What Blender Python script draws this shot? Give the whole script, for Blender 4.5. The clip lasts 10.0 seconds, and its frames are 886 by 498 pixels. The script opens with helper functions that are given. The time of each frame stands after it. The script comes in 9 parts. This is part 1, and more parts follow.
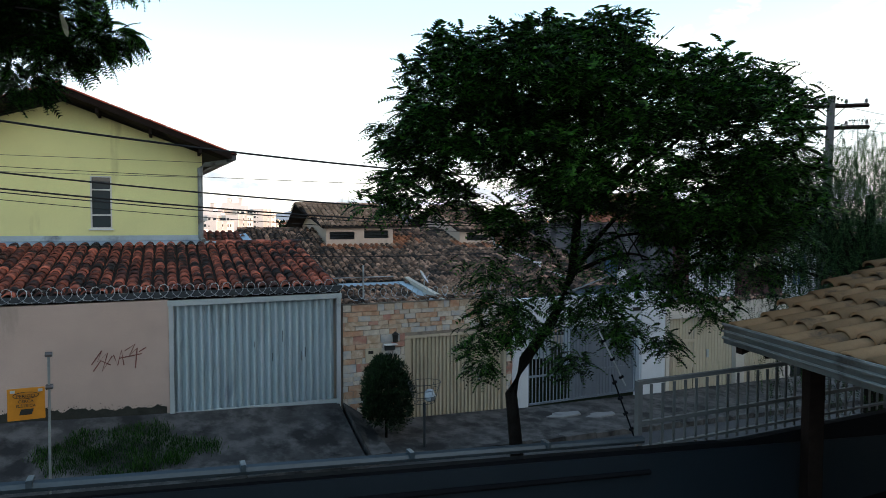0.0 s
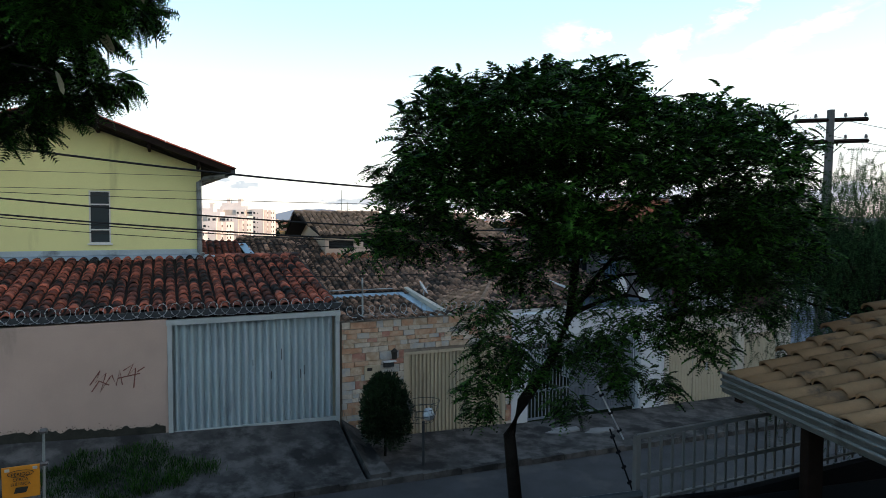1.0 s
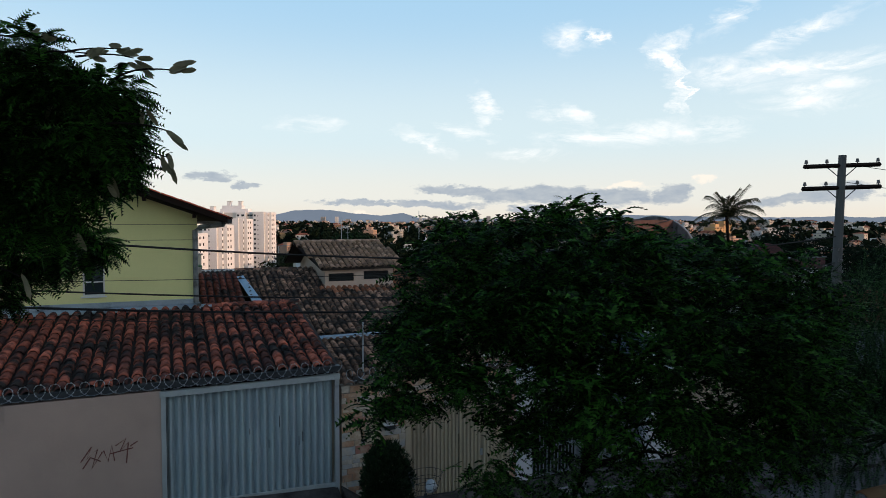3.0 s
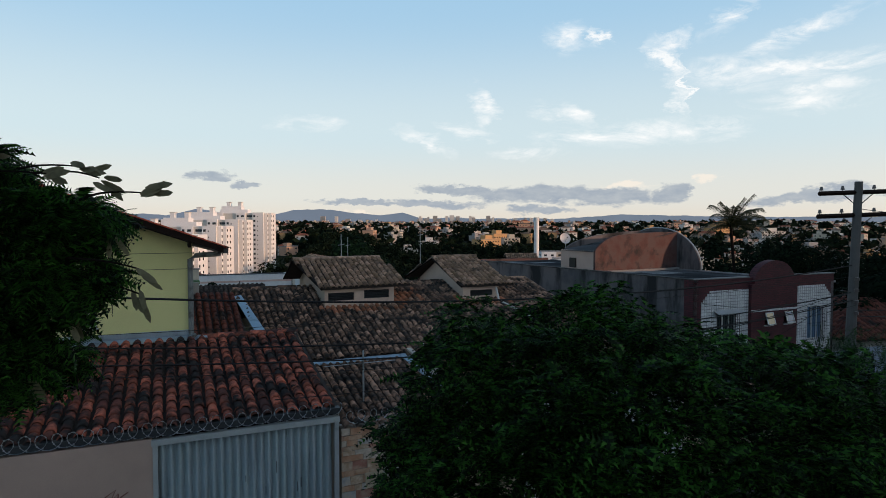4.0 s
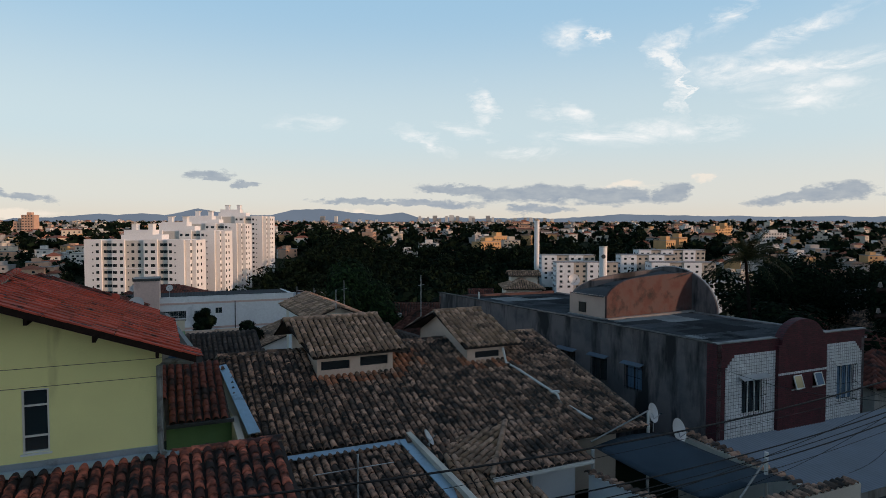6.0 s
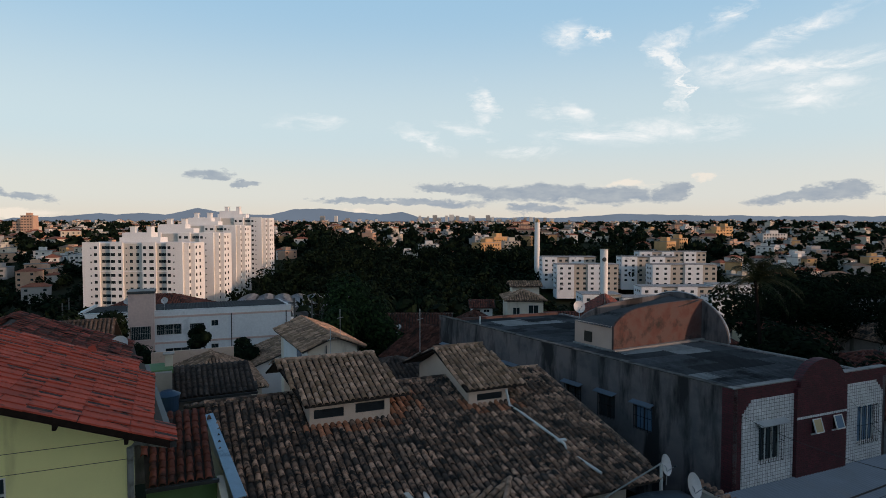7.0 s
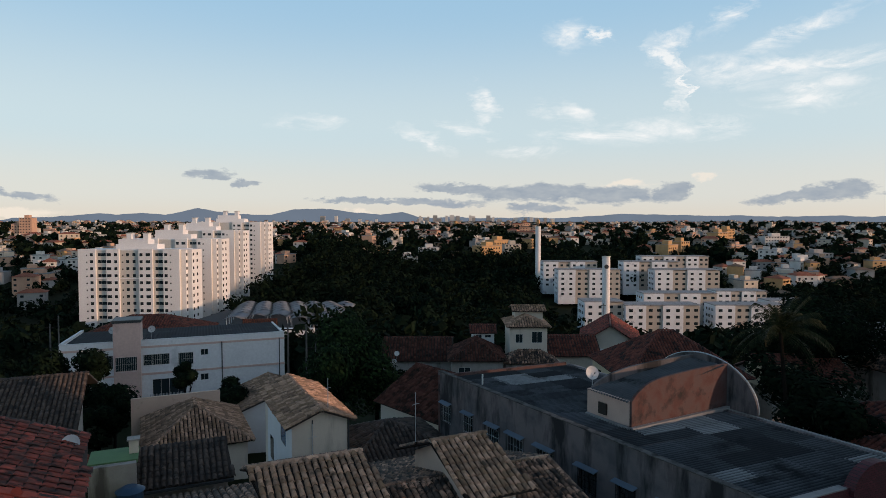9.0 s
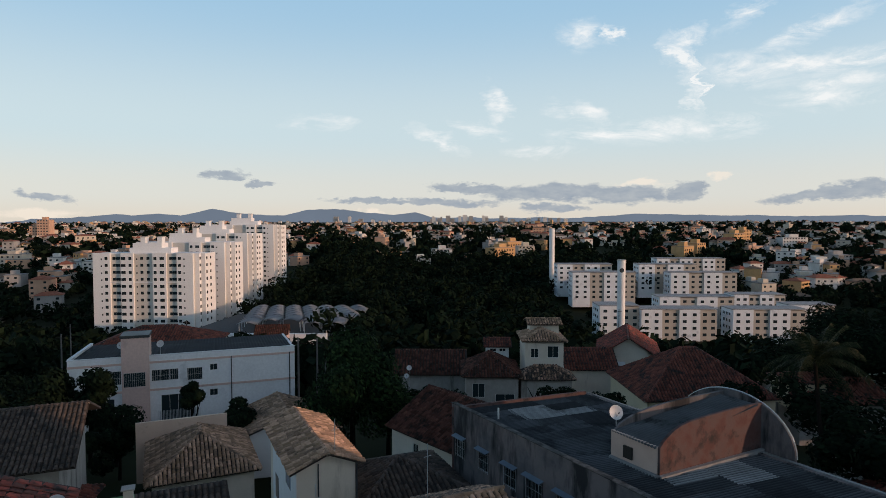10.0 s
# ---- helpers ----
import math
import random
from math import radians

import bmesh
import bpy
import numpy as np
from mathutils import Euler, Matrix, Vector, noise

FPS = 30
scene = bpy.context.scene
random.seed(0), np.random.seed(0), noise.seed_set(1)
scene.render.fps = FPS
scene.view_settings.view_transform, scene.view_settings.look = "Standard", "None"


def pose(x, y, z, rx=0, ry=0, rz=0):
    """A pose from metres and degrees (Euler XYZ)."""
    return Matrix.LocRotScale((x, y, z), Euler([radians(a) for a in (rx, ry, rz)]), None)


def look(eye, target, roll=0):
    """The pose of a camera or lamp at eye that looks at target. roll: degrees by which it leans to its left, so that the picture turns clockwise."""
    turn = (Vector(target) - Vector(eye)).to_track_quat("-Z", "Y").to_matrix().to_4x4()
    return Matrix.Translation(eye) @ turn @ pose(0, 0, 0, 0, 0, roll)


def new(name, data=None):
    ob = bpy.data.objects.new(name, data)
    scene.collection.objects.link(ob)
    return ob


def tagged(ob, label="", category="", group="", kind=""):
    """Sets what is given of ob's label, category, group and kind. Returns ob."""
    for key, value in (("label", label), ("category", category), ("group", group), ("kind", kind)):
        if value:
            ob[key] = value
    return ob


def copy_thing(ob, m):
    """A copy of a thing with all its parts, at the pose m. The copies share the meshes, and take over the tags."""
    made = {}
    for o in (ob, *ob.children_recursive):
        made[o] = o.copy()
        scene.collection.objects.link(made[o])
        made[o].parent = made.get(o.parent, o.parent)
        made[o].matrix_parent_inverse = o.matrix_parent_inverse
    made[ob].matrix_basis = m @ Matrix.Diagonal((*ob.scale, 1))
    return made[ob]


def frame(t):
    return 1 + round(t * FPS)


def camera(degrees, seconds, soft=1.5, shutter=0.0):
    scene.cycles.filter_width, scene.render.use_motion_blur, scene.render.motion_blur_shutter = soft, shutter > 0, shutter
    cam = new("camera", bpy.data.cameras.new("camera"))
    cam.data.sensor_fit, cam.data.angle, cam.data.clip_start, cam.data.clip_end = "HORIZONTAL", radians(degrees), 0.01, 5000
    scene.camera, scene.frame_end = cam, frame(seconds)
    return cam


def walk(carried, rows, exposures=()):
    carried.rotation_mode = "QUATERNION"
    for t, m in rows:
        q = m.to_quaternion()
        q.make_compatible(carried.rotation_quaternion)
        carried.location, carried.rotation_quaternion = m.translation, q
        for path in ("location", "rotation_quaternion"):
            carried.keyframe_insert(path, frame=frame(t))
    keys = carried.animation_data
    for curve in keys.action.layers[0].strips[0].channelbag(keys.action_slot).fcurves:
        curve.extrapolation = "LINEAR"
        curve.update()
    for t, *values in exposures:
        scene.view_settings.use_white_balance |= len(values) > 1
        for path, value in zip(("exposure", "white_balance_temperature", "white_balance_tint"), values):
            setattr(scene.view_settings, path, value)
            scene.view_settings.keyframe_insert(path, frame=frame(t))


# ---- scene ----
cam = camera(71.1, 10.0, 0.65)
PATH = [
    (0, (-0.055, 0.333, 3.924), (-0.055, 2.331, 3.843), 0.1),
    (0.5, (-0.041, 0.318, 4.137), (-0.041, 2.316, 4.056), 0.1),
    (1, (-0.04, 0.363, 4.319), (-0.039, 2.362, 4.237), 0.1),
    (1.5, (-0.039, 0.435, 4.524), (-0.038, 2.433, 4.442), 0.1),
    (2, (-0.039, 0.514, 4.808), (-0.038, 2.513, 4.726), 0.0),
    (2.5, (-0.052, 0.634, 5.225), (-0.053, 2.632, 5.144), -0.0),
    (4, (-0.175, 1.388, 6.406), (-0.175, 3.386, 6.323), 0.0),
    (4.5, (-0.224, 1.782, 6.81), (-0.224, 3.781, 6.728), 0.0),
    (5, (-0.262, 2.351, 7.355), (-0.261, 4.349, 7.271), 0.0),
    (5.5, (-0.296, 2.923, 8.021), (-0.295, 4.921, 7.937), 0.0),
    (7, (-0.303, 4.918, 10.159), (-0.302, 6.917, 10.072), 0.0),
    (7.5, (-0.282, 5.742, 10.796), (-0.282, 7.74, 10.709), 0.0),
    (8, (-0.246, 6.581, 11.525), (-0.246, 8.579, 11.437), -0.0),
    (8.5, (-0.232, 7.42, 12.291), (-0.231, 9.418, 12.203), -0.0),
    (9, (-0.232, 8.225, 13.028), (-0.232, 10.223, 12.94), 0.0),
    (9.5, (-0.271, 9.087, 13.764), (-0.276, 11.085, 13.675), -0.0),
    (10, (-0.263, 10.079, 14.42), (-0.305, 12.076, 14.332), -0.1),
]
walk(cam, [(t, look(e, a, r)) for t, e, a, r in PATH], [(0, 1.2, 6800, 10), (1, 0.97, 6750, 10), (2, 0.66, 6650, 10), (2.5, 0.43, 6550, 10), (4, 0.13, 6450, 10), (5, 0.02, 6450, 10), (10, 0.02, 6450, 10)])

# ---------------------------------------------------------------- world, sun
SUN_DIR = Vector((0.93, -0.34, 0.125)).normalized()      # towards the sun
world = bpy.data.worlds.new("world")
scene.world = world
world.use_nodes = True
wn, wl = world.node_tree.nodes, world.node_tree.links
wn.clear()


def wnode(kind, **vals):
    n = wn.new(kind)
    for k, v in vals.items():
        n.inputs[k].default_value = v
    return n


def wmath(op, a, b=None, c=None, clamp=False):
    n = wn.new("ShaderNodeMath")
    n.operation, n.use_clamp = op, clamp
    for i, v in enumerate((a, b, c)):
        if v is None:
            continue
        if isinstance(v, (int, float)):
            n.inputs[i].default_value = v
        else:
            wl.new(v, n.inputs[i])
    return n.outputs[0]


sky = wn.new("ShaderNodeTexSky")
sky.sky_type, sky.sun_disc = "NISHITA", False
sky.sun_elevation = math.asin(SUN_DIR.z)
sky.sun_rotation = math.atan2(SUN_DIR.x, SUN_DIR.y)
sky.air_density, sky.dust_density, sky.ozone_density = 1.0, 0.6, 1.5
coord = wn.new("ShaderNodeTexCoord")
sep = wn.new("ShaderNodeSeparateXYZ")
wl.new(coord.outputs["Generated"], sep.inputs[0])
vx, vy, vz = sep.outputs
az = wmath("ARCTAN2", vx, vy)                              # azimuth from straight ahead
el = wmath("ARCSINE", vz)
flat = wn.new("ShaderNodeCombineXYZ")
wl.new(az, flat.inputs[0])
wl.new(el, flat.inputs[1])


def wnoise(sx, sy, detail, rough, off=0.0, distort=0.0):
    m = wn.new("ShaderNodeMapping")
    m.inputs["Scale"].default_value = (sx, sy, 1)
    m.inputs["Location"].default_value = (off, off * 0.7, 0)
    wl.new(flat.outputs[0], m.inputs["Vector"])
    n = wnode("ShaderNodeTexNoise", Scale=1.0, Detail=detail, Roughness=rough, Distortion=distort)
    wl.new(m.outputs[0], n.inputs["Vector"])
    return n.outputs["Fac"]


warp_a = wmath("ADD", az, wmath("MULTIPLY", wmath("SUBTRACT", wnoise(20, 40, 5, 0.65, 5.0), 0.5), 0.10))
warp_e = wmath("ADD", el, wmath("MULTIPLY", wmath("SUBTRACT", wnoise(22, 44, 5, 0.65, 9.0), 0.5), 0.035))


def patch(a0, e0, ra, re, slope=0.0):
    """Soft ragged weight round one place of the sky; slope: how fast it climbs to the right."""
    da = wmath("SUBTRACT", warp_a, a0)
    p = wmath("DIVIDE", da, ra)
    q = wmath("DIVIDE", wmath("SUBTRACT", wmath("SUBTRACT", warp_e, e0), wmath("MULTIPLY", da, slope)), re)
    r = wmath("SQRT", wmath("ADD", wmath("MULTIPLY", p, p), wmath("MULTIPLY", q, q)))
    return wmath("SUBTRACT", 1.0, r, clamp=True)


def joined(weights):
    out = weights[0]
    for w in weights[1:]:
        out = wmath("MAXIMUM", out, w)
    return out


# thin white cirrus high up, small grey cumulus low over the horizon
cirrus = joined([patch(0.197, 0.280, 0.045, 0.030), patch(0.243, 0.281, 0.016, 0.020), patch(0.338, 0.238, 0.034, 0.030, -0.9), patch(0.356, 0.268, 0.026, 0.014, 0.6), patch(0.356, 0.205, 0.018, 0.050, -3.0),
                 patch(0.44, 0.213, 0.10, 0.032, -0.05), patch(0.55, 0.212, 0.12, 0.022, 0.05), patch(0.533, 0.168, 0.085, 0.020), patch(0.51, 0.256, 0.10, 0.018, 0.3), patch(0.442, 0.30, 0.06, 0.02, 0.6),
                 patch(0.315, 0.137, 0.13, 0.024, 0.04), patch(0.235, 0.133, 0.11, 0.016), patch(0.41, 0.140, 0.08, 0.020), patch(0.189, 0.169, 0.06, 0.022, -0.2), patch(-0.03, 0.131, 0.055, 0.018, -0.4), patch(0.065, 0.180, 0.022, 0.045, -1.0),
                 patch(0.137, 0.111, 0.07, 0.012), patch(0.035, 0.146, 0.06, 0.013, -0.2), patch(-0.21, 0.154, 0.07, 0.014)])
cirrus = wmath("MULTIPLY", cirrus, wmath("MULTIPLY", wmath("SUBTRACT", wnoise(8, 26, 9, 0.68, 3.1, 1.6), 0.40, clamp=True), 5.0), clamp=True)
cores = joined([patch(0.352, 0.262, 0.030, 0.022, 0.5), patch(0.345, 0.240, 0.022, 0.030, -1.4), patch(0.366, 0.205, 0.012, 0.034, -3.5), patch(0.200, 0.279, 0.030, 0.020), patch(0.243, 0.283, 0.010, 0.015), patch(0.205, 0.168, 0.045, 0.014, -0.15), patch(0.345, 0.138, 0.050, 0.018), patch(0.545, 0.186, 0.060, 0.014), patch(0.50, 0.215, 0.10, 0.014, 0.02), patch(-0.03, 0.128, 0.03, 0.010, -0.4)])
cirrus = wmath("MAXIMUM", cirrus, wmath("MULTIPLY", cores, wmath("MULTIPLY", wmath("SUBTRACT", wnoise(14, 30, 8, 0.66, 6.2, 1.2), 0.25, clamp=True), 4.0), clamp=True))
banks = joined([patch(0.02, 0.053, 0.10, 0.013, -0.06), patch(0.14, 0.045, 0.15, 0.022), patch(0.245, 0.043, 0.14, 0.022, -0.05), patch(0.347, 0.044, 0.036, 0.025), patch(-0.13, 0.034, 0.12, 0.008), patch(-0.02, 0.031, 0.15, 0.010, -0.04),
                patch(0.151, 0.0215, 0.075, 0.010), patch(-0.354, 0.071, 0.048, 0.012), patch(-0.306, 0.059, 0.03, 0.008), patch(-0.594, 0.035, 0.055, 0.011, -0.15), patch(0.52, 0.036, 0.085, 0.014, 0.06), patch(0.575, 0.043, 0.06, 0.018), patch(0.66, 0.04, 0.06, 0.012)])
banks = wmath("MULTIPLY", wmath("SUBTRACT", wmath("ADD", wmath("MULTIPLY", banks, 1.1), wnoise(26, 60, 5, 0.6, 1.7)), 0.80, clamp=True), 3.4, clamp=True)
puffs = joined([patch(-0.138, 0.013, 0.03, 0.018), patch(-0.224, 0.012, 0.02, 0.014), patch(0.398, 0.067, 0.035, 0.012), patch(0.283, 0.0585, 0.06, 0.012), patch(-0.60, 0.012, 0.10, 0.012)])
puffs = wmath("MULTIPLY", wmath("SUBTRACT", wmath("ADD", puffs, wnoise(30, 60, 5, 0.6, 7.3)), 0.85, clamp=True), 3.0, clamp=True)


def wmix(fac, a, color):
    m = wn.new("ShaderNodeMix")
    m.data_type = "RGBA"
    wl.new(fac, m.inputs["Factor"])
    wl.new(a, m.inputs["A"])
    m.inputs["B"].default_value = (*color, 1)
    return m.outputs["Result"]


SKY = ((0.0, (8.3, 7.3, 6.2)), (1.0, (0.6, 1.2, 2.1)), (0.0625, (8.0, 7.35, 6.45)), (0.09, (7.75, 7.75, 7.35)), (0.15, (6.5, 7.8, 8.3)), (0.28, (3.9, 6.2, 8.2)), (0.42, (1.4, 2.7, 4.3)))
SKY_TINT = (1.0, 1.0, 1.0)
haze = wn.new("ShaderNodeValToRGB")
haze.color_ramp.interpolation = "EASE"
stops = haze.color_ramp.elements
for i, (p, c) in enumerate(SKY):
    e = stops[i] if i < 2 else stops.new(p)
    e.position, e.color = p, (*c, 1)
wl.new(wmath("MULTIPLY", wmath("ADD", el, 0.1), 1 / 1.6, clamp=True), haze.inputs[0])
sky_gain = wn.new("ShaderNodeMix")
sky_gain.data_type, sky_gain.blend_type = "RGBA", "MULTIPLY"
sky_gain.inputs["Factor"].default_value = 1.0
wl.new(sky.outputs[0], sky_gain.inputs["A"])
sky_gain.inputs["B"].default_value = (*SKY_TINT, 1)
mixer = wn.new("ShaderNodeMix")
mixer.data_type = "RGBA"
mixer.inputs["Factor"].default_value = 0.85
wl.new(sky_gain.outputs["Result"], mixer.inputs["A"])
wl.new(haze.outputs[0], mixer.inputs["B"])
# warm evening glow round the low sun, behind the viewer's right shoulder
toward = wmath("ADD", wmath("ADD", wmath("MULTIPLY", vx, SUN_DIR.x), wmath("MULTIPLY", vy, SUN_DIR.y)), wmath("MULTIPLY", vz, SUN_DIR.z), clamp=True)
glow = wn.new("ShaderNodeMix")
glow.data_type, glow.blend_type = "RGBA", "ADD"
wl.new(wmath("POWER", toward, 2.6), glow.inputs["Factor"])
wl.new(mixer.outputs["Result"], glow.inputs["A"])
glow.inputs["B"].default_value = (4.2, 2.8, 1.6, 1)
col = wmix(wmath("MULTIPLY", cirrus, 0.8), glow.outputs["Result"], (9.6, 9.5, 9.3))
col = wmix(wmath("MULTIPLY", banks, wmath("MULTIPLY_ADD", wnoise(40, 90, 6, 0.6, 4.4), 0.7, 0.42, clamp=True)), col, (2.9, 3.45, 4.2))
col = wmix(wmath("MULTIPLY", puffs, 0.6), col, (9.5, 8.3, 7.0))
back = wnode("ShaderNodeBackground", Strength=0.1)
wl.new(col, back.inputs["Color"])
wout = wn.new("ShaderNodeOutputWorld")
wl.new(back.outputs[0], wout.inputs["Surface"])

sun = new("sun", bpy.data.lights.new("sun", "SUN"))
sun.data.energy, sun.data.angle, sun.data.color = 2.6, radians(0.6), (1.0, 0.60, 0.38)
sun.matrix_world = look((0, 0, 60), tuple(Vector((0, 0, 60)) - SUN_DIR))

# ---------------------------------------------------------------- materials


def make_material(name, base, rough=0.8, metal=0.0, var=0.25, scale=6.0, fine=60.0, bump=0.15, second=None, second_amount=0.35, second_scale=1.3,
                  piece=0.0, stain=None, stain_amount=0.0, stain_scale=1.5, spec=0.35, bump_dist=0.01, streak=False, alpha=None):
    """A rough surface: base colour varied at two scales, a second colour in soft patches, stains with their own outline, and relief."""
    m = bpy.data.materials.new(name)
    m.use_nodes = True
    n, l = m.node_tree.nodes, m.node_tree.links
    bsdf = n["Principled BSDF"]
    bsdf.inputs["Roughness"].default_value, bsdf.inputs["Metallic"].default_value = rough, metal
    bsdf.inputs["Specular IOR Level"].default_value = spec
    tc = n.new("ShaderNodeNewGeometry")

    def tex(sc, detail=4, stretch=None):
        t = n.new("ShaderNodeTexNoise")
        t.inputs["Scale"].default_value, t.inputs["Detail"].default_value, t.inputs["Roughness"].default_value = sc, detail, 0.6
        if stretch:
            mp = n.new("ShaderNodeMapping")
            mp.inputs["Scale"].default_value = stretch
            l.new(tc.outputs["Position"], mp.inputs[0])
            l.new(mp.outputs[0], t.inputs["Vector"])
        else:
            l.new(tc.outputs["Position"], t.inputs["Vector"])
        return t.outputs["Fac"]

    def ramp(fac, lo, hi):
        r = n.new("ShaderNodeMapRange")
        r.inputs["From Min"].default_value, r.inputs["From Max"].default_value = lo, hi
        l.new(fac, r.inputs["Value"])
        return r.outputs["Result"]

    def mix(fac, a, b, kind="MIX"):
        x = n.new("ShaderNodeMix")
        x.data_type, x.blend_type = "RGBA", kind
        for sock, v in (("Factor", fac), ("A", a), ("B", b)):
            if isinstance(v, (int, float)):
                x.inputs[sock].default_value = v
            elif isinstance(v, tuple):
                x.inputs[sock].default_value = (*v, 1)
            else:
                l.new(v, x.inputs[sock])
        return x.outputs["Result"]

    big, small = tex(scale), tex(fine, 6)
    color = mix(ramp(big, 0.3, 0.7), tuple(c * (1 - var) for c in base), tuple(min(c * (1 + var), 0.95) for c in base))
    if second:
        color = mix(ramp(tex(second_scale, 5), 0.5 - second_amount * 0.2, 0.75 - second_amount * 0.35), color, second)
    if piece:
        oi, ge = n.new("ShaderNodeObjectInfo"), n.new("ShaderNodeNewGeometry")
        s = n.new("ShaderNodeMath")
        s.operation = "ADD"
        l.new(oi.outputs["Random"], s.inputs[0])
        l.new(ge.outputs["Random Per Island"], s.inputs[1])
        f = n.new("ShaderNodeMath")
        f.operation = "FRACT"
        l.new(s.outputs[0], f.inputs[0])
        g = n.new("ShaderNodeMapRange")
        g.inputs["To Min"].default_value, g.inputs["To Max"].default_value = 1 - piece, 1 + piece
        l.new(f.outputs[0], g.inputs["Value"])
        gray = n.new("ShaderNodeCombineColor")
        for i in range(3):
            l.new(g.outputs[0], gray.inputs[i])
        color = mix(1.0, color, gray.outputs[0], "MULTIPLY")
        if second:
            h = n.new("ShaderNodeMath")
            h.operation = "MULTIPLY"
            l.new(f.outputs[0], h.inputs[0])
            h.inputs[1].default_value = 7.31
            k = n.new("ShaderNodeMath")
            k.operation = "FRACT"
            l.new(h.outputs[0], k.inputs[0])
            color = mix(ramp(k.outputs[0], 0.62, 0.95), color, second)
    if stain:
        st = tex(stain_scale, 8, (1, 1, 0.22) if streak else None)
        color = mix(ramp(st, 0.66 - stain_amount * 0.3, 0.78 - stain_amount * 0.3), color, stain)
    l.new(mix(ramp(small, 0.25, 0.75), mix(0.82, tuple(c * 0 for c in base), color), color), bsdf.inputs["Base Color"])
    if bump:
        b = n.new("ShaderNodeBump")
        b.inputs["Strength"].default_value, b.inputs["Distance"].default_value = bump, bump_dist
        l.new(small, b.inputs["Height"])
        l.new(b.outputs[0], bsdf.inputs["Normal"])
    rr = n.new("ShaderNodeMapRange")
    rr.inputs["To Min"].default_value, rr.inputs["To Max"].default_value = max(rough - 0.12, 0.02), min(rough + 0.1, 1)
    l.new(big, rr.inputs["Value"])
    l.new(rr.outputs[0], bsdf.inputs["Roughness"])
    return m


def tile_material(name, tile, joint, w, h, rough=0.35, offset=0.0, bump=0.4, var=0.12, mortar=0.04):
    """Small glazed tiles in courses on an upright wall; tile size w by h."""
    m = bpy.data.materials.new(name)
    m.use_nodes = True
    n, l = m.node_tree.nodes, m.node_tree.links
    bsdf = n["Principled BSDF"]
    tc = n.new("ShaderNodeTexCoord")
    sp = n.new("ShaderNodeSeparateXYZ")
    l.new(tc.outputs["Object"], sp.inputs[0])
    ad = n.new("ShaderNodeMath")
    l.new(sp.outputs[0], ad.inputs[0])
    l.new(sp.outputs[1], ad.inputs[1])
    cb = n.new("ShaderNodeCombineXYZ")
    l.new(ad.outputs[0], cb.inputs[0])
    l.new(sp.outputs[2], cb.inputs[1])
    b = n.new("ShaderNodeTexBrick")
    b.offset = offset
    b.inputs["Scale"].default_value, b.inputs["Brick Width"].default_value, b.inputs["Row Height"].default_value = 1.0, w, h
    b.inputs["Mortar Size"].default_value = mortar * h
    b.inputs["Color1"].default_value = (*[c * (1 - var) for c in tile], 1)
    b.inputs["Color2"].default_value = (*[min(c * (1 + var), 1) for c in tile], 1)
    b.inputs["Mortar"].default_value = (*joint, 1)
    l.new(cb.outputs[0], b.inputs["Vector"])
    t = n.new("ShaderNodeTexNoise")
    t.inputs["Scale"].default_value, t.inputs["Detail"].default_value = 1.6, 8
    l.new(tc.outputs["Object"], t.inputs["Vector"])
    x = n.new("ShaderNodeMix")
    x.data_type, x.blend_type = "RGBA", "MULTIPLY"
    x.inputs["Factor"].default_value = 0.5
    l.new(b.outputs["Color"], x.inputs["A"])
    l.new(t.outputs["Fac"], x.inputs["B"])
    l.new(x.outputs["Result"], bsdf.inputs["Base Color"])
    bsdf.inputs["Roughness"].default_value = rough
    bp = n.new("ShaderNodeBump")
    bp.invert = True
    bp.inputs["Strength"].default_value, bp.inputs["Distance"].default_value = bump, 0.004
    l.new(b.outputs["Fac"], bp.inputs["Height"])
    l.new(bp.outputs[0], bsdf.inputs["Normal"])
    return m


def plain_glass(name, tint=(0.02, 0.03, 0.035)):
    m = bpy.data.materials.new(name)
    m.use_nodes = True
    b = m.node_tree.nodes["Principled BSDF"]
    b.inputs["Base Color"].default_value = (*tint, 1)
    b.inputs["Roughness"].default_value, b.inputs["Specular IOR Level"].default_value = 0.06, 0.8
    return m


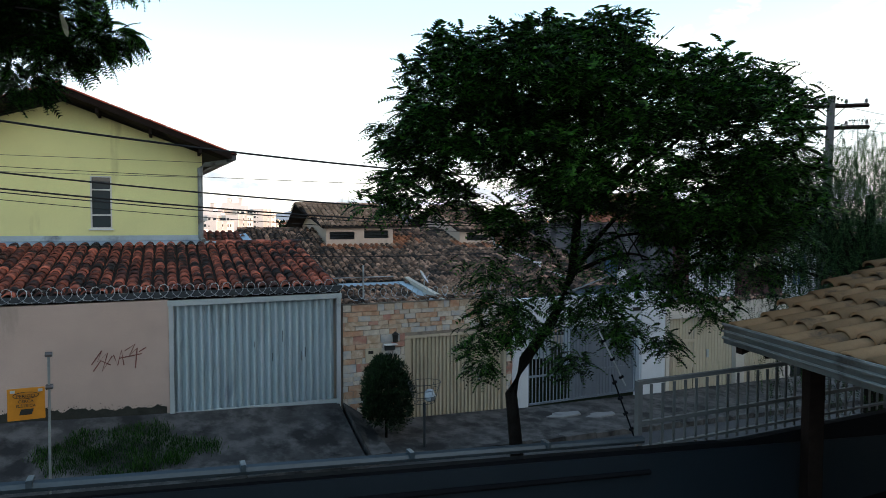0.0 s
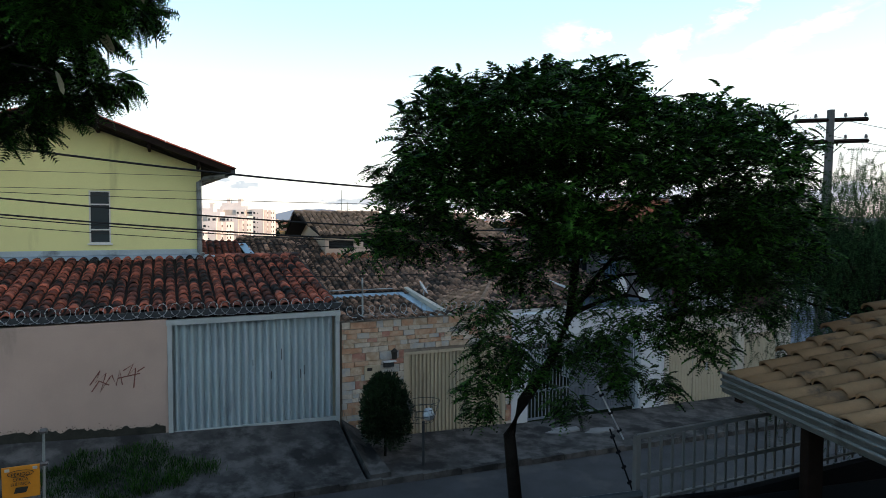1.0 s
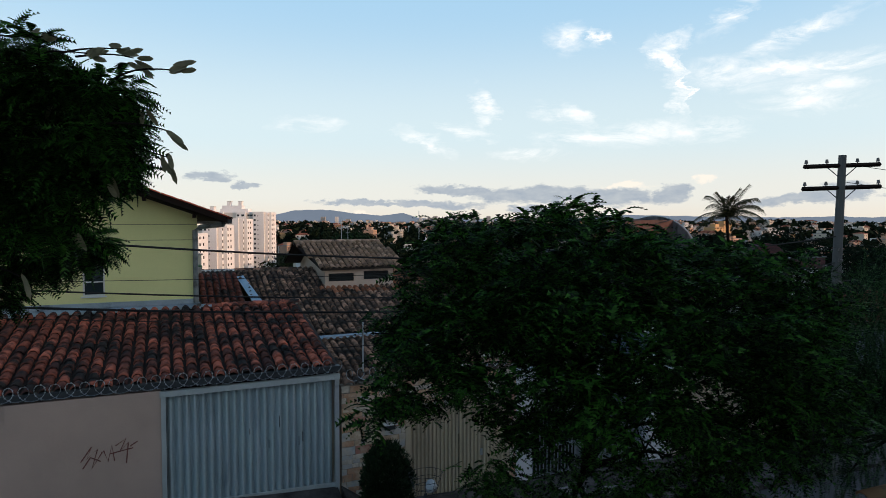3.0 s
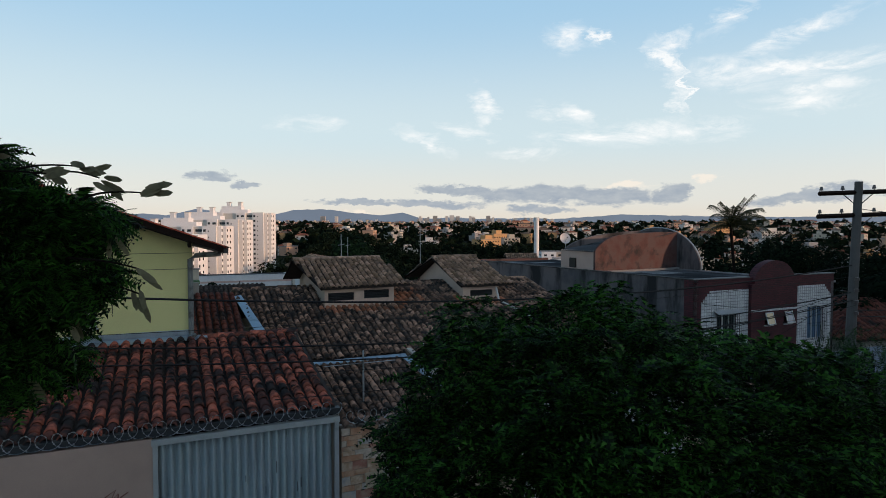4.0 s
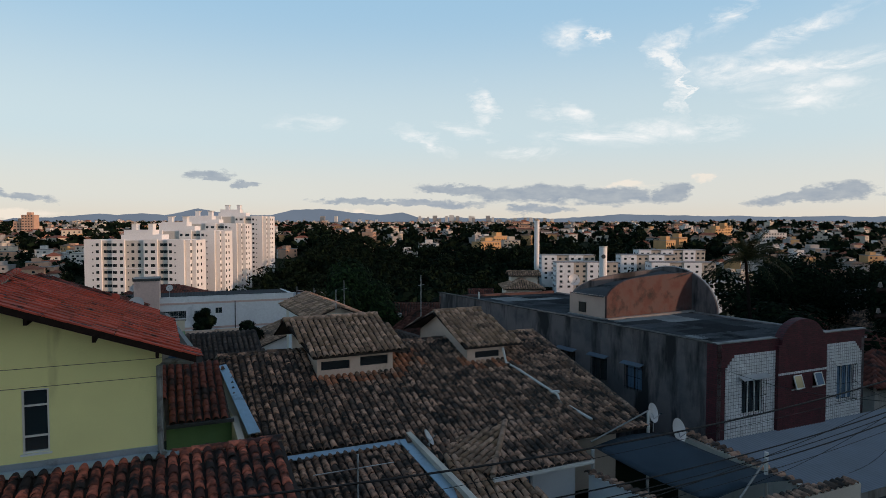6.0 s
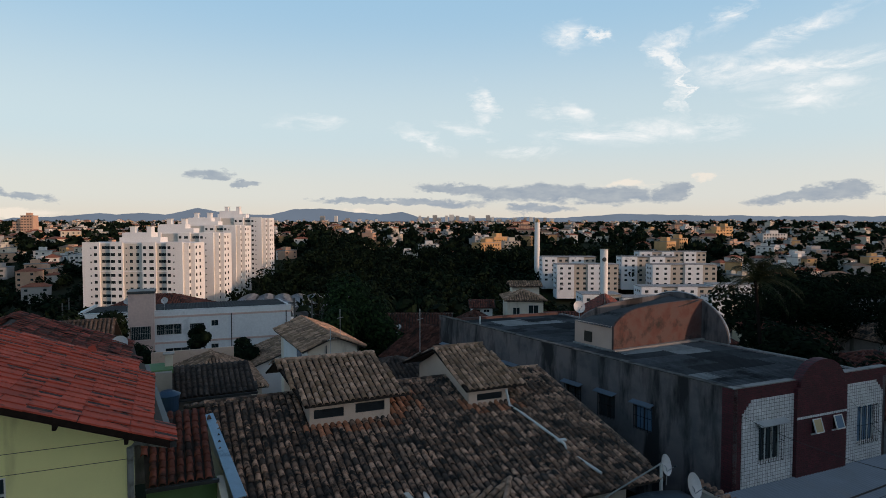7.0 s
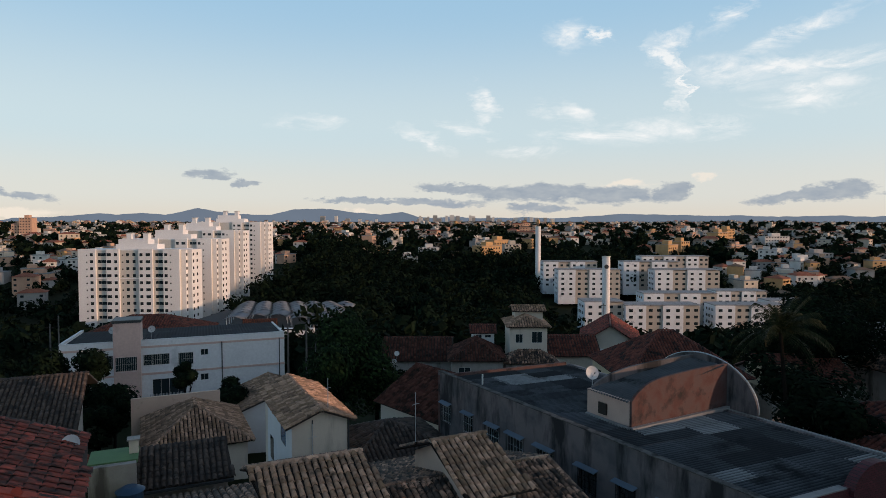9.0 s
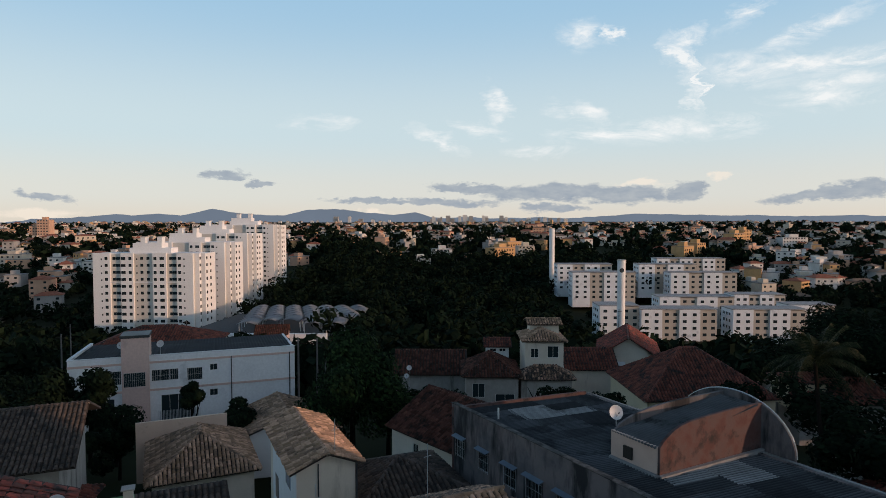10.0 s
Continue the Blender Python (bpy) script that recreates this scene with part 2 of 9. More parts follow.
def leaf_material(name, a, b, rough=0.55, spec=0.2, through_=0.10):
    m = bpy.data.materials.new(name)
    m.use_nodes = True
    n, l = m.node_tree.nodes, m.node_tree.links
    bsdf = n["Principled BSDF"]
    ge = n.new("ShaderNodeNewGeometry")
    tc = n.new("ShaderNodeTexCoord")
    t = n.new("ShaderNodeTexNoise")
    t.inputs["Scale"].default_value = 1.4
    l.new(tc.outputs["Object"], t.inputs["Vector"])
    s = n.new("ShaderNodeMath")
    s.operation = "ADD"
    l.new(ge.outputs["Random Per Island"], s.inputs[0])
    l.new(t.outputs["Fac"], s.inputs[1])
    r = n.new("ShaderNodeValToRGB")
    r.color_ramp.elements[0].position, r.color_ramp.elements[0].color = 0.52, (*a, 1)
    r.color_ramp.elements[1].position, r.color_ramp.elements[1].color = 0.95, (*b, 1)
    h = n.new("ShaderNodeMath")
    h.operation = "MULTIPLY"
    h.inputs[1].default_value = 0.6
    l.new(s.outputs[0], h.inputs[0])
    l.new(h.outputs[0], r.inputs[0])
    l.new(r.outputs[0], bsdf.inputs["Base Color"])
    bsdf.inputs["Roughness"].default_value, bsdf.inputs["Specular IOR Level"].default_value = rough, spec
    tr = n.new("ShaderNodeBsdfTranslucent")
    l.new(r.outputs[0], tr.inputs["Color"])
    mx = n.new("ShaderNodeMixShader")
    mx.inputs[0].default_value = through_
    l.new(bsdf.outputs[0], mx.inputs[1])
    l.new(tr.outputs[0], mx.inputs[2])
    l.new(mx.outputs[0], n["Material Output"].inputs["Surface"])
    return m


def glowing_backdrop_material(name, color, strength):
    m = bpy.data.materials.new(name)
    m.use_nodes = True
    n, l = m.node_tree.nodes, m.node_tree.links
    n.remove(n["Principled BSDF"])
    # pure emission: the surface glows by itself, daylight and haze are in its colour
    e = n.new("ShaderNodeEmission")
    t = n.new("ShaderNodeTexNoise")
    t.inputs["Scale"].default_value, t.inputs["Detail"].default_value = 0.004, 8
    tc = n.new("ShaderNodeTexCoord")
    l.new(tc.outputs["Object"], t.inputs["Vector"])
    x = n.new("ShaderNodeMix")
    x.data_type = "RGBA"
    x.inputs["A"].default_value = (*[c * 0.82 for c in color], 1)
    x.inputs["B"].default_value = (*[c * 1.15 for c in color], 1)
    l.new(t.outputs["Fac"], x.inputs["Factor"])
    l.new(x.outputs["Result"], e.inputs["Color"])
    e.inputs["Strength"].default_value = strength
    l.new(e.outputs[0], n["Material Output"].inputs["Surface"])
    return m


M = {}
M["asphalt"] = make_material("asphalt", (0.055, 0.056, 0.06), 0.9, var=0.3, scale=1.2, fine=90, bump=0.5, stain=(0.09, 0.088, 0.085), stain_amount=0.3, stain_scale=0.8)
M["concrete"] = make_material("concrete", (0.060, 0.059, 0.058), 0.9, spec=0.15, var=0.35, scale=2.2, fine=50, bump=0.4, stain=(0.03, 0.03, 0.03), stain_amount=0.5, stain_scale=1.4, second=(0.13, 0.125, 0.12), second_amount=0.35, second_scale=2.5)
M["concrete_pale"] = make_material("concrete_pale", (0.24, 0.24, 0.24), 0.85, var=0.18, scale=1.2, fine=50, bump=0.3, stain=(0.10, 0.10, 0.10), stain_amount=0.25, stain_scale=0.9)
M["earth"] = make_material("earth", (0.05, 0.045, 0.035), 0.95, var=0.4, scale=0.5, fine=20, bump=0.6, second=(0.03, 0.05, 0.02), second_amount=0.6)
M["terrain"] = make_material("terrain", (0.018, 0.023, 0.011), 0.95, spec=0.03, var=0.4, scale=0.02, fine=0.4, bump=0.5, second=(0.032, 0.032, 0.02), second_amount=0.35, second_scale=0.01)
M["beige_plaster"] = make_material("beige_plaster", (0.53, 0.39, 0.325), 0.9, var=0.08, scale=0.9, fine=70, bump=0.25, stain=(0.30, 0.23, 0.19), stain_amount=0.22, stain_scale=0.9, streak=True)
M["damp"] = make_material("damp", (0.035, 0.035, 0.028), 0.95, var=0.4, scale=5, fine=50, bump=0.3)
M["gate_blue"] = make_material("gate_blue", (0.44, 0.53, 0.56), 0.5, 0.1, var=0.08, scale=1.2, fine=60, bump=0.05, stain=(0.22, 0.27, 0.31), stain_amount=0.22, stain_scale=1.8, streak=True)
M["gate_frame"] = make_material("gate_frame", (0.46, 0.50, 0.50), 0.5, 0.1, var=0.08, scale=2, fine=60, bump=0.05, stain=(0.2, 0.2, 0.2), stain_amount=0.15)
M["gate_cream"] = make_material("gate_cream", (0.56, 0.47, 0.34), 0.5, 0.05, var=0.06, scale=1.2, fine=60, bump=0.05, stain=(0.3, 0.24, 0.17), stain_amount=0.2, streak=True)
M["gate_grey"] = make_material("gate_grey", (0.22, 0.25, 0.29), 0.45, 0.2, var=0.08, scale=2, fine=50, bump=0.05)
M["white_wall"] = make_material("white_wall", (0.66, 0.68, 0.70), 0.85, var=0.06, scale=0.8, fine=60, bump=0.2, stain=(0.36, 0.36, 0.35), stain_amount=0.15, stain_scale=0.8, streak=True)
M["cream_wall"] = make_material("cream_wall", (0.62, 0.56, 0.48), 0.85, var=0.07, scale=0.8, fine=60, bump=0.2, stain=(0.36, 0.32, 0.27), stain_amount=0.18, stain_scale=0.9, streak=True)
M["peach_wall"] = make_material("peach_wall", (0.62, 0.47, 0.38), 0.85, var=0.07, scale=0.8, fine=60, bump=0.2, stain=(0.36, 0.27, 0.22), stain_amount=0.15, stain_scale=0.9)
M["yellow_wall"] = make_material("yellow_wall", (0.74, 0.72, 0.34), 0.85, var=0.05, scale=0.7, fine=60, bump=0.2, stain=(0.42, 0.39, 0.19), stain_amount=0.06, stain_scale=0.6, streak=True)
M["grey_mould"] = make_material("grey_mould", (0.105, 0.102, 0.108), 0.9, var=0.2, scale=1.0, fine=40, bump=0.3, second=(0.17, 0.145, 0.145), second_amount=0.5, second_scale=0.5, stain=(0.022, 0.022, 0.024), stain_amount=0.62, stain_scale=0.9, streak=True)
M["grey_plaster"] = make_material("grey_plaster", (0.33, 0.31, 0.29), 0.9, var=0.15, scale=1.2, fine=40, bump=0.3, stain=(0.12, 0.11, 0.1), stain_amount=0.4, stain_scale=0.8, streak=True)
M["red_brick_wall"] = make_material("red_brick_wall", (0.105, 0.048, 0.042), 0.9, var=0.2, scale=1.3, fine=40, bump=0.4, second=(0.10, 0.065, 0.062), second_amount=0.5, stain=(0.025, 0.021, 0.021), stain_amount=0.42, stain_scale=1.0)
M["tile_red"] = make_material("tile_red", (0.41, 0.118, 0.072), 0.85, var=0.25, scale=4, fine=70, bump=0.3, piece=0.5, second=(0.07, 0.03, 0.026), second_amount=0.2, second_scale=5, stain=(0.022, 0.018, 0.017), stain_amount=0.62, stain_scale=1.5)
M["tile_brown"] = make_material("tile_brown", (0.37, 0.22, 0.152), 0.9, var=0.25, scale=4, fine=70, bump=0.3, piece=0.65, second=(0.085, 0.062, 0.05), second_amount=0.2, second_scale=5, stain=(0.03, 0.026, 0.023), stain_amount=0.60, stain_scale=2.6)
M["tile_sand"] = make_material("tile_sand", (0.42, 0.265, 0.185), 0.9, var=0.2, scale=4, fine=70, bump=0.3, piece=0.45, second=(0.25, 0.155, 0.095), second_amount=0.2, second_scale=5, stain=(0.10, 0.072, 0.052), stain_amount=0.35, stain_scale=1.6)
M["tile_orange"] = make_material("tile_orange", (0.38, 0.155, 0.085), 0.9, var=0.25, scale=4, fine=70, bump=0.3, piece=0.4, stain=(0.08, 0.05, 0.04), stain_amount=0.35, stain_scale=3)
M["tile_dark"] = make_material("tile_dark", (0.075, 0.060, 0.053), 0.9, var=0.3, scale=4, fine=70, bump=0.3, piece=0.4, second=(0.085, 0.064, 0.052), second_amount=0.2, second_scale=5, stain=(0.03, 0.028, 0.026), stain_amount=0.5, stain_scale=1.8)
M["tile_maroon"] = make_material("tile_maroon", (0.16, 0.05, 0.035), 0.85, var=0.3, scale=3, fine=70, bump=0.3, piece=0.35, stain=(0.03, 0.022, 0.02), stain_amount=0.5, stain_scale=1.2)
M["tile_umber"] = make_material("tile_umber", (0.095, 0.042, 0.032), 0.9, var=0.3, scale=3, fine=70, bump=0.3, piece=0.4, stain=(0.025, 0.020, 0.018), stain_amount=0.5, stain_scale=1.2, spec=0.1)
M["tile_flat_red"] = make_material("tile_flat_red", (0.47, 0.080, 0.048), 0.8, var=0.2, scale=2, fine=60, bump=0.15, piece=0.15, stain=(0.03, 0.02, 0.018), stain_amount=0.3, stain_scale=2.6, spec=0.15)
M["tile_old_red"] = make_material("tile_old_red", (0.30, 0.065, 0.045), 0.85, var=0.3, scale=3, fine=60, bump=0.2, piece=0.35, second=(0.12, 0.045, 0.035), second_amount=0.4, second_scale=2.0, stain=(0.035, 0.022, 0.02), stain_amount=0.5, stain_scale=2.2)
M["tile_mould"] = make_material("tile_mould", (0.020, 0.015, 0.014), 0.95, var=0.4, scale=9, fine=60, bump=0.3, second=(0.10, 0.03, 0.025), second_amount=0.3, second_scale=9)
M["tile_near"] = make_material("tile_near", (0.27, 0.165, 0.092), 0.9, spec=0.15, var=0.12, scale=5, fine=120, bump=0.25, piece=0.2, stain=(0.10, 0.075, 0.055), stain_amount=0.3, stain_scale=4)
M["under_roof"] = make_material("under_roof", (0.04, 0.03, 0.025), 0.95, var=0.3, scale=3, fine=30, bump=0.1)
M["mortar"] = make_material("mortar", (0.30, 0.25, 0.2), 0.95, var=0.2, scale=5, fine=60, bump=0.4, stain=(0.08, 0.07, 0.06), stain_amount=0.4)
M["flashing"] = make_material("flashing", (0.42, 0.52, 0.60), 0.35, 0.6, var=0.1, scale=2, fine=30, bump=0.1, stain=(0.2, 0.24, 0.28), stain_amount=0.3)
M["galvanised"] = make_material("galvanised", (0.45, 0.48, 0.50), 0.45, 0.5, var=0.12, scale=3, fine=40, bump=0.08, stain=(0.2, 0.2, 0.2), stain_amount=0.25)
M["gutter_grey"] = make_material("gutter_grey", (0.20, 0.22, 0.22), 0.5, 0.2, var=0.15, scale=4, fine=40, bump=0.08, stain=(0.08, 0.08, 0.08), stain_amount=0.35, stain_scale=3)
M["gutter_dark"] = make_material("gutter_dark", (0.05, 0.057, 0.063), 0.5, 0.3, var=0.12, scale=3, fine=40, bump=0.08)
M["white_pipe"] = make_material("white_pipe", (0.62, 0.62, 0.60), 0.5, var=0.08, scale=3, fine=50, bump=0.05)
M["wood_dark"] = make_material("wood_dark", (0.018, 0.012, 0.010), 0.85, spec=0.08, var=0.3, scale=8, fine=60, bump=0.3)
M["steel_black"] = make_material("steel_black", (0.005, 0.006, 0.008), 0.85, 0.0, spec=0.08, var=0.2, scale=3, fine=50, bump=0.05)
M["steel_navy"] = make_material("steel_navy", (0.009, 0.016, 0.023), 0.6, 0.0, spec=0.2, var=0.15, scale=3, fine=50, bump=0.05)
# lighter bluish copy of the fence steel, the light on the rail in its colour
M["steel_rail_lit"] = make_material("steel_rail_lit", (0.05, 0.07, 0.085), 0.4, 0.3, var=0.15, scale=3, fine=50, bump=0.05)
M["rail_paint"] = make_material("rail_paint", (0.105, 0.112, 0.115), 0.5, 0.1, var=0.08, scale=4, fine=60, bump=0.05)
M["wire"] = make_material("wire", (0.50, 0.52, 0.54), 0.35, 0.8, var=0.1, scale=5, fine=60, bump=0.0)
M["cable"] = make_material("cable", (0.012, 0.012, 0.013), 0.7, var=0.1, scale=5, fine=60, bump=0.0)
M["pole_concrete"] = make_material("pole_concrete", (0.10, 0.10, 0.10), 0.9, var=0.15, scale=2, fine=40, bump=0.3)
M["porcelain"] = make_material("porcelain", (0.10, 0.09, 0.09), 0.3, var=0.1, scale=5, fine=40, bump=0.0)
M["bark"] = make_material("bark", (0.013, 0.011, 0.0095), 0.95, var=0.3, scale=12, fine=60, bump=0.8, bump_dist=0.02, spec=0.04)
M["burgundy"] = tile_material("burgundy", (0.085, 0.010, 0.018), (0.020, 0.007, 0.009), 0.26, 0.085, 0.7, 0.5, bump=0.8, var=0.25, mortar=0.10)
M["white_tile"] = tile_material("white_tile", (0.74, 0.75, 0.76), (0.13, 0.13, 0.14), 0.14, 0.135, 0.35, 0.0, mortar=0.06)
M["fibre_roof"] = make_material("fibre_roof", (0.066, 0.070, 0.077), 0.9, var=0.25, scale=0.8, fine=40, bump=0.25, piece=0.55, stain=(0.022, 0.023, 0.025), stain_amount=0.45, stain_scale=0.6)
def ribbed_sheet(name, source, pitch):
    """A fibre-cement sheet with the shade in the valleys of its waves painted into the colour."""
    m = M[source].copy()
    m.name = name
    n, l = m.node_tree.nodes, m.node_tree.links
    bsdf = n["Principled BSDF"]
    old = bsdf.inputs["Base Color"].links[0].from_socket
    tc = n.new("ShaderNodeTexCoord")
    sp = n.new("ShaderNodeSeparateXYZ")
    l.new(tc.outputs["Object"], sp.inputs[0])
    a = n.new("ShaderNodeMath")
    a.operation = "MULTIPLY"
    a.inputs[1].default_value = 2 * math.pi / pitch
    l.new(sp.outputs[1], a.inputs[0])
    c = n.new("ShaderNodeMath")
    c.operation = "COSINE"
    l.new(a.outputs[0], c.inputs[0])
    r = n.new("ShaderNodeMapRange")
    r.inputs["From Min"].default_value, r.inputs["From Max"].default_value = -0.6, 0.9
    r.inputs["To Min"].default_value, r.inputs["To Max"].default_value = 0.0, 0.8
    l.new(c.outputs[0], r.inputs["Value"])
    # near-black mixed in along each valley, as painted shade between the ribs
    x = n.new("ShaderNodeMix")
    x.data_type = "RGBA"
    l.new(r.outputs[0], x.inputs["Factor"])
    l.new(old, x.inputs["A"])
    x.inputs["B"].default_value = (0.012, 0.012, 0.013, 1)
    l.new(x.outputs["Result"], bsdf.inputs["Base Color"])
    return m


M["fibre_pale"] = make_material("fibre_pale", (0.30, 0.30, 0.30), 0.85, var=0.2, scale=0.8, fine=40, bump=0.25, stain=(0.1, 0.1, 0.1), stain_amount=0.35, stain_scale=0.6)
M["dark_sheet"] = make_material("dark_sheet", (0.026, 0.030, 0.037), 0.9, var=0.3, scale=0.5, fine=20, bump=0.1, spec=0.1, stain=(0.05, 0.055, 0.06), stain_amount=0.3, stain_scale=0.4)
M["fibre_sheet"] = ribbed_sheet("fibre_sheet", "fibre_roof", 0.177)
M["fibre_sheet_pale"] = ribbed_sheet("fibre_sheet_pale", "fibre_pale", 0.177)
M["metal_roof"] = make_material("metal_roof", (0.16, 0.205, 0.26), 0.5, 0.35, var=0.1, scale=0.8, fine=30, bump=0.05, stain=(0.17, 0.2, 0.24), stain_amount=0.25, stain_scale=0.7)
M["tarp"] = make_material("tarp", (0.06, 0.09, 0.125), 0.6, var=0.2, scale=1.0, fine=40, bump=0.1)
M["glass_dark"] = plain_glass("glass_dark")
M["glass_lit"] = plain_glass("glass_lit", (0.45, 0.36, 0.2))
M["glass_blue"] = plain_glass("glass_blue", (0.10, 0.17, 0.26))
M["dish"] = make_material("dish", (0.55, 0.56, 0.57), 0.5, var=0.08, scale=4, fine=40, bump=0.0)
M["sign_yellow"] = make_material("sign_yellow", (0.52, 0.20, 0.014), 0.5, var=0.06, scale=6, fine=40, bump=0.0)
M["black_paint"] = make_material("black_paint", (0.02, 0.018, 0.015), 0.6, var=0.1, scale=6, fine=40, bump=0.0)
M["graffiti"] = make_material("graffiti", (0.20, 0.075, 0.06), 0.8, var=0.2, scale=9, fine=60, bump=0.0)
M["tank_blue"] = make_material("tank_blue", (0.03, 0.07, 0.13), 0.5, var=0.1, scale=3, fine=40, bump=0.0)
M["green_wall"] = make_material("green_wall", (0.12, 0.22, 0.10), 0.85, var=0.1, scale=2, fine=50, bump=0.2)
M["white_far"] = make_material("white_far", (0.80, 0.79, 0.78), 0.85, var=0.05, scale=0.06, fine=2, bump=0.0)
M["grey_far"] = make_material("grey_far", (0.60, 0.57, 0.52), 0.85, var=0.05, scale=0.06, fine=2, bump=0.0)
M["beige_far"] = make_material("beige_far", (0.47, 0.42, 0.36), 0.85, var=0.06, scale=0.2, fine=4, bump=0.0)
M["villa_wall"] = make_material("villa_wall", (0.64, 0.54, 0.38), 0.85, var=0.06, scale=0.6, fine=40, bump=0.1)
M["canopy"] = make_material("canopy", (0.27, 0.31, 0.37), 0.5, 0.1, var=0.08, scale=0.4, fine=10, bump=0.0)
M["pale_green"] = make_material("pale_green", (0.40, 0.50, 0.42), 0.85, var=0.06, scale=0.6, fine=40, bump=0.1)
M["pink_far"] = make_material("pink_far", (0.64, 0.47, 0.42), 0.85, var=0.06, scale=0.2, fine=4, bump=0.0, stain=(0.35, 0.26, 0.24), stain_amount=0.2, stain_scale=0.3)
M["block_white"] = make_material("block_white", (0.76, 0.77, 0.79), 0.85, var=0.06, scale=0.2, fine=4, bump=0.0, stain=(0.42, 0.43, 0.46), stain_amount=0.2, stain_scale=0.2)
M["pod"] = make_material("pod", (0.27, 0.25, 0.16), 0.7, var=0.2, scale=10, fine=40, bump=0.1)
M["leaf"] = leaf_material("leaf", (0.004, 0.011, 0.0036), (0.054, 0.165, 0.024), spec=0.08, through_=0.22)
M["leaf_grey"] = leaf_material("leaf_grey", (0.006, 0.015, 0.006), (0.058, 0.125, 0.044), spec=0.06, through_=0.16)
M["leaf_shrub"] = leaf_material("leaf_shrub", (0.007, 0.018, 0.007), (0.024, 0.056, 0.018))
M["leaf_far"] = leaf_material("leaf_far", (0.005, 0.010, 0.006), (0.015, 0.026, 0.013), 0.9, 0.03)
M["leaf_mid"] = leaf_material("leaf_mid", (0.007, 0.016, 0.007), (0.032, 0.060, 0.020), 0.8, 0.05)
M["grass"] = leaf_material("grass", (0.010, 0.030, 0.006), (0.042, 0.115, 0.018), spec=0.05)
M["palm"] = leaf_material("palm", (0.018, 0.024, 0.010), (0.070, 0.068, 0.032), spec=0.08)
STONES = [make_material("sandstone", c, 0.9, var=0.18, scale=7, fine=60, bump=0.5, second=d, second_amount=0.4, second_scale=6) for c, d in (
    ((0.60, 0.48, 0.36), (0.46, 0.32, 0.21)), ((0.52, 0.29, 0.18), (0.60, 0.42, 0.29)), ((0.46, 0.46, 0.46), (0.58, 0.52, 0.44)), ((0.68, 0.60, 0.50), (0.52, 0.45, 0.37)), ((0.44, 0.21, 0.16), (0.52, 0.36, 0.26)))]

# ---------------------------------------------------------------- building helpers
STREET = pose(-5.6, 12.8, 0, 0, 0, 24)                     # x along the houses, y away from the road
BASE = {}


def thing(name, base, label, category, group="", kind="", street=True, turn=0.0):
    """An Empty at the base of a thing. Its parts are then built in street or world metres."""
    ob = new(name)
    ob.empty_display_size = 0.2
    root = STREET if street else Matrix.Identity(4)
    local = Matrix.Translation(base) @ Matrix.Rotation(radians(turn), 4, "Z")
    ob.matrix_world = root @ local
    BASE[ob.name] = local.inverted()
    return tagged(ob, label, category, group, kind)


def mesh_of(bm, name, material, smooth=False):
    me = bpy.data.meshes.new(name)
    bm.normal_update()
    bm.to_mesh(me)
    bm.free()
    me.materials.append(material)
    if smooth:
        me.shade_smooth()
    return me


def part(name, bm, material, parent, label="", smooth=False, kind=""):
    """Links a bmesh as one mesh object under a thing or under a part."""
    bm.transform(BASE[parent.name])
    ob = new(name, mesh_of(bm, name, material, smooth))
    ob.parent = parent
    BASE[ob.name] = BASE[parent.name]
    return tagged(ob, label, kind=kind)


def alone(name, bm, material, label, category, kind="", group="", smooth=False, street=True):
    """A thing that is one mesh, its origin at the middle of its underside."""
    lo = [min(v.co[i] for v in bm.verts) for i in range(3)]
    hi = [max(v.co[i] for v in bm.verts) for i in range(3)]
    base = Vector(((lo[0] + hi[0]) / 2, (lo[1] + hi[1]) / 2, lo[2]))
    bm.transform(Matrix.Translation(-base))
    ob = new(name, mesh_of(bm, name, material, smooth))
    ob.matrix_world = (STREET if street else Matrix.Identity(4)) @ Matrix.Translation(base)
    BASE[ob.name] = Matrix.Translation(-base)
    return tagged(ob, label, category, group, kind)


def piece(name, me, parent, m, label=""):
    """One of many pieces that share a mesh; m in the parent's frame of metres."""
    ob = new(name, me)
    ob.parent = parent
    ob.matrix_basis = BASE[parent.name] @ m
    if label:
        ob["label"] = label
    return ob


def box(bm, x0, x1, y0, y1, z0, z1):
    c = [bm.verts.new((x, y, z)) for z in (z0, z1) for y in (y0, y1) for x in (x0, x1)]
    for f in ((0, 2, 3, 1), (4, 5, 7, 6), (0, 1, 5, 4), (2, 6, 7, 3), (0, 4, 6, 2), (1, 3, 7, 5)):
        bm.faces.new([c[i] for i in f])
    return bm


def cube(x0, x1, y0, y1, z0, z1, bevel=0.0):
    bm = box(bmesh.new(), x0, x1, y0, y1, z0, z1)
    if bevel:
        bmesh.ops.bevel(bm, geom=bm.edges[:], offset=bevel, segments=2, affect="EDGES", profile=0.7)
    return bm


def prism(bm, pts, z0, z1):
    """Upright prism over a plan outline, counter-clockwise; z1 may be one height per corner."""
    n = len(pts)
    top = z1 if isinstance(z1, (list, tuple)) else [z1] * n
    lo = [bm.verts.new((x, y, z0)) for x, y in pts]
    hi = [bm.verts.new((x, y, t)) for (x, y), t in zip(pts, top)]
    bm.faces.new(hi)
    bm.faces.new(lo[::-1])
    for i in range(n):
        j = (i + 1) % n
        bm.faces.new((lo[i], lo[j], hi[j], hi[i]))
    return bm


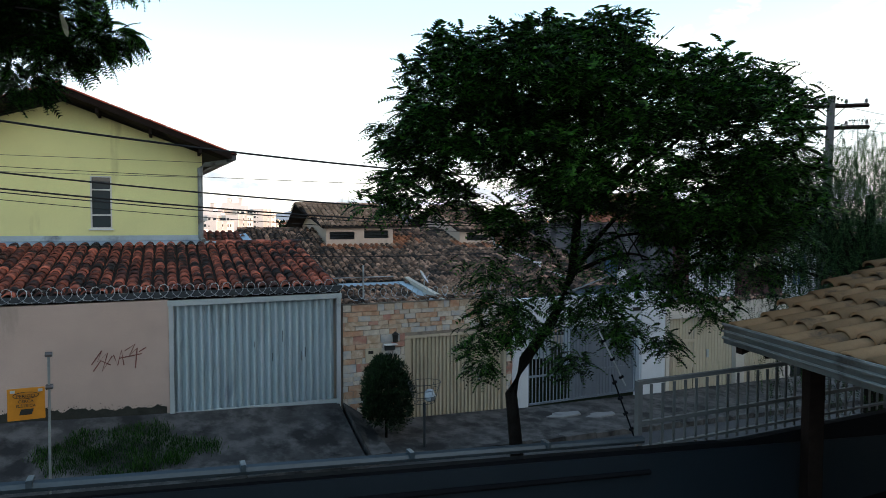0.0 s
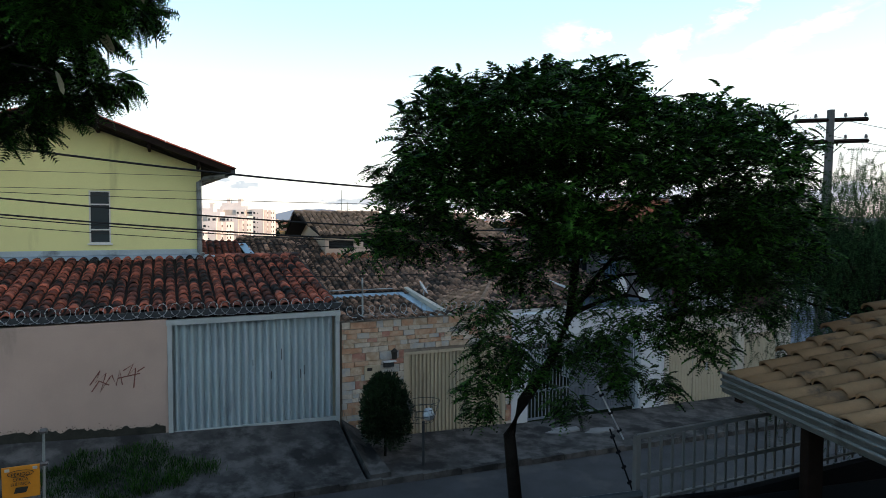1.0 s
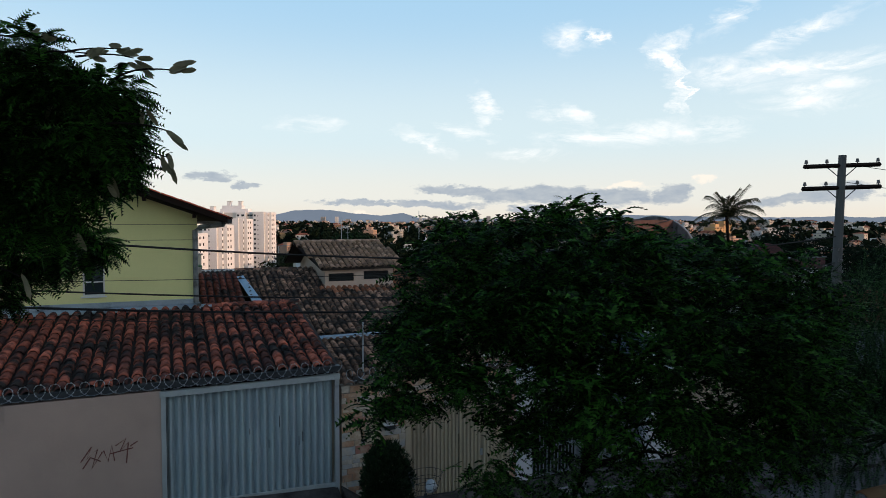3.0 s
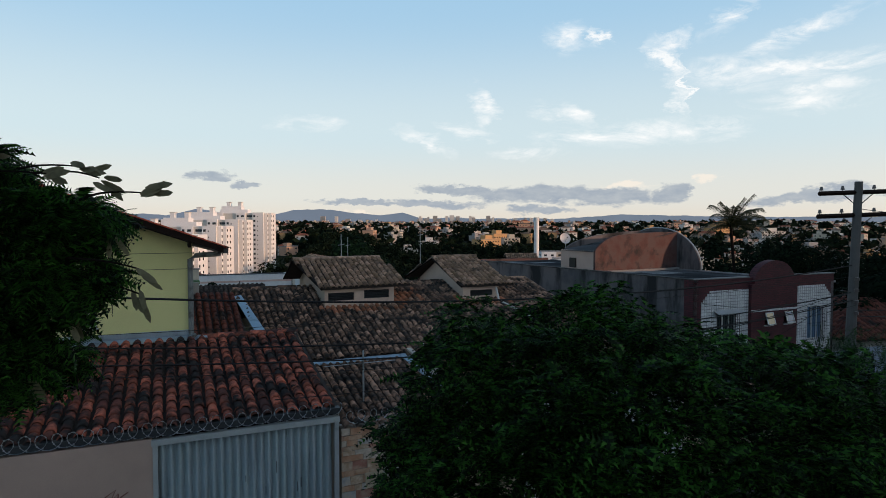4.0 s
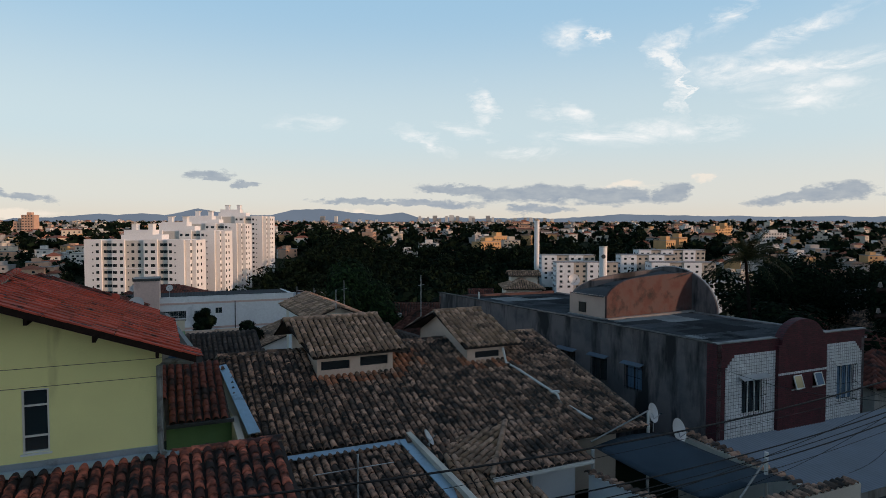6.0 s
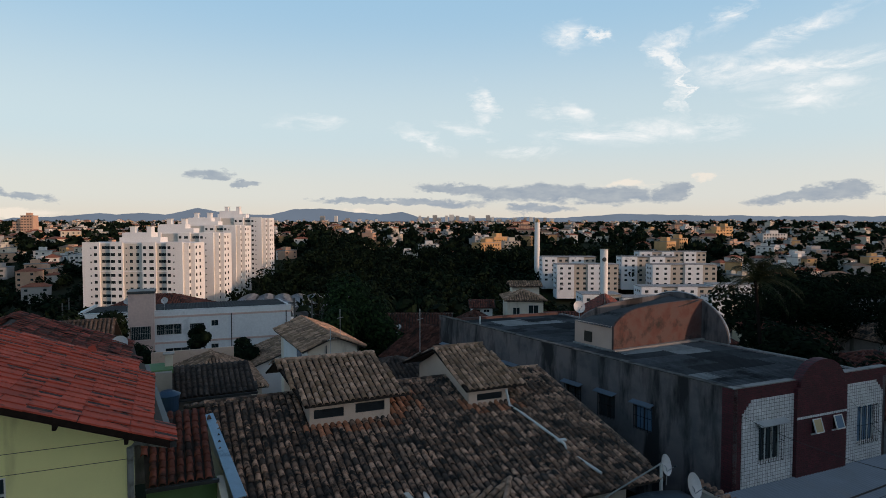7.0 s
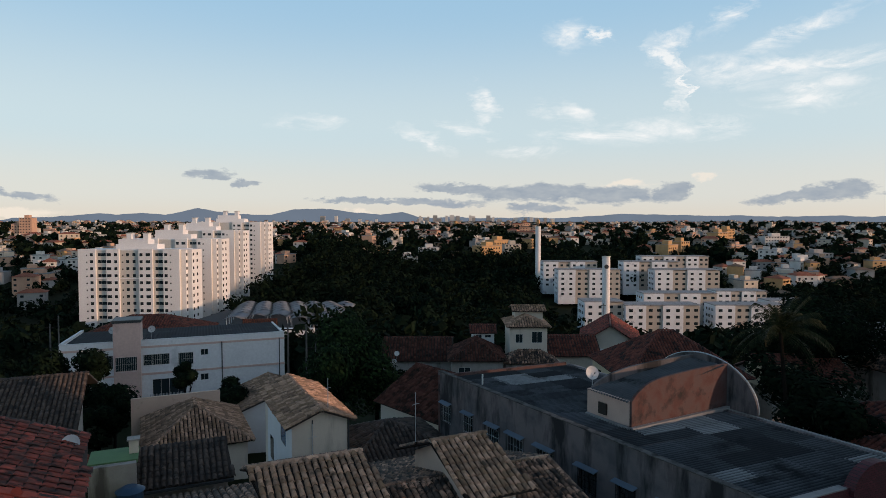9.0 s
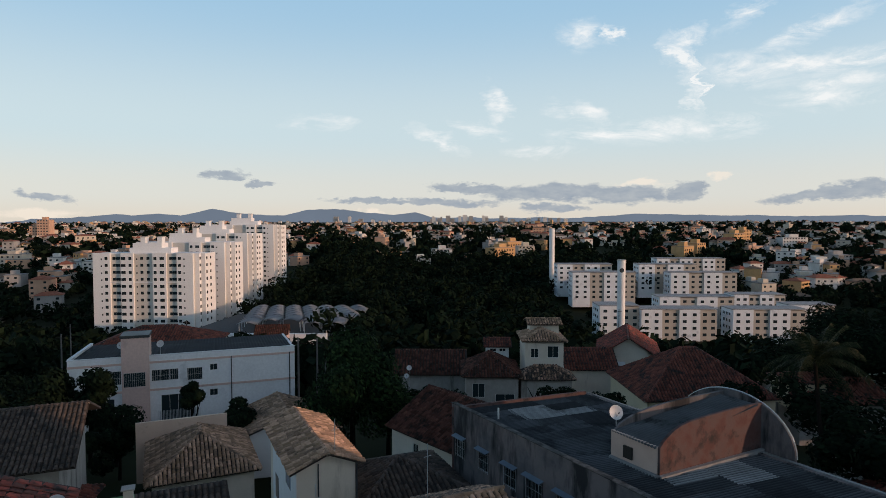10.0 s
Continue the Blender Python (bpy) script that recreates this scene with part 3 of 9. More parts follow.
def slab(bm, pts, thick):
    """A sheet through 3D corners, thickened downwards along z."""
    hi = [bm.verts.new(p) for p in pts]
    lo = [bm.verts.new((p[0], p[1], p[2] - thick)) for p in pts]
    bm.faces.new(hi)
    bm.faces.new(lo[::-1])
    n = len(pts)
    for i in range(n):
        j = (i + 1) % n
        bm.faces.new((hi[j], hi[i], lo[i], lo[j]))
    return bm


def pierced(bm, a0, a1, b0, b1, z0, z1, holes, along="x"):
    """A wall with rectangular openings (a, a, z, z) right through it, as one closed shell."""
    xs = sorted({a0, a1, *[h[0] for h in holes], *[h[1] for h in holes]})
    zs = sorted({z0, z1, *[h[2] for h in holes], *[h[3] for h in holes]})
    nx, nz = len(xs) - 1, len(zs) - 1

    def solid(i, j):
        if not (0 <= i < nx and 0 <= j < nz):
            return False
        cx, cz = (xs[i] + xs[i + 1]) / 2, (zs[j] + zs[j + 1]) / 2
        return not any(h[0] < cx < h[1] and h[2] < cz < h[3] for h in holes)

    made = {}

    def vert(i, k, j):
        if (i, k, j) not in made:
            u, w = xs[i], (b0, b1)[k]
            made[(i, k, j)] = bm.verts.new((u, w, zs[j]) if along == "x" else (w, u, zs[j]))
        return made[(i, k, j)]

    def quad(*keys):
        f = [vert(*k) for k in keys]
        bm.faces.new(f if along == "x" else f[::-1])

    for i in range(nx):
        for j in range(nz):
            if not solid(i, j):
                continue
            quad((i, 0, j), (i + 1, 0, j), (i + 1, 0, j + 1), (i, 0, j + 1))
            quad((i + 1, 1, j), (i, 1, j), (i, 1, j + 1), (i + 1, 1, j + 1))
            if not solid(i - 1, j):
                quad((i, 1, j), (i, 0, j), (i, 0, j + 1), (i, 1, j + 1))
            if not solid(i + 1, j):
                quad((i + 1, 0, j), (i + 1, 1, j), (i + 1, 1, j + 1), (i + 1, 0, j + 1))
            if not solid(i, j - 1):
                quad((i, 1, j), (i + 1, 1, j), (i + 1, 0, j), (i, 0, j))
            if not solid(i, j + 1):
                quad((i, 0, j + 1), (i + 1, 0, j + 1), (i + 1, 1, j + 1), (i, 1, j + 1))
    return bm


def tube(bm, pts, r, seg=6, r1=None):
    """A round rod along a line of points; r1: radius at its end."""
    pts = [Vector(p) for p in pts]
    rings = []
    n = len(pts)
    for i, p in enumerate(pts):
        t = (pts[min(i + 1, n - 1)] - pts[max(i - 1, 0)]).normalized()
        a = t.cross(Vector((0, 0, 1)) if abs(t.z) < 0.9 else Vector((1, 0, 0))).normalized()
        b = t.cross(a)
        rad = r if r1 is None else r + (r1 - r) * i / max(n - 1, 1)
        rings.append([bm.verts.new(p + (a * math.cos(2 * math.pi * k / seg) + b * math.sin(2 * math.pi * k / seg)) * rad) for k in range(seg)])
    for i in range(n - 1):
        for k in range(seg):
            bm.faces.new((rings[i][k], rings[i][(k + 1) % seg], rings[i + 1][(k + 1) % seg], rings[i + 1][k]))
    bm.faces.new(rings[0][::-1])
    bm.faces.new(rings[-1])
    return bm


def disc(bm, centre, axis, r, depth, seg=20, rings=4):
    """A shallow dish that opens along axis."""
    axis = Vector(axis).normalized()
    a = axis.cross(Vector((0, 0, 1))).normalized()
    b = axis.cross(a)
    c = Vector(centre)
    for side, off in ((1, 0.0), (-1, -0.012)):
        prev = None
        mid = bm.verts.new(c + axis * (off - depth))
        for i in range(1, rings + 1):
            q = i / rings
            ring = [bm.verts.new(c + axis * (off - depth * (1 - q * q)) + (a * math.cos(2 * math.pi * k / seg) + b * math.sin(2 * math.pi * k / seg)) * r * q) for k in range(seg)]
            for k in range(seg):
                j = (k + 1) % seg
                f = (mid, ring[k], ring[j]) if prev is None else (prev[k], ring[k], ring[j], prev[j])
                bm.faces.new(f if side > 0 else f[::-1])
            prev = ring
    return bm


def corrugated(bm, p0, along, length, up, height, normal, pitch, depth, kind="wave", thick=0.004):
    """A folded sheet: waves run along one way, ribs along the other."""
    p0, along, up, normal = Vector(p0), Vector(along).normalized(), Vector(up).normalized(), Vector(normal).normalized()
    shape = [(0, 0), (0.13, 1), (0.55, 1), (0.68, 0)] if kind == "fold" else [(0, 0), (0.10, 0.12), (0.34, 0.9), (0.42, 1), (0.56, 1), (0.64, 0.9), (0.88, 0.12)] if kind == "deep" else [(k / 6, 0.5 - 0.5 * math.cos(2 * math.pi * k / 6)) for k in range(6)]
    cols, n = [], int(length / pitch)
    for i in range(n + 1):
        for q, h in shape:
            x = (i + q) * pitch
            if x <= length + 1e-6:
                cols.append((x, h * depth))
    lines = []
    for off in (0, -thick):
        lines.append([[bm.verts.new(p0 + along * x + normal * (h + off) + up * u) for u in (0, height)] for x, h in cols])
    for i in range(len(cols) - 1):
        a, b = lines[0][i], lines[0][i + 1]
        bm.faces.new((a[0], b[0], b[1], a[1]))
        a, b = lines[1][i], lines[1][i + 1]
        bm.faces.new((b[0], a[0], a[1], b[1]))
        for e in (0, 1):
            bm.faces.new((lines[0][i][e], lines[1][i][e], lines[1][i + 1][e], lines[0][i + 1][e]))
    return bm


TILE_MESH = {}


def broad_tile(width, length, mould):
    """A broad flat tile with a raised side roll; where mould is set, its upper half carries a black patch: points, faces, material numbers."""
    w, t = width * 0.5, 0.024
    prof = [(-w, t * 0.35), (-w * 0.9, t * 0.8), (-w * 0.78, t * 0.8), (-w * 0.66, t * 0.6), (w * 0.0, t * 0.7), (w * 0.6, t * 0.6), (w * 1.0, t * 0.6)]
    n = len(prof)
    pts, faces, mats = [], [], []
    rows = (0.0, 0.50, 0.95, 1.1)
    for q in rows:
        pts += [(x, q * length, z + 0.030 * (1 - q / 1.1)) for x, z in prof]
    pts += [(x, 0.004, z - 0.004) for x, z in prof]
    for r in range(3):
        for i in range(n - 1):
            a = r * n + i
            faces.append((a, a + 1, a + n + 1, a + n))
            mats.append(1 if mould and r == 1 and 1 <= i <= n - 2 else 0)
    for i in range(n - 1):
        faces.append((i, 4 * n + i, 4 * n + i + 1, i + 1))
        mats.append(0)
    return pts, faces, mats


def tile_shape(width, length, flat=False):
    """One roof tile with its lower end at the origin, its length along y: points and faces."""
    pts, faces = [], []
    if flat:
        w, t = width * 0.5, 0.022
        prof = [(-w, 0.0), (-w * 0.8, t * 1.3), (-w * 0.5, t * 1.5), (-w * 0.15, t * 0.8), (w * 0.5, t * 0.7), (w, t * 0.9)]
    else:
        w = width * 0.40
        prof = [(-w * math.cos(math.pi * k / 6), w * (0.95 if width > 0.2 else 0.78) * math.sin(math.pi * k / 6)) for k in range(7)]
    n = len(prof)
    for y, s, lift in ((0, 1.06, 0.026), (length * 1.12, 0.84, 0.0)):
        pts += [(x * s, y, z * s + lift) for x, z in prof]
    pts += [(x * 0.86, 0.004, z * 0.80 + 0.02) for x, z in prof]
    for i in range(n - 1):
        faces += [(i, i + 1, n + i + 1, n + i), (i, 2 * n + i, 2 * n + i + 1, i + 1)]
    return pts, faces


def inside(poly, u, v):
    ok = False
    for i in range(len(poly)):
        (a, b), (c, d) = poly[i], poly[i - 1]
        if (b > v) != (d > v) and u < (c - a) * (v - b) / (d - b) + a:
            ok = not ok
    return ok


def tiled(parent, corners, material, width=0.24, length=0.36, flat=False, singles=300, thick=0.07, near=None, rough=1.0, under=True, climb=None, mould=0.0, newer=()):
    """A slope of roof tiles. corners: eave start, eave end, then the rest round; the first two set the eave, the tiles climb away from it.
    The rows next to the eave (or next to the plan point near) are objects of their own, the rest one mesh."""
    P = [Vector(c) for c in corners]
    U = (P[1] - P[0]).normalized()
    N = U.cross(P[-1] - P[0]).normalized()
    if N.z < 0:
        N = -N
    V = N.cross(U).normalized()
    if V.z < 0 if climb is None else V.dot(Vector(climb)) < 0:
        V = -V
    poly = [((p - P[0]).dot(U), (p - P[0]).dot(V)) for p in P]
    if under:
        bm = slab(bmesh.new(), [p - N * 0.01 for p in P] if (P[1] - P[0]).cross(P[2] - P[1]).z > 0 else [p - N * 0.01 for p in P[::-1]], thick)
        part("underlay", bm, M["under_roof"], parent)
    us, vs = [q[0] for q in poly], [q[1] for q in poly]
    rnd = random.Random(len(poly) * 7 + int(abs(P[0].x * 13 + P[0].y * 7)))
    spots = []
    v = min(vs) - 0.05
    while v < max(vs) - length * 0.4:
        u = min(us) + width / 2
        while u < max(us):
            if inside(poly, u, max(v + length * 0.5, min(vs) + 0.02)):
                spots.append((u, v))
            u += width
        v += length
    key = (width, length, flat)
    if key not in TILE_MESH:
        TILE_MESH[key] = tile_shape(width, length, flat)
    pts, faces = TILE_MESH[key]
    mats = []
    for u, v in spots:
        jig = Matrix.Rotation(rnd.gauss(0, 0.012 * rough), 4, "Z") @ Matrix.Rotation(rnd.gauss(0, 0.012 * rough), 4, "X")
        m = Matrix((U, V, N)).transposed().to_4x4()
        mats.append(Matrix.Translation(P[0] + U * (u + rnd.gauss(0, 0.004 * rough)) + V * (v + rnd.gauss(0, 0.010 * rough)) + N * rnd.uniform(0, 0.006)) @ m @ jig)
    if near is not None:
        mats.sort(key=lambda q: (q.translation.x - near[0]) ** 2 + (q.translation.y - near[1]) ** 2)
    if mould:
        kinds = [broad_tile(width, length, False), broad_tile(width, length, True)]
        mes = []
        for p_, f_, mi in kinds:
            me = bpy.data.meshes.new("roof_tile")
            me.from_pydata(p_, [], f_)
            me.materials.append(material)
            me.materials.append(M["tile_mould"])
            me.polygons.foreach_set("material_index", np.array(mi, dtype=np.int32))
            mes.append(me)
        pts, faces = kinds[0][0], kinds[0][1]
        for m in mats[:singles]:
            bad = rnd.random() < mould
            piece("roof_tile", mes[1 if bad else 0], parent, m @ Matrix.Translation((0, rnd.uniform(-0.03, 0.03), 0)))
    else:
        me = bpy.data.meshes.new("roof_tile")
        me.from_pydata(pts, [], faces)
        me.materials.append(material)
        me.shade_smooth()
        for m in mats[:singles]:
            piece("roof_tile", me, parent, m)
    fresh = [m for m in mats[singles:] if any(a < m.translation.x < b and c < m.translation.y < d for a, b, c, d in newer) and rnd.random() < 0.6]
    if fresh:
        me = me.copy()
        me.materials.clear()
        me.materials.append(M["tile_orange"])
        for m in fresh[:300]:
            piece("roof_tile", me, parent, m)
        chosen = {id(m) for m in fresh[:300]}
        mats = [m for m in mats if id(m) not in chosen]
    rest = mats[singles:]
    if rest:
        co = np.array(pts)
        one = np.hstack([co, np.ones((len(co), 1))])
        allv = np.vstack([(one @ np.array(BASE[parent.name] @ m).T)[:, :3] for m in rest])
        allf = [tuple(i + k * len(co) for i in f) for k in range(len(rest)) for f in faces]
        big = bpy.data.meshes.new("roof_tiles")
        big.from_pydata(allv.tolist(), [], allf)
        big.materials.append(material)
        big.shade_smooth()
        ob = new("roof_tiles", big)
        ob.parent = parent
        tagged(ob, kind="stuff")
    return U, V, N


def ridge(parent, a, b, material, r=0.11, step=0.36, name="ridge_tile", joined_up=False):
    """A line of half-round ridge tiles bedded in mortar."""
    a, b = Vector(a), Vector(b)
    d = b - a
    n = max(int(d.length / step), 1)
    pts, faces = [], []
    for y, s in ((0, 1.0), (d.length / n * 1.1, 0.86)):
        pts += [(-r * s * math.cos(math.pi * k / 6), y, r * s * math.sin(math.pi * k / 6) * 0.9) for k in range(7)]
    for i in range(6):
        faces.append((i, i + 1, i + 8, i + 7))
    me = bpy.data.meshes.new(name)
    me.from_pydata(pts, [], faces)
    me.materials.append(material)
    me.shade_smooth()
    Y = d.normalized()
    X = Y.cross(Vector((0, 0, 1))).normalized()
    Z = X.cross(Y)
    rot = Matrix((X, Y, Z)).transposed().to_4x4()
    spots = [Matrix.Translation(a + d * i / n + Vector((0, 0, -0.01 + 0.01 * (i % 2)))) @ rot for i in range(n)]
    if joined_up:
        co = [BASE[parent.name] @ m @ Vector(p) for m in spots for p in pts]
        me.clear_geometry()
        me.from_pydata(co, [], [tuple(q + k * len(pts) for q in f) for k in range(n) for f in faces])
        ob = new("ridge_tiles", me)
        ob.parent = parent
        tagged(ob, kind="stuff")
    else:
        for m in spots:
            piece(name, me, parent, m)
    part("mortar_bed", tube(bmesh.new(), [a + Vector((0, 0, -0.05)), b + Vector((0, 0, -0.05))], r * 0.8, 6), M["mortar"], parent)


def razor_wire(name, pts, radius, pitch, label):
    """A coil of barbed tape along a line."""
    bm = bmesh.new()
    a, b = Vector(pts[0]), Vector(pts[1])
    d = b - a
    turns = d.length / pitch
    n = int(turns * 18)
    Y = d.normalized()
    X = Y.cross(Vector((0, 0, 1))).normalized()
    Z = X.cross(Y)
    rnd = random.Random(5)
    line = []
    for i in range(n + 1):
        q = i / n
        ang = q * turns * 2 * math.pi
        rad = radius * (1 + 0.05 * math.sin(ang * 0.23))
        line.append(a + d * q + Y * math.cos(ang) * rad + Z * math.sin(ang) * rad + X * 0.02 * math.sin(ang * 0.5))
    tube(bm, line, 0.006, 3)
    for i in range(0, n, 2):
        p = line[i]
        t = (line[i + 1] - p).normalized()
        s = t.cross(X).normalized() * 0.018
        q = [bm.verts.new(p + o) for o in (t * 0.02, s, -t * 0.02, -s)]
        bm.faces.new(q)
    return alone(name, bm, M["wire"], label, "razor wire", smooth=False)


def window(parent, x, z, w, h, y, bars=2, glass="glass_dark", frame_mat="white_pipe", depth=0.08, axis="x", rows=None, face=-1):
    """A framed window in an opening; y is the wall's outer face, face the way it looks along the other axis."""
    def bx(bm, a0, a1, b0, b1, z0, z1):
        return box(bm, a0, a1, b0, b1, z0, z1) if axis == "x" else box(bm, b0, b1, a0, a1, z0, z1)

    inn = y - face * depth
    lo, hi = min(y - face * 0.02, inn), max(y - face * 0.02, inn)
    bm = bmesh.new()
    t = 0.035
    bx(bm, x, x + t, lo, hi, z, z + h)
    bx(bm, x + w - t, x + w, lo, hi, z, z + h)
    bx(bm, x + t, x + w - t, lo, hi, z, z + t)
    bx(bm, x + t, x + w - t, lo, hi, z + h - t, z + h)
    for i in range(1, bars):
        c = x + w * i / bars
        bx(bm, c - t / 2, c + t / 2, lo + 0.003, hi - 0.003, z + t, z + h - t)
    for q in rows or ():
        c = z + h * q
        bx(bm, x + t, x + w - t, lo + 0.006, hi - 0.006, c - t / 2, c + t / 2)
    fr = part("window_frame", bm, M[frame_mat], parent)
    g = y - face * (depth + 0.02)
    part("pane", bx(bmesh.new(), x + 0.01, x + w - 0.01, min(g, g - face * 0.01), max(g, g - face * 0.01), z + 0.01, z + h - 0.01), M[glass], fr)
    return fr


def grille(parent, x, z, w, h, y, n, axis="x", mat="steel_black", out=0.12, face=-1, name="window_grille"):
    bm = bmesh.new()

    def rod(a, b):
        pa, pb = (a, b) if axis == "x" else ((a[1], a[0], a[2]), (b[1], b[0], b[2]))
        tube(bm, [pa, pb], 0.009, 4)
    yy = y + face * out
    for i in range(n + 1):
        c = x + w * i / n
        rod((c, yy, z), (c, yy, z + h))
    for zz in (z, z + h * 0.5, z + h):
        rod((x, yy, zz), (x + w, yy, zz))
        rod((x, y, zz), (x, yy, zz))
        rod((x + w, y, zz), (x + w, yy, zz))
    return part(name, bm, M[mat], parent)


def satellite_dish(centre, aim, r, label, post=0.5, street=True):
    d = thing("satellite_dish", (centre[0], centre[1], centre[2] - post), label, "satellite dish", street=street)
    c, ax = Vector(centre), Vector(aim).normalized()
    part("reflector", disc(bmesh.new(), c, ax, r, r * 0.25), M["dish"], d, smooth=True)
    part("mast", tube(bmesh.new(), [c - Vector((0, 0, post)), c - Vector((0, 0, r * 0.3)), c - ax * r * 0.25], 0.02, 6), M["galvanised"], d)
    part("feed_arm", tube(bmesh.new(), [c - ax * r * 0.22 - Vector((0, 0, r * 0.8)), c + ax * r * 0.8 - Vector((0, 0, r * 0.2))], 0.012, 5), M["galvanised"], d)
    part("feed_horn", tube(bmesh.new(), [c + ax * r * 0.75 - Vector((0, 0, r * 0.2)), c + ax * r * 0.95 - Vector((0, 0, r * 0.15))], 0.03, 6), M["gutter_dark"], d)
    return d


def lettering(text, size, m, parent, material, name="lettering"):
    cu = bpy.data.curves.new(name, "FONT")
    cu.body, cu.size, cu.align_x, cu.extrude = text, size, "CENTER", 0.001
    ob = new(name, cu)
    cu.materials.append(material)
    ob.parent = parent
    ob.matrix_basis = BASE[parent.name] @ m
    return ob

# ---------------------------------------------------------------- ground and street
def road_z(s):
    return -0.68 - 0.035 * max(min(s, 45), -30)


def terrain(x, y):
    ys = (-4000, -20, 8, 25, 45, 70, 110, 180, 250, 320, 400, 500, 620, 900, 1300, 2000, 3000, 5000)
    zs = (-3, -1.3, -1.5, -1.8, -4, -7.5, -14, -26, -36, -36, -31, -21, -13, -7, -2, 4, 8, 12)
    z = float(np.interp(y, ys, zs))
    if y > 280 and x < -30:
        z = z + min((y - 280) / 100, 1) * min((-30 - x) / 60, 1) * 8 * (1 if y < 520 else max(0, 1 - (y - 520) / 300))
    if y > 450:
        z += (noise.noise((x * 0.0022, y * 0.0022, 3.1))) * min((y - 450) / 60, 9)
    elif y > 40:
        z += noise.noise((x * 0.02, y * 0.02, 1.1)) * min((y - 40) / 40, 1.5)
    return z


axis_x = sorted({*range(-150, 151, 6), *range(-600, 601, 40), *range(-4600, 4601, 200), *range(-24, 40, 3)})
axis_y = sorted({*range(-30, 130, 4), *range(130, 620, 12), *range(620, 1600, 45), *range(1600, 4801, 200), *range(-4000, -29, 330)})
bm = bmesh.new()
net = []
for y in axis_y:
    row = []
    for x in axis_x:
        q = STREET.inverted() @ Vector((x, y, 0))
        z = min(terrain(x, y), road_z(q.x) - 0.12) if -60 < q.x < 60 and q.y < 3 else terrain(x, y)
        row.append(bm.verts.new((x, y, z)))
    net.append(row)
for j in range(len(axis_y) - 1):
    for i in range(len(axis_x) - 1):
        bm.faces.new((net[j][i], net[j][i + 1], net[j + 1][i + 1], net[j + 1][i]))
ground = new("ground", mesh_of(bm, "ground", M["terrain"], True))
tagged(ground, "dark green and brown hilly ground that falls into a valley", "ground", kind="structure")


def strip(name, s_list, d0, d1, zf, material, label, category, thick=0.25, dn=6):
    """A paved strip along the road, from d0 to d1, with its own side faces."""
    bm = bmesh.new()
    ds = [d0 + (d1 - d0) * k / dn for k in range(dn + 1)]
    top = [[bm.verts.new((s, d, zf(s, d))) for d in ds] for s in s_list]
    for i in range(len(s_list) - 1):
        for k in range(dn):
            bm.faces.new((top[i][k], top[i + 1][k], top[i + 1][k + 1], top[i][k + 1]))
    geom = bmesh.ops.extrude_face_region(bm, geom=bm.faces[:])
    lows = [v for v in geom["geom"] if isinstance(v, bmesh.types.BMVert)]
    for v in lows:
        v.co.z -= thick
    bmesh.ops.recalc_face_normals(bm, faces=bm.faces[:])
    ob = new(name, mesh_of(bm, name, material))
    ob.matrix_world = STREET.copy()
    BASE[ob.name] = Matrix.Identity(4)
    return tagged(ob, label, category, kind="structure")


steps = [s * 0.5 for s in range(-60, 90)]
strip("road", steps, -7.4, -2.3, lambda s, d: road_z(s) + 0.06 - 0.012 * abs(d + 4.85) + 0.012 * noise.noise((s * 0.6, d * 0.6, 0)), M["asphalt"], "worn dark grey asphalt road between the garden walls", "road")
strip("pavement", [s for s in steps if s <= 3.6], -2.2, 0.0,
      lambda s, d: road_z(s) + 0.13 + (0.62 + 0.035 * s - 0.055 * s - road_z(0) - 0.68) * ((d + 2.2) / 2.2) ** 1.2 + 0.015 * noise.noise((s, d, 4)), M["concrete"], "stained dark concrete ramp and pavement before the blue gate", "pavement")
strip("pavement", [s for s in steps if 4.0 <= s <= 8.0], -2.2, 0.0, lambda s, d: road_z(s) + 0.13 + 0.02 * (d + 2.2), M["concrete"], "dark concrete pavement before the cream gate", "pavement")
strip("pavement", [s for s in steps if s >= 8.0], -2.2, 0.0, lambda s, d: road_z(s) + 0.14 + 0.06 * min(max((s - 8) / 4, 0), 4) * (d + 2.2) / 2.2, M["concrete"], "grey concrete pavement before the grille gate", "pavement")
strip("pavement", steps, -9.9, -7.5, lambda s, d: road_z(s) + 0.13, M["concrete"], "dark concrete pavement with street trees", "pavement")
bm = bmesh.new()
for k in range(60):
    a = -20 + k * 0.85
    z = road_z(a + 0.4)
    box(bm, a, a + 0.835, -2.3, -2.18, z - 0.2, z + 0.15 + 0.01 * math.sin(k * 3.7))
kerb = alone("kerb", bm, M["concrete"], "weathered concrete kerb stones along the road", "kerb", kind="structure")
bm = bmesh.new()
for k in range(60):
    a = -20 + k * 0.85
    z = road_z(a + 0.4)
    box(bm, a, a + 0.835, -7.52, -7.4, z - 0.2, z + 0.14)
alone("kerb", bm, M["concrete"], "weathered concrete kerb stones by the street trees", "kerb", kind="structure")
alone("retaining_step", prism(bmesh.new(), [(3.58, -2.2), (4.0, -2.2), (4.0, 0), (3.58, 0)], -1.1, [-0.58, -0.58, -0.42, -0.12]), M["concrete"], "rough concrete step between two driveways", "step", kind="structure")
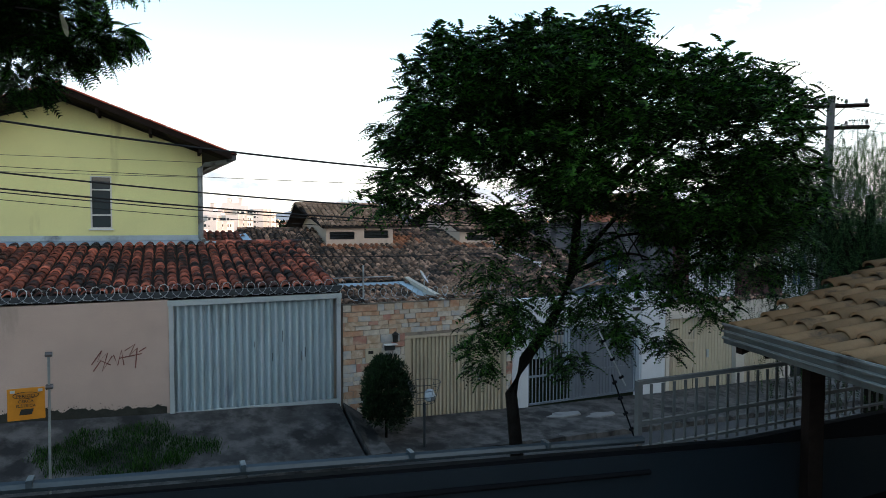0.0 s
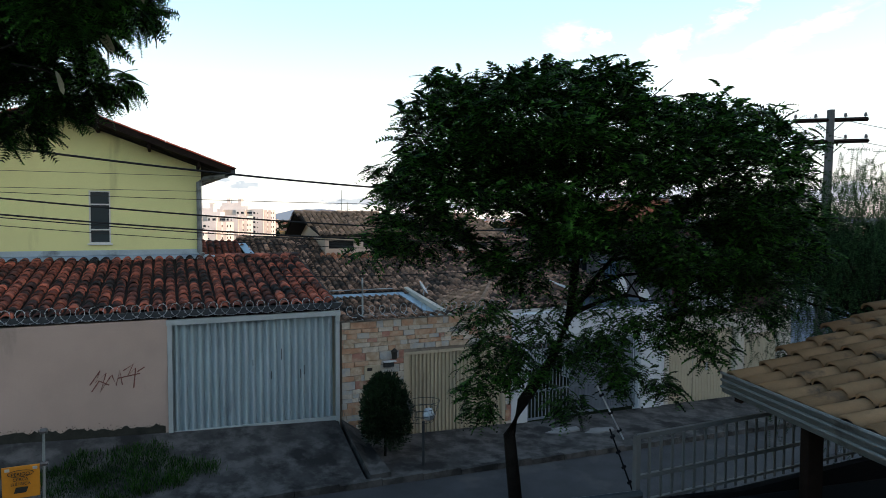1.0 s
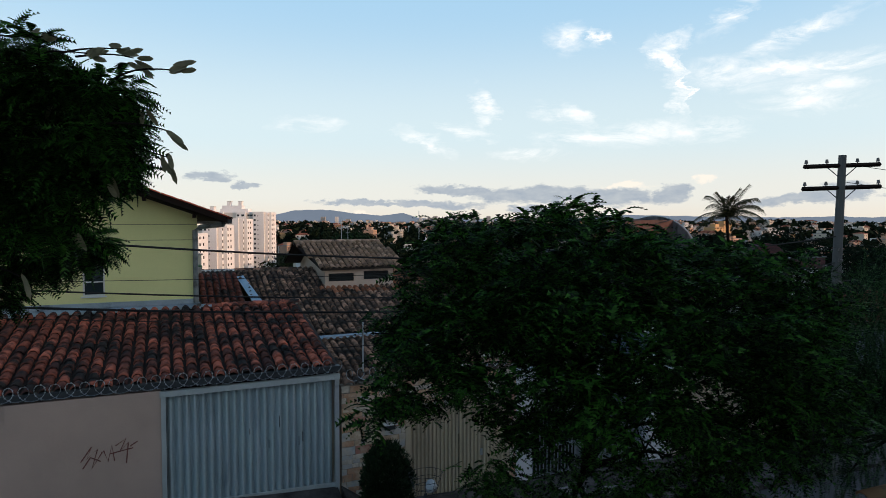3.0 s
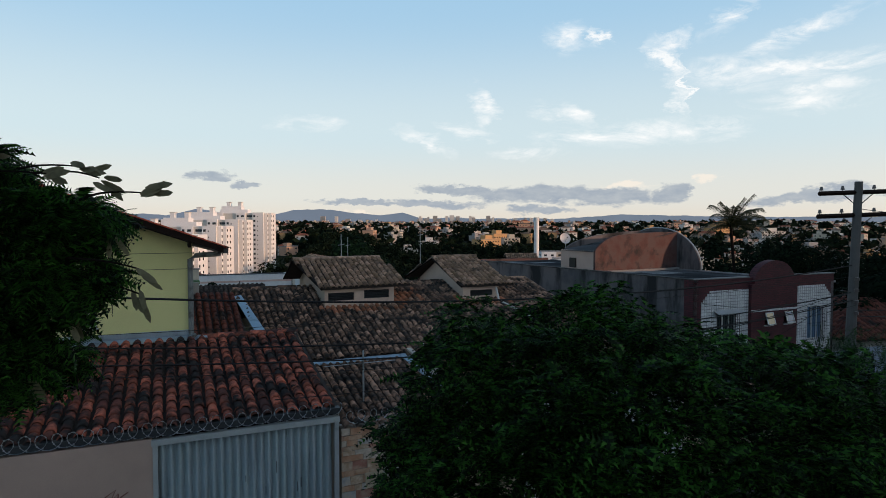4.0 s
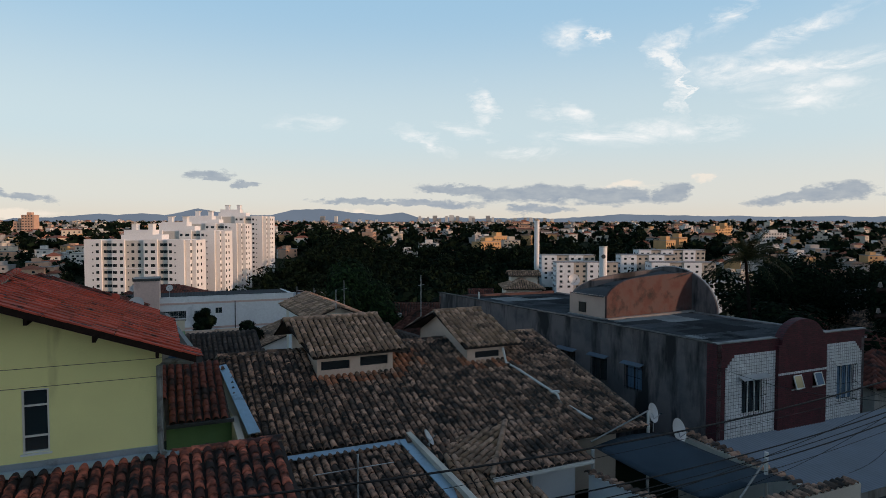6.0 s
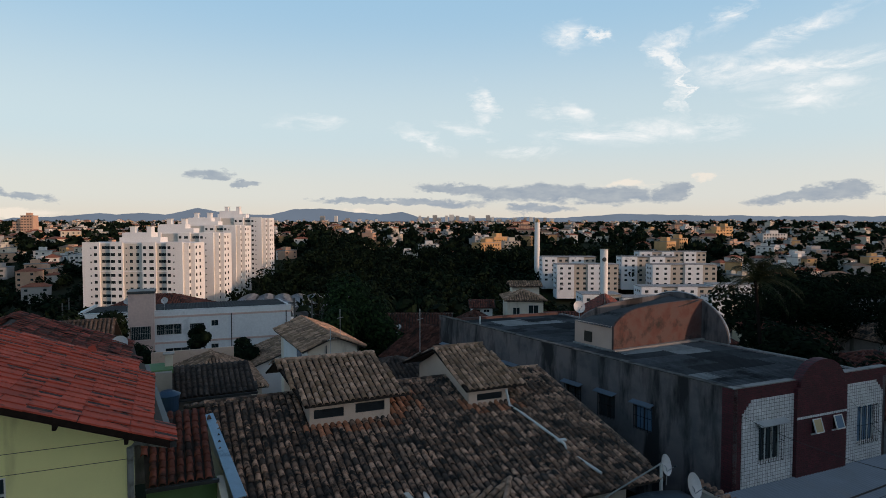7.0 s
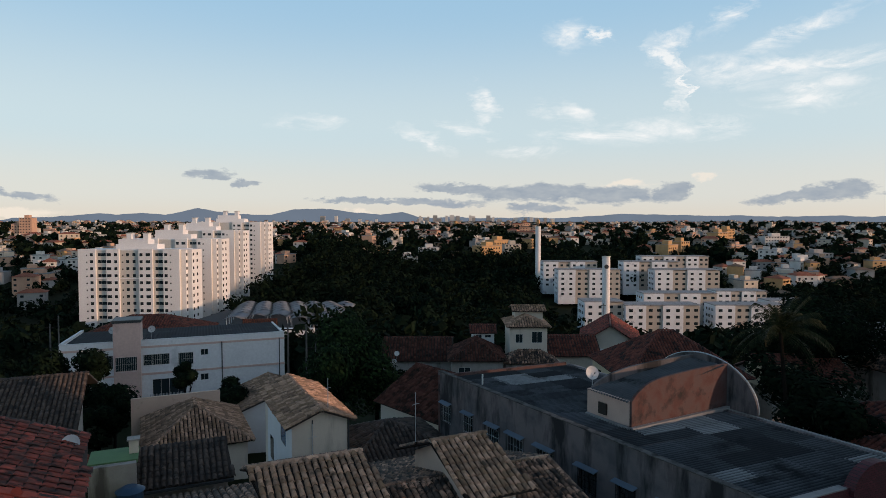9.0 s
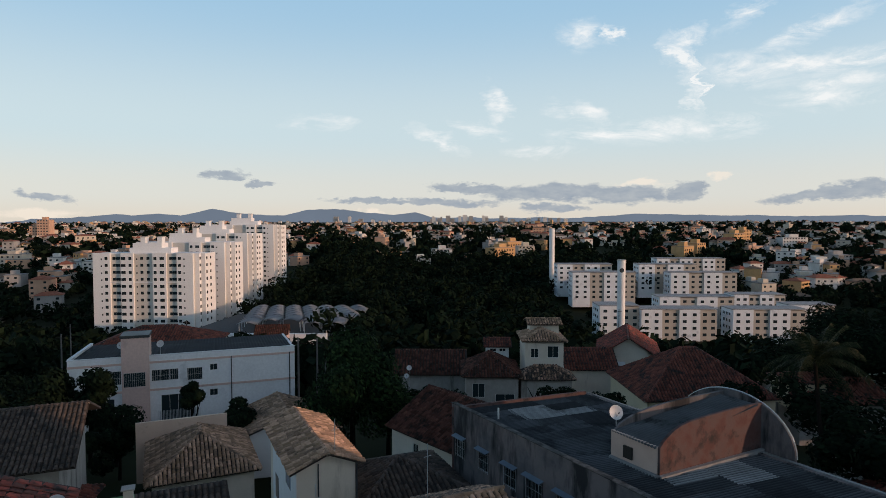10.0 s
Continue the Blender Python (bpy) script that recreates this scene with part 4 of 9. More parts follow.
for s, d, r in ((9.0, -0.9, 0.32), (9.9, -1.2, 0.28)):
    bm = bmesh.new()
    zt = road_z(s) + 0.14 + 0.06 * min(max((s - 8) / 4, 0), 4) * (d + 2.2) / 2.2
    prism(bm, [(s + r * (1 + 0.25 * math.sin(k * 2.3)) * math.cos(k * 0.524) * 1.4, d + r * (1 + 0.2 * math.cos(k * 1.7)) * math.sin(k * 0.524) * 0.6) for k in range(12)], zt - 0.05, zt + 0.03)
    alone("cement_patch", bm, M["concrete_pale"], "broken pale cement patch in the driveway", "patch")

# grass on the verge before the beige wall
rnd = random.Random(11)
bm = bmesh.new()
for k in range(20000):
    s = rnd.uniform(-3.2, 1.1)
    d = -2.0 + 1.75 * rnd.random()
    if 0.75 * noise.noise((s * 1.7, d * 2.1, 9)) + rnd.gauss(0.72, 0.12) - ((s + 0.75) / 1.55) ** 2 - ((d + 1.05) / 0.85) ** 2 < 0:
        continue
    z = road_z(s) + 0.12 + (0.62 - 0.02 * s - 0.02) * ((d + 2.2) / 2.2) ** 1.2
    h, a, w = rnd.uniform(0.05, 0.14) * (1.1 + 0.9 * noise.noise((s * 3, d * 3, 1))), rnd.uniform(0, 6.28), 0.006
    lean = Vector((math.cos(a) * h * 0.5, math.sin(a) * h * 0.5, h))
    side = Vector((-math.sin(a) * w, math.cos(a) * w, 0))
    p = Vector((s, d, z - 0.01))
    q = [bm.verts.new(c) for c in (p - side, p + side, p + lean * 0.6 + side * 0.8, p + lean)]
    bm.faces.new(q)
alone("grass", bm, M["grass"], "tufts of dark green grass on the verge", "grass", kind="stuff")

# ---------------------------------------------------------------- beige wall, blue gate
w1 = thing("garden_wall", (-4, 0, 0), "beige plastered garden wall with damp foot and scribbles", "wall", kind="structure")
part("plaster_wall", cube(-10.5, -0.002, 0.0, 0.18, -0.9, 2.38), M["beige_plaster"], w1)
bm = bmesh.new()
rnd = random.Random(3)
prev = None
for k in range(180):
    s = -10.4 + k * 0.0578
    g = 0.26 - 0.07 * (s + 2.4)
    h = g + 0.05 + 0.16 * abs(noise.noise((s * 2.1, 0, 2))) + 0.08 * rnd.random()
    cur = (bm.verts.new((s, -0.004, g - 0.35)), bm.verts.new((s, -0.004, h)), bm.verts.new((s, -0.001, h + 0.01)))
    if prev:
        bm.faces.new((prev[0], cur[0], cur[1], prev[1]))
        bm.faces.new((prev[1], cur[1], cur[2], prev[2]))
    prev = cur
for k in range(1600):
    x = -10.4 + 10.3 * rnd.random()
    g = 0.30 - 0.07 * (x + 2.4)
    y = g + min(abs(rnd.gauss(0, 0.06)), 0.3) + 0.14 * abs(noise.noise((x * 2.1, 0, 2)))
    r = rnd.uniform(0.002, 0.012)
    turn_ = rnd.uniform(0, 6.28)
    bm.faces.new([bm.verts.new((x + r * rnd.uniform(0.6, 1.5) * math.cos(turn_ - q), -0.004, y + r * rnd.uniform(0.5, 1.2) * math.sin(turn_ - q))) for q in (0, 1.2, 2.5, 3.8, 5.0)])
part("damp_stain", bm, M["damp"], w1, "black ragged damp stain")
bm = bmesh.new()
marks = [[(-1.38, 1.15), (-1.2, 1.42), (-1.28, 1.2), (-1.1, 1.36), (-1.2, 1.0), (-1.02, 1.3)], [(-1.35, 1.02), (-1.22, 1.22), (-1.05, 1.12)], [(-1.0, 1.32), (-0.93, 1.1), (-0.86, 1.4), (-0.82, 1.1)],
         [(-0.8, 1.38), (-0.62, 1.5), (-0.72, 1.28), (-0.58, 1.42), (-0.62, 1.02)], [(-0.55, 1.34), (-0.42, 1.42)], [(-0.9, 1.24), (-0.5, 1.3)]]
for line in marks:
    tube(bm, [(a, -0.002, b + 0.03) for a, b in line], 0.011, 4)
part("scribble", bm, M["graffiti"], w1, "dark red spray scribble")

gate = thing("sliding_gate", (1.75, 0.05, 0), "pale blue-grey folded sheet-metal driveway gate, closed", "gate")
bm = bmesh.new()
box(bm, 0.0, 0.09, -0.03, 0.09, -0.1, 2.25)
part("post", bm, M["gate_frame"], gate)
part("post", box(bmesh.new(), 3.45, 3.54, -0.03, 0.09, -0.3, 2.25), M["gate_frame"], gate)
part("top_rail", box(bmesh.new(), -0.02, 3.56, -0.04, 0.10, 2.2525, 2.36), M["gate_frame"], gate)
part("bottom_rail", prism(bmesh.new(), [(0.09, 0.0), (3.45, 0.0), (3.45, 0.06), (0.09, 0.06)], -0.35, [0.06, -0.03, -0.03, 0.06]), M["gate_frame"], gate)
bm = corrugated(bmesh.new(), (0.095, 0.13, -0.2), (1, 0, 0), 3.35, (0, 0, 1), 2.44, (0, -1, 0), 0.150, 0.10, "deep")
part("panel", bm, M["gate_blue"], gate, "folded blue-grey sheet with scratches")
rnd = random.Random(9)
for k in range(5):
    a, z = rnd.uniform(0.5, 3.0), rnd.uniform(0.9, 1.9)
    part("scratch", box(bmesh.new(), a, a + 0.014, 0.025, 0.031, z, z + rnd.uniform(0.1, 0.3)), M["gutter_dark"], gate)

# tiled lean-to behind the wall
lean = thing("garage_roof", (-2, 2.5, 2.3), "red clay tiled lean-to roof, blackened by mould", "roof")
tiled(lean, [(-10.5, 0.16, 2.50), (3.60, 0.16, 2.50), (3.60, 5.0, 3.34), (-10.5, 5.0, 3.34)], M["tile_red"], 0.255, 0.36, near=(1.5, 0.2))
ridge(lean, (1.1, 5.0, 3.36), (3.6, 5.0, 3.36), M["tile_red"], 0.12)
part("gutter", box(bmesh.new(), -10.5, 3.58, 0.0, 0.17, 2.42, 2.54), M["gutter_dark"], lean, "dark metal gutter")
part("fascia", box(bmesh.new(), -10.5, 3.58, 0.19, 0.23, 2.28, 2.46), M["wood_dark"], lean)
part("side_wall", prism(bmesh.new(), [(3.50, 0.25), (3.62, 0.25), (3.62, 5.0), (3.50, 5.0)], -0.5, [2.42, 2.42, 3.25, 3.25]), M["cream_wall"], lean)
razor_wire("razor_wire", [(-9.5, -0.02, 2.60), (3.5, -0.02, 2.54)], 0.14, 0.24, "coiled galvanised razor wire along the wall top")
razor_wire("razor_wire", [(3.7, -0.05, 2.32), (7.9, -0.05, 2.28)], 0.13, 0.26, "coiled galvanised razor wire above the stone wall")

# ---------------------------------------------------------------- yellow house
yh = thing("yellow_house", (-2.4, 10, 0), "two-storey pale yellow rendered house with red tiled gable roof", "house")
bm = pierced(bmesh.new(), -5.75, 0.92, 5.0, 5.2, 1.0, 5.55, [(-1.83, -1.33, 3.78, 5.17)])
prism_pts = [(-5.75, 5.55), (0.92, 5.55), (0.92, 5.86), (-2.4, 7.05), (-5.75, 5.86)]
fr = [bm.verts.new((a, 5.0, b)) for a, b in prism_pts]
bk = [bm.verts.new((a, 5.2, b)) for a, b in prism_pts]
bm.faces.new(fr)
bm.faces.new(bk[::-1])
for i in range(5):
    j = (i + 1) % 5
    bm.faces.new((fr[j], fr[i], bk[i], bk[j]))
part("front_wall", bm, M["yellow_wall"], yh)
part("side_wall", prism(bmesh.new(), [(0.72, 5.2), (0.92, 5.2), (-0.28, 18.6), (-0.48, 18.6)], 0, 5.05), M["yellow_wall"], yh)
part("side_wall", prism(bmesh.new(), [(-5.75, 5.2), (-5.55, 5.2), (-6.75, 18.6), (-6.95, 18.6)], 0, 5.05), M["yellow_wall"], yh)
part("back_wall", cube(-6.75, -0.48, 18.4, 18.6, 0, 5.0), M["yellow_wall"], yh)
for z in (4.98 + 0.22, 5.62):
    part("joint", box(bmesh.new(), -5.75, 0.92, 4.996, 5.0, z, z + 0.012), M["gutter_dark"], yh)
window(yh, -1.83, 3.78, 0.50, 1.39, 5.0, bars=1, rows=(0.26, 0.74))
part("sill", box(bmesh.new(), -1.87, -1.29, 4.95, 5.0, 3.74, 3.778), M["white_wall"], yh)
part("base_flashing", slab(bmesh.new(), [(-5.75, 4.80, 3.36), (0.98, 4.80, 3.36), (0.98, 4.995, 3.46), (-5.75, 4.995, 3.46)], 0.02), M["flashing"], yh, "pale blue metal flashing")
part("wall_flashing", box(bmesh.new(), -5.75, 0.93, 4.975, 4.997, 3.462, 3.60), M["flashing"], yh, "pale blue metal flashing")
part("flashing_stub", slab(bmesh.new(), [(0.85, 4.85, 3.40), (1.25, 4.80, 3.40), (1.25, 5.0, 3.44), (0.85, 5.0, 3.44)], 0.03), M["flashing"], yh)
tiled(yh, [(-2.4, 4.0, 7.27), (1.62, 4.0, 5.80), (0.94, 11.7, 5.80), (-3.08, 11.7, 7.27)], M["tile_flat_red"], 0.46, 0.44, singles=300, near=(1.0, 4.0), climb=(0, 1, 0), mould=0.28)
tiled(yh, [(-6.42, 4.0, 5.80), (-2.4, 4.0, 7.27), (-3.08, 11.7, 7.27), (-7.10, 11.7, 5.80)], M["tile_flat_red"], 0.43, 0.42, flat=True, singles=0, climb=(0, 1, 0))
tiled(yh, [(-3.06, 11.5, 6.62), (0.96, 11.5, 5.15), (0.22, 20.0, 5.15), (-3.80, 20.0, 6.62)], M["tile_old_red"], 0.40, 0.42, flat=True, singles=0, climb=(0, 1, 0), rough=2.0)
tiled(yh, [(-7.08, 11.5, 5.15), (-3.06, 11.5, 6.62), (-3.80, 20.0, 6.62), (-7.80, 20.0, 5.15)], M["tile_old_red"], 0.40, 0.42, flat=True, singles=0, climb=(0, 1, 0), rough=2.0)
ridge(yh, (-2.4, 4.0, 7.30), (-3.08, 11.7, 7.30), M["tile_flat_red"], 0.12)
part("ridge_stub", tube(bmesh.new(), [(-0.45, 11.55, 6.40), (-0.5, 12.1, 5.98)], 0.12, 8), M["tile_flat_red"], yh)
for a, b, c, d in ((-2.4, 1.62, 7.27, 5.80), (-6.42, -2.4, 5.80, 7.27)):
    bm = bmesh.new()
    p = [bm.verts.new(q) for q in ((a, 3.98, c + 0.02), (b, 3.98, d + 0.02), (b, 3.98, d - 0.14), (a, 3.98, c - 0.14))]
    bm.faces.new(p)
    r = bmesh.ops.extrude_face_region(bm, geom=bm.faces[:])
    for v in r["geom"]:
        if isinstance(v, bmesh.types.BMVert):
            v.co.y += 0.06
    bmesh.ops.recalc_face_normals(bm, faces=bm.faces[:])
    part("verge_board", bm, M["wood_dark"], yh)
    bm = bmesh.new()
    slab(bm, [(a, 4.04, c - 0.10), (b, 4.04, d - 0.10), (b, 5.0, d - 0.10), (a, 5.0, c - 0.10)], 0.03)
    part("soffit", bm, M["wood_dark"], yh)
for k in range(3):
    a = -1.6 + k * 1.2
    part("purlin", box(bmesh.new(), a, a + 0.07, 4.1, 5.0, 7.27 - 0.366 * (a + 2.4) - 0.30, 7.27 - 0.366 * (a + 2.4) - 0.17), M["wood_dark"], yh)
bm = tube(bmesh.new(), [(1.55, 4.35, 5.62), (1.0, 4.92, 5.56), (0.86, 4.92, 5.46), (0.86, 4.92, 3.52), (0.93, 4.80, 3.44)], 0.068, 8)
part("downpipe", bm, M["gutter_grey"], yh, "grey metal downpipe")
part("gutter", prism(bmesh.new(), [(1.60, 4.05), (1.74, 4.05), (1.06, 11.7), (0.92, 11.7)], 5.64, 5.76), M["gutter_dark"], yh)
satellite_dish((-0.15, 18.2, 5.35), (-0.15, -1, 0.45), 0.31, "white satellite dish behind a red tiled roof", 0.55)

# ---------------------------------------------------------------- stone wall and cream gate
sw = thing("stone_wall", (5.8, 0.1, -0.8), "front wall faced with mixed sandstone blocks and tile coping", "wall", kind="structure")
bm = pierced(bmesh.new(), 3.60, 8.02, 0.03, 0.22, -1.0, 2.08, [(5.09, 7.85, -1.0, 1.27)])
part("core", bm, M["mortar"], sw)
rnd = random.Random(21)
stones = []
z = -0.85
row = 0
while z < 2.05:
    h = rnd.choice((0.10, 0.13, 0.16, 0.19))
    s = 3.60 - rnd.uniform(0, 0.2)
    while s < 8.02:
        w = rnd.uniform(0.14, 0.42)
        a, b = max(s, 3.60), min(s + w, 8.02)
        zt = min(z + h, 2.08)
        cuts = [(a, b)]
        if z < 1.27:
            cuts = [(p, q) for p, q in ((a, min(b, 5.09)), (max(a, 7.85), b)) if q - p > 0.05]
        stones += [(p, q, z, zt) for p, q in cuts]
        s += w
    z += h
for a, b, z0, z1 in stones:
    g = 0.006
    dpt = 0.03 + rnd.uniform(-0.02, 0.012)
    bm = box(bmesh.new(), a + g, b - g, 0.03 - dpt, 0.031, z0 + g, z1 - g)
    for v in bm.verts:
        v.co += Vector((rnd.uniform(-0.010, 0.010), rnd.uniform(-0.008, 0.002), rnd.uniform(-0.010, 0.010)))
    part("stone_block", bm, rnd.choice(STONES), sw)
me = bpy.data.meshes.new("coping_tile")
pts, faces = tile_shape(0.26, 0.34)
me.from_pydata(pts, [], faces)
me.materials.append(M["tile_brown"])
me.shade_smooth()
for k in range(17):
    a = 3.75 + k * 0.25
    piece("coping_tile", me, sw, Matrix.Translation((a, -0.10, 2.09)) @ Matrix.Rotation(0.10, 4, "X") @ Matrix.Rotation(rnd.gauss(0, 0.03), 4, "Z"))
mb = thing("mailbox", (4.35, 0.0, 0.8), "grey metal letter box set in the stone wall", "mailbox")
part("door", cube(4.12, 4.5, -0.035, 0.02, 0.72, 1.05, 0.005), M["gate_cream"], mb)
part("slot", box(bmesh.new(), 4.18, 4.30, -0.045, -0.035, 0.93, 1.0), M["black_paint"], mb)
ic = thing("intercom", (4.7, -0.03, 1.1), "dark intercom with a small white hood", "intercom")
part("body", cube(4.58, 4.83, -0.06, 0.0, 0.98, 1.10, 0.01), M["gutter_dark"], ic)
part("hood", cube(4.56, 4.86, -0.14, 0.0, 1.105, 1.13, 0.004), M["white_wall"], ic)
wl_ = thing("wall_lamp", (4.82, -0.05, 1.15), "black outdoor wall lantern", "lamp")
bm = bmesh.new()
bmesh.ops.create_cone(bm, cap_ends=True, segments=8, radius1=0.06, radius2=0.075, depth=0.18, matrix=Matrix.Translation((4.82, -0.09, 1.26)))
part("lantern", bm, M["black_paint"], wl_)
bm = bmesh.new()
bmesh.ops.create_cone(bm, cap_ends=True, segments=8, radius1=0.09, radius2=0.01, depth=0.07, matrix=Matrix.Translation((4.82, -0.09, 1.385)))
part("cap", bm, M["black_paint"], wl_)
part("bracket", box(bmesh.new(), 4.80, 4.84, -0.05, 0.0, 1.2, 1.24), M["black_paint"], wl_)

g2 = thing("garage_gate", (6.47, 0.12, -0.75), "cream folded sheet-metal garage gate, closed", "gate")
part("lintel", box(bmesh.new(), 5.09, 7.85, 0.02, 0.20, 1.20, 1.268), M["gate_cream"], g2)
part("jamb", box(bmesh.new(), 5.092, 5.20, 0.0, 0.2, -0.9, 1.195), M["gate_cream"], g2)
part("jamb", box(bmesh.new(), 7.77, 7.848, 0.02, 0.2, -0.9, 1.195), M["gate_cream"], g2)
for a, w in ((5.205, 1.27), (6.50, 0.62), (7.14, 0.62)):
    part("leaf", corrugated(bmesh.new(), (a, 0.12, -0.80), (1, 0, 0), w, (0, 0, 1), 1.99, (0, -1, 0), 0.10, 0.05, "fold"), M["gate_cream"], g2)
part("bottom_rail", box(bmesh.new(), 5.21, 7.76, 0.09, 0.13, -0.86, -0.80), M["gate_cream"], g2)
part("lock", cube(7.06, 7.12, 0.06, 0.09, 0.0, 0.16, 0.005), M["galvanised"], g2)

# conical shrub in front of the stone wall
def leafy_shrub(base, height, radius, label, material, count, street=True, leaf=0.05, seed=4):
    sh = thing("shrub", base, label, "shrub", street=street)
    b = Vector(base)
    part("stem", tube(bmesh.new(), [b, b + Vector((0, 0, height * 0.45))], 0.03, 6), M["bark"], sh)
    rnd = random.Random(seed)
    bm = bmesh.new()
    lumps = []
    for k in range(70):
        q = (k + 0.5) / 70
        r = radius * 0.74 * math.sin(math.pi * (0.20 + 0.72 * q)) ** 0.8 * rnd.uniform(0.75, 1.12)
        a = k * 2.4 + rnd.uniform(-0.3, 0.3)
        lumps.append((b + Vector((math.cos(a) * r, math.sin(a) * r, (0.22 + 0.66 * q) * height)), radius * rnd.uniform(0.20, 0.34)))
    for k in range(count):
        c, lr = lumps[k % len(lumps)]
        w = Vector((rnd.gauss(0, 1), rnd.gauss(0, 1), rnd.gauss(0.2, 1))).normalized()
        p = c + w * lr * rnd.uniform(0.5, 1.0)
        out = (w + Vector((0, 0, rnd.uniform(0.2, 1.0)))).normalized()
        side = out.cross(Vector((rnd.uniform(-1, 1), rnd.uniform(-1, 1), rnd.uniform(-1, 1)))).normalized()
        ln, wd = leaf * rnd.uniform(0.7, 1.5), leaf * 0.16
        bm.faces.new([bm.verts.new(e) for e in (p, p + out * ln * 0.5 + side * wd, p + out * ln, p + out * ln * 0.5 - side * wd)])
    part("crown", bm, material, sh, kind="stuff")
    return sh


leafy_shrub((4.25, -1.1, -0.75), 1.95, 0.60, "dense dark green rounded shrub by the stone wall", M["leaf_shrub"], 24000, leaf=0.065)

# small rubbish basket on a post
bk = thing("rubbish_basket", (4.83, -1.85, -0.72), "rusty wire rubbish basket on a steel post", "rubbish basket")
part("post", tube(bmesh.new(), [(4.83, -1.85, -0.75), (4.83, -1.85, 0.22)], 0.03, 8), M["gutter_dark"], bk)
bm = bmesh.new()
for k in range(4):
    z, r = 0.22 + k * 0.14, 0.17 + 0.035 * k
    tube(bm, [(4.83 + r * math.cos(q * 0.524) * 1.3, -1.85 + r * math.sin(q * 0.524), z) for q in range(13)], 0.006, 4)
for q in range(10):
    a = q * 0.628
    tube(bm, [(4.83 + 0.17 * 1.3 * math.cos(a), -1.85 + 0.17 * math.sin(a), 0.22), (4.83 + 0.275 * 1.3 * math.cos(a), -1.85 + 0.275 * math.sin(a), 0.64)], 0.004, 4)
part("basket", bm, M["gutter_dark"], bk)
bag = thing("rubbish_bag", (4.95, -1.85, 0.22), "crumpled pale plastic bag in the basket", "bag")
bm = bmesh.new()
bmesh.ops.create_icosphere(bm, subdivisions=2, radius=0.13, matrix=Matrix.Translation((4.95, -1.85, 0.34)))
for v in bm.verts:
    v.co += Vector((0, 0, 0)) + (v.co - Vector((4.95, -1.85, 0.34))) * 0.35 * noise.noise(v.co * 9)
part("sack", bm, M["galvanised"], bag)

# ---------------------------------------------------------------- white wall with grille gate, tile-topped wall
ww = thing("white_wall", (10.5, 0.1, -0.9), "white rendered street wall with a wide gate opening", "wall", kind="structure")
part("wall_body", pierced(bmesh.new(), 8.02, 13.1, 0.0, 0.22, -1.3, 1.93, [(8.5, 12.15, -1.3, 1.22)]), M["white_wall"], ww)
part("coping", box(bmesh.new(), 8.0, 13.12, -0.03, 0.25, 1.932, 1.99), M["white_wall"], ww)
part("pilaster", box(bmesh.new(), 12.2, 12.95, -0.05, 0.0, -1.3, 1.93), M["white_wall"], ww)
part("number_bar", box(bmesh.new(), 11.86, 12.14, -0.058, -0.05, 1.50, 1.60), M["black_paint"], ww)
gg = thing("grille_gate", (10.3, 0.1, -1.0), "blue-grey steel driveway gate of upright bars, closed", "gate")
for z in (-0.83, -0.1, 1.15):
    part("rail", box(bmesh.new(), 8.52, 12.13, 0.09, 0.13, z, z + 0.05), M["gate_grey"], gg)
bar = bpy.data.meshes.new("bar")
bmb = box(bmesh.new(), -0.014, 0.014, 0.075, 0.089, -0.83, 1.2)
bmb.to_mesh(bar)
bmb.free()
bar.materials.append(M["gate_grey"])
for k in range(33):
    piece("bar", bar, gg, Matrix.Translation((8.56 + k * 0.11, 0, 0)))
part("sheet", corrugated(bmesh.new(), (9.9, 0.16, -0.8), (1, 0, 0), 2.2, (0, 0, 1), 1.9, (0, -1, 0), 0.1, 0.02, "fold"), M["gate_grey"], gg)

tw = thing("tile_topped_wall", (15.7, 0.2, -1.1), "off-white street wall with a clay tile coping and a garage opening", "wall", kind="structure")
part("wall_body", pierced(bmesh.new(), 13.1, 18.5, 0.06, 0.28, -1.6, 1.55, [(13.25, 16.0, -1.6, 1.18), (16.4, 18.0, -1.6, 0.9)]), M["cream_wall"], tw)
rnd = random.Random(8)
for k in range(21):
    piece("coping_tile", me, tw, Matrix.Translation((13.2 + k * 0.25, 0.0, 1.56)) @ Matrix.Rotation(0.15, 4, "X") @ Matrix.Rotation(rnd.gauss(0, 0.03), 4, "Z"))
part("number_bar", box(bmesh.new(), 17.5, 17.75, 0.052, 0.06, 1.16, 1.24), M["black_paint"], tw)
g3 = thing("garage_gate", (14.6, 0.15, -1.1), "beige ribbed metal gate with a wicket door, closed", "gate")
part("surround", pierced(bmesh.new(), 13.15, 16.1, 0.0, 0.06, -1.4, 1.30, [(13.28, 15.97, -1.4, 1.17)]), M["cream_wall"], g3)
for a, w in ((13.30, 1.05), (14.37, 1.6)):
    part("leaf", corrugated(bmesh.new(), (a, 0.16, -1.15), (1, 0, 0), w, (0, 0, 1), 2.3, (0, -1, 0), 0.12, 0.02, "fold"), M["gate_cream"], g3)
part("cross_rail", box(bmesh.new(), 13.3, 14.35, 0.10, 0.13, 0.42, 0.50), M["gate_cream"], g3)
part("lock", cube(14.85, 14.93, 0.10, 0.13, -0.1, 0.15, 0.005), M["galvanised"], g3)
g4 = thing("garage_gate", (17.2, 0.15, -1.1), "dark beige ribbed metal gate, closed", "gate")
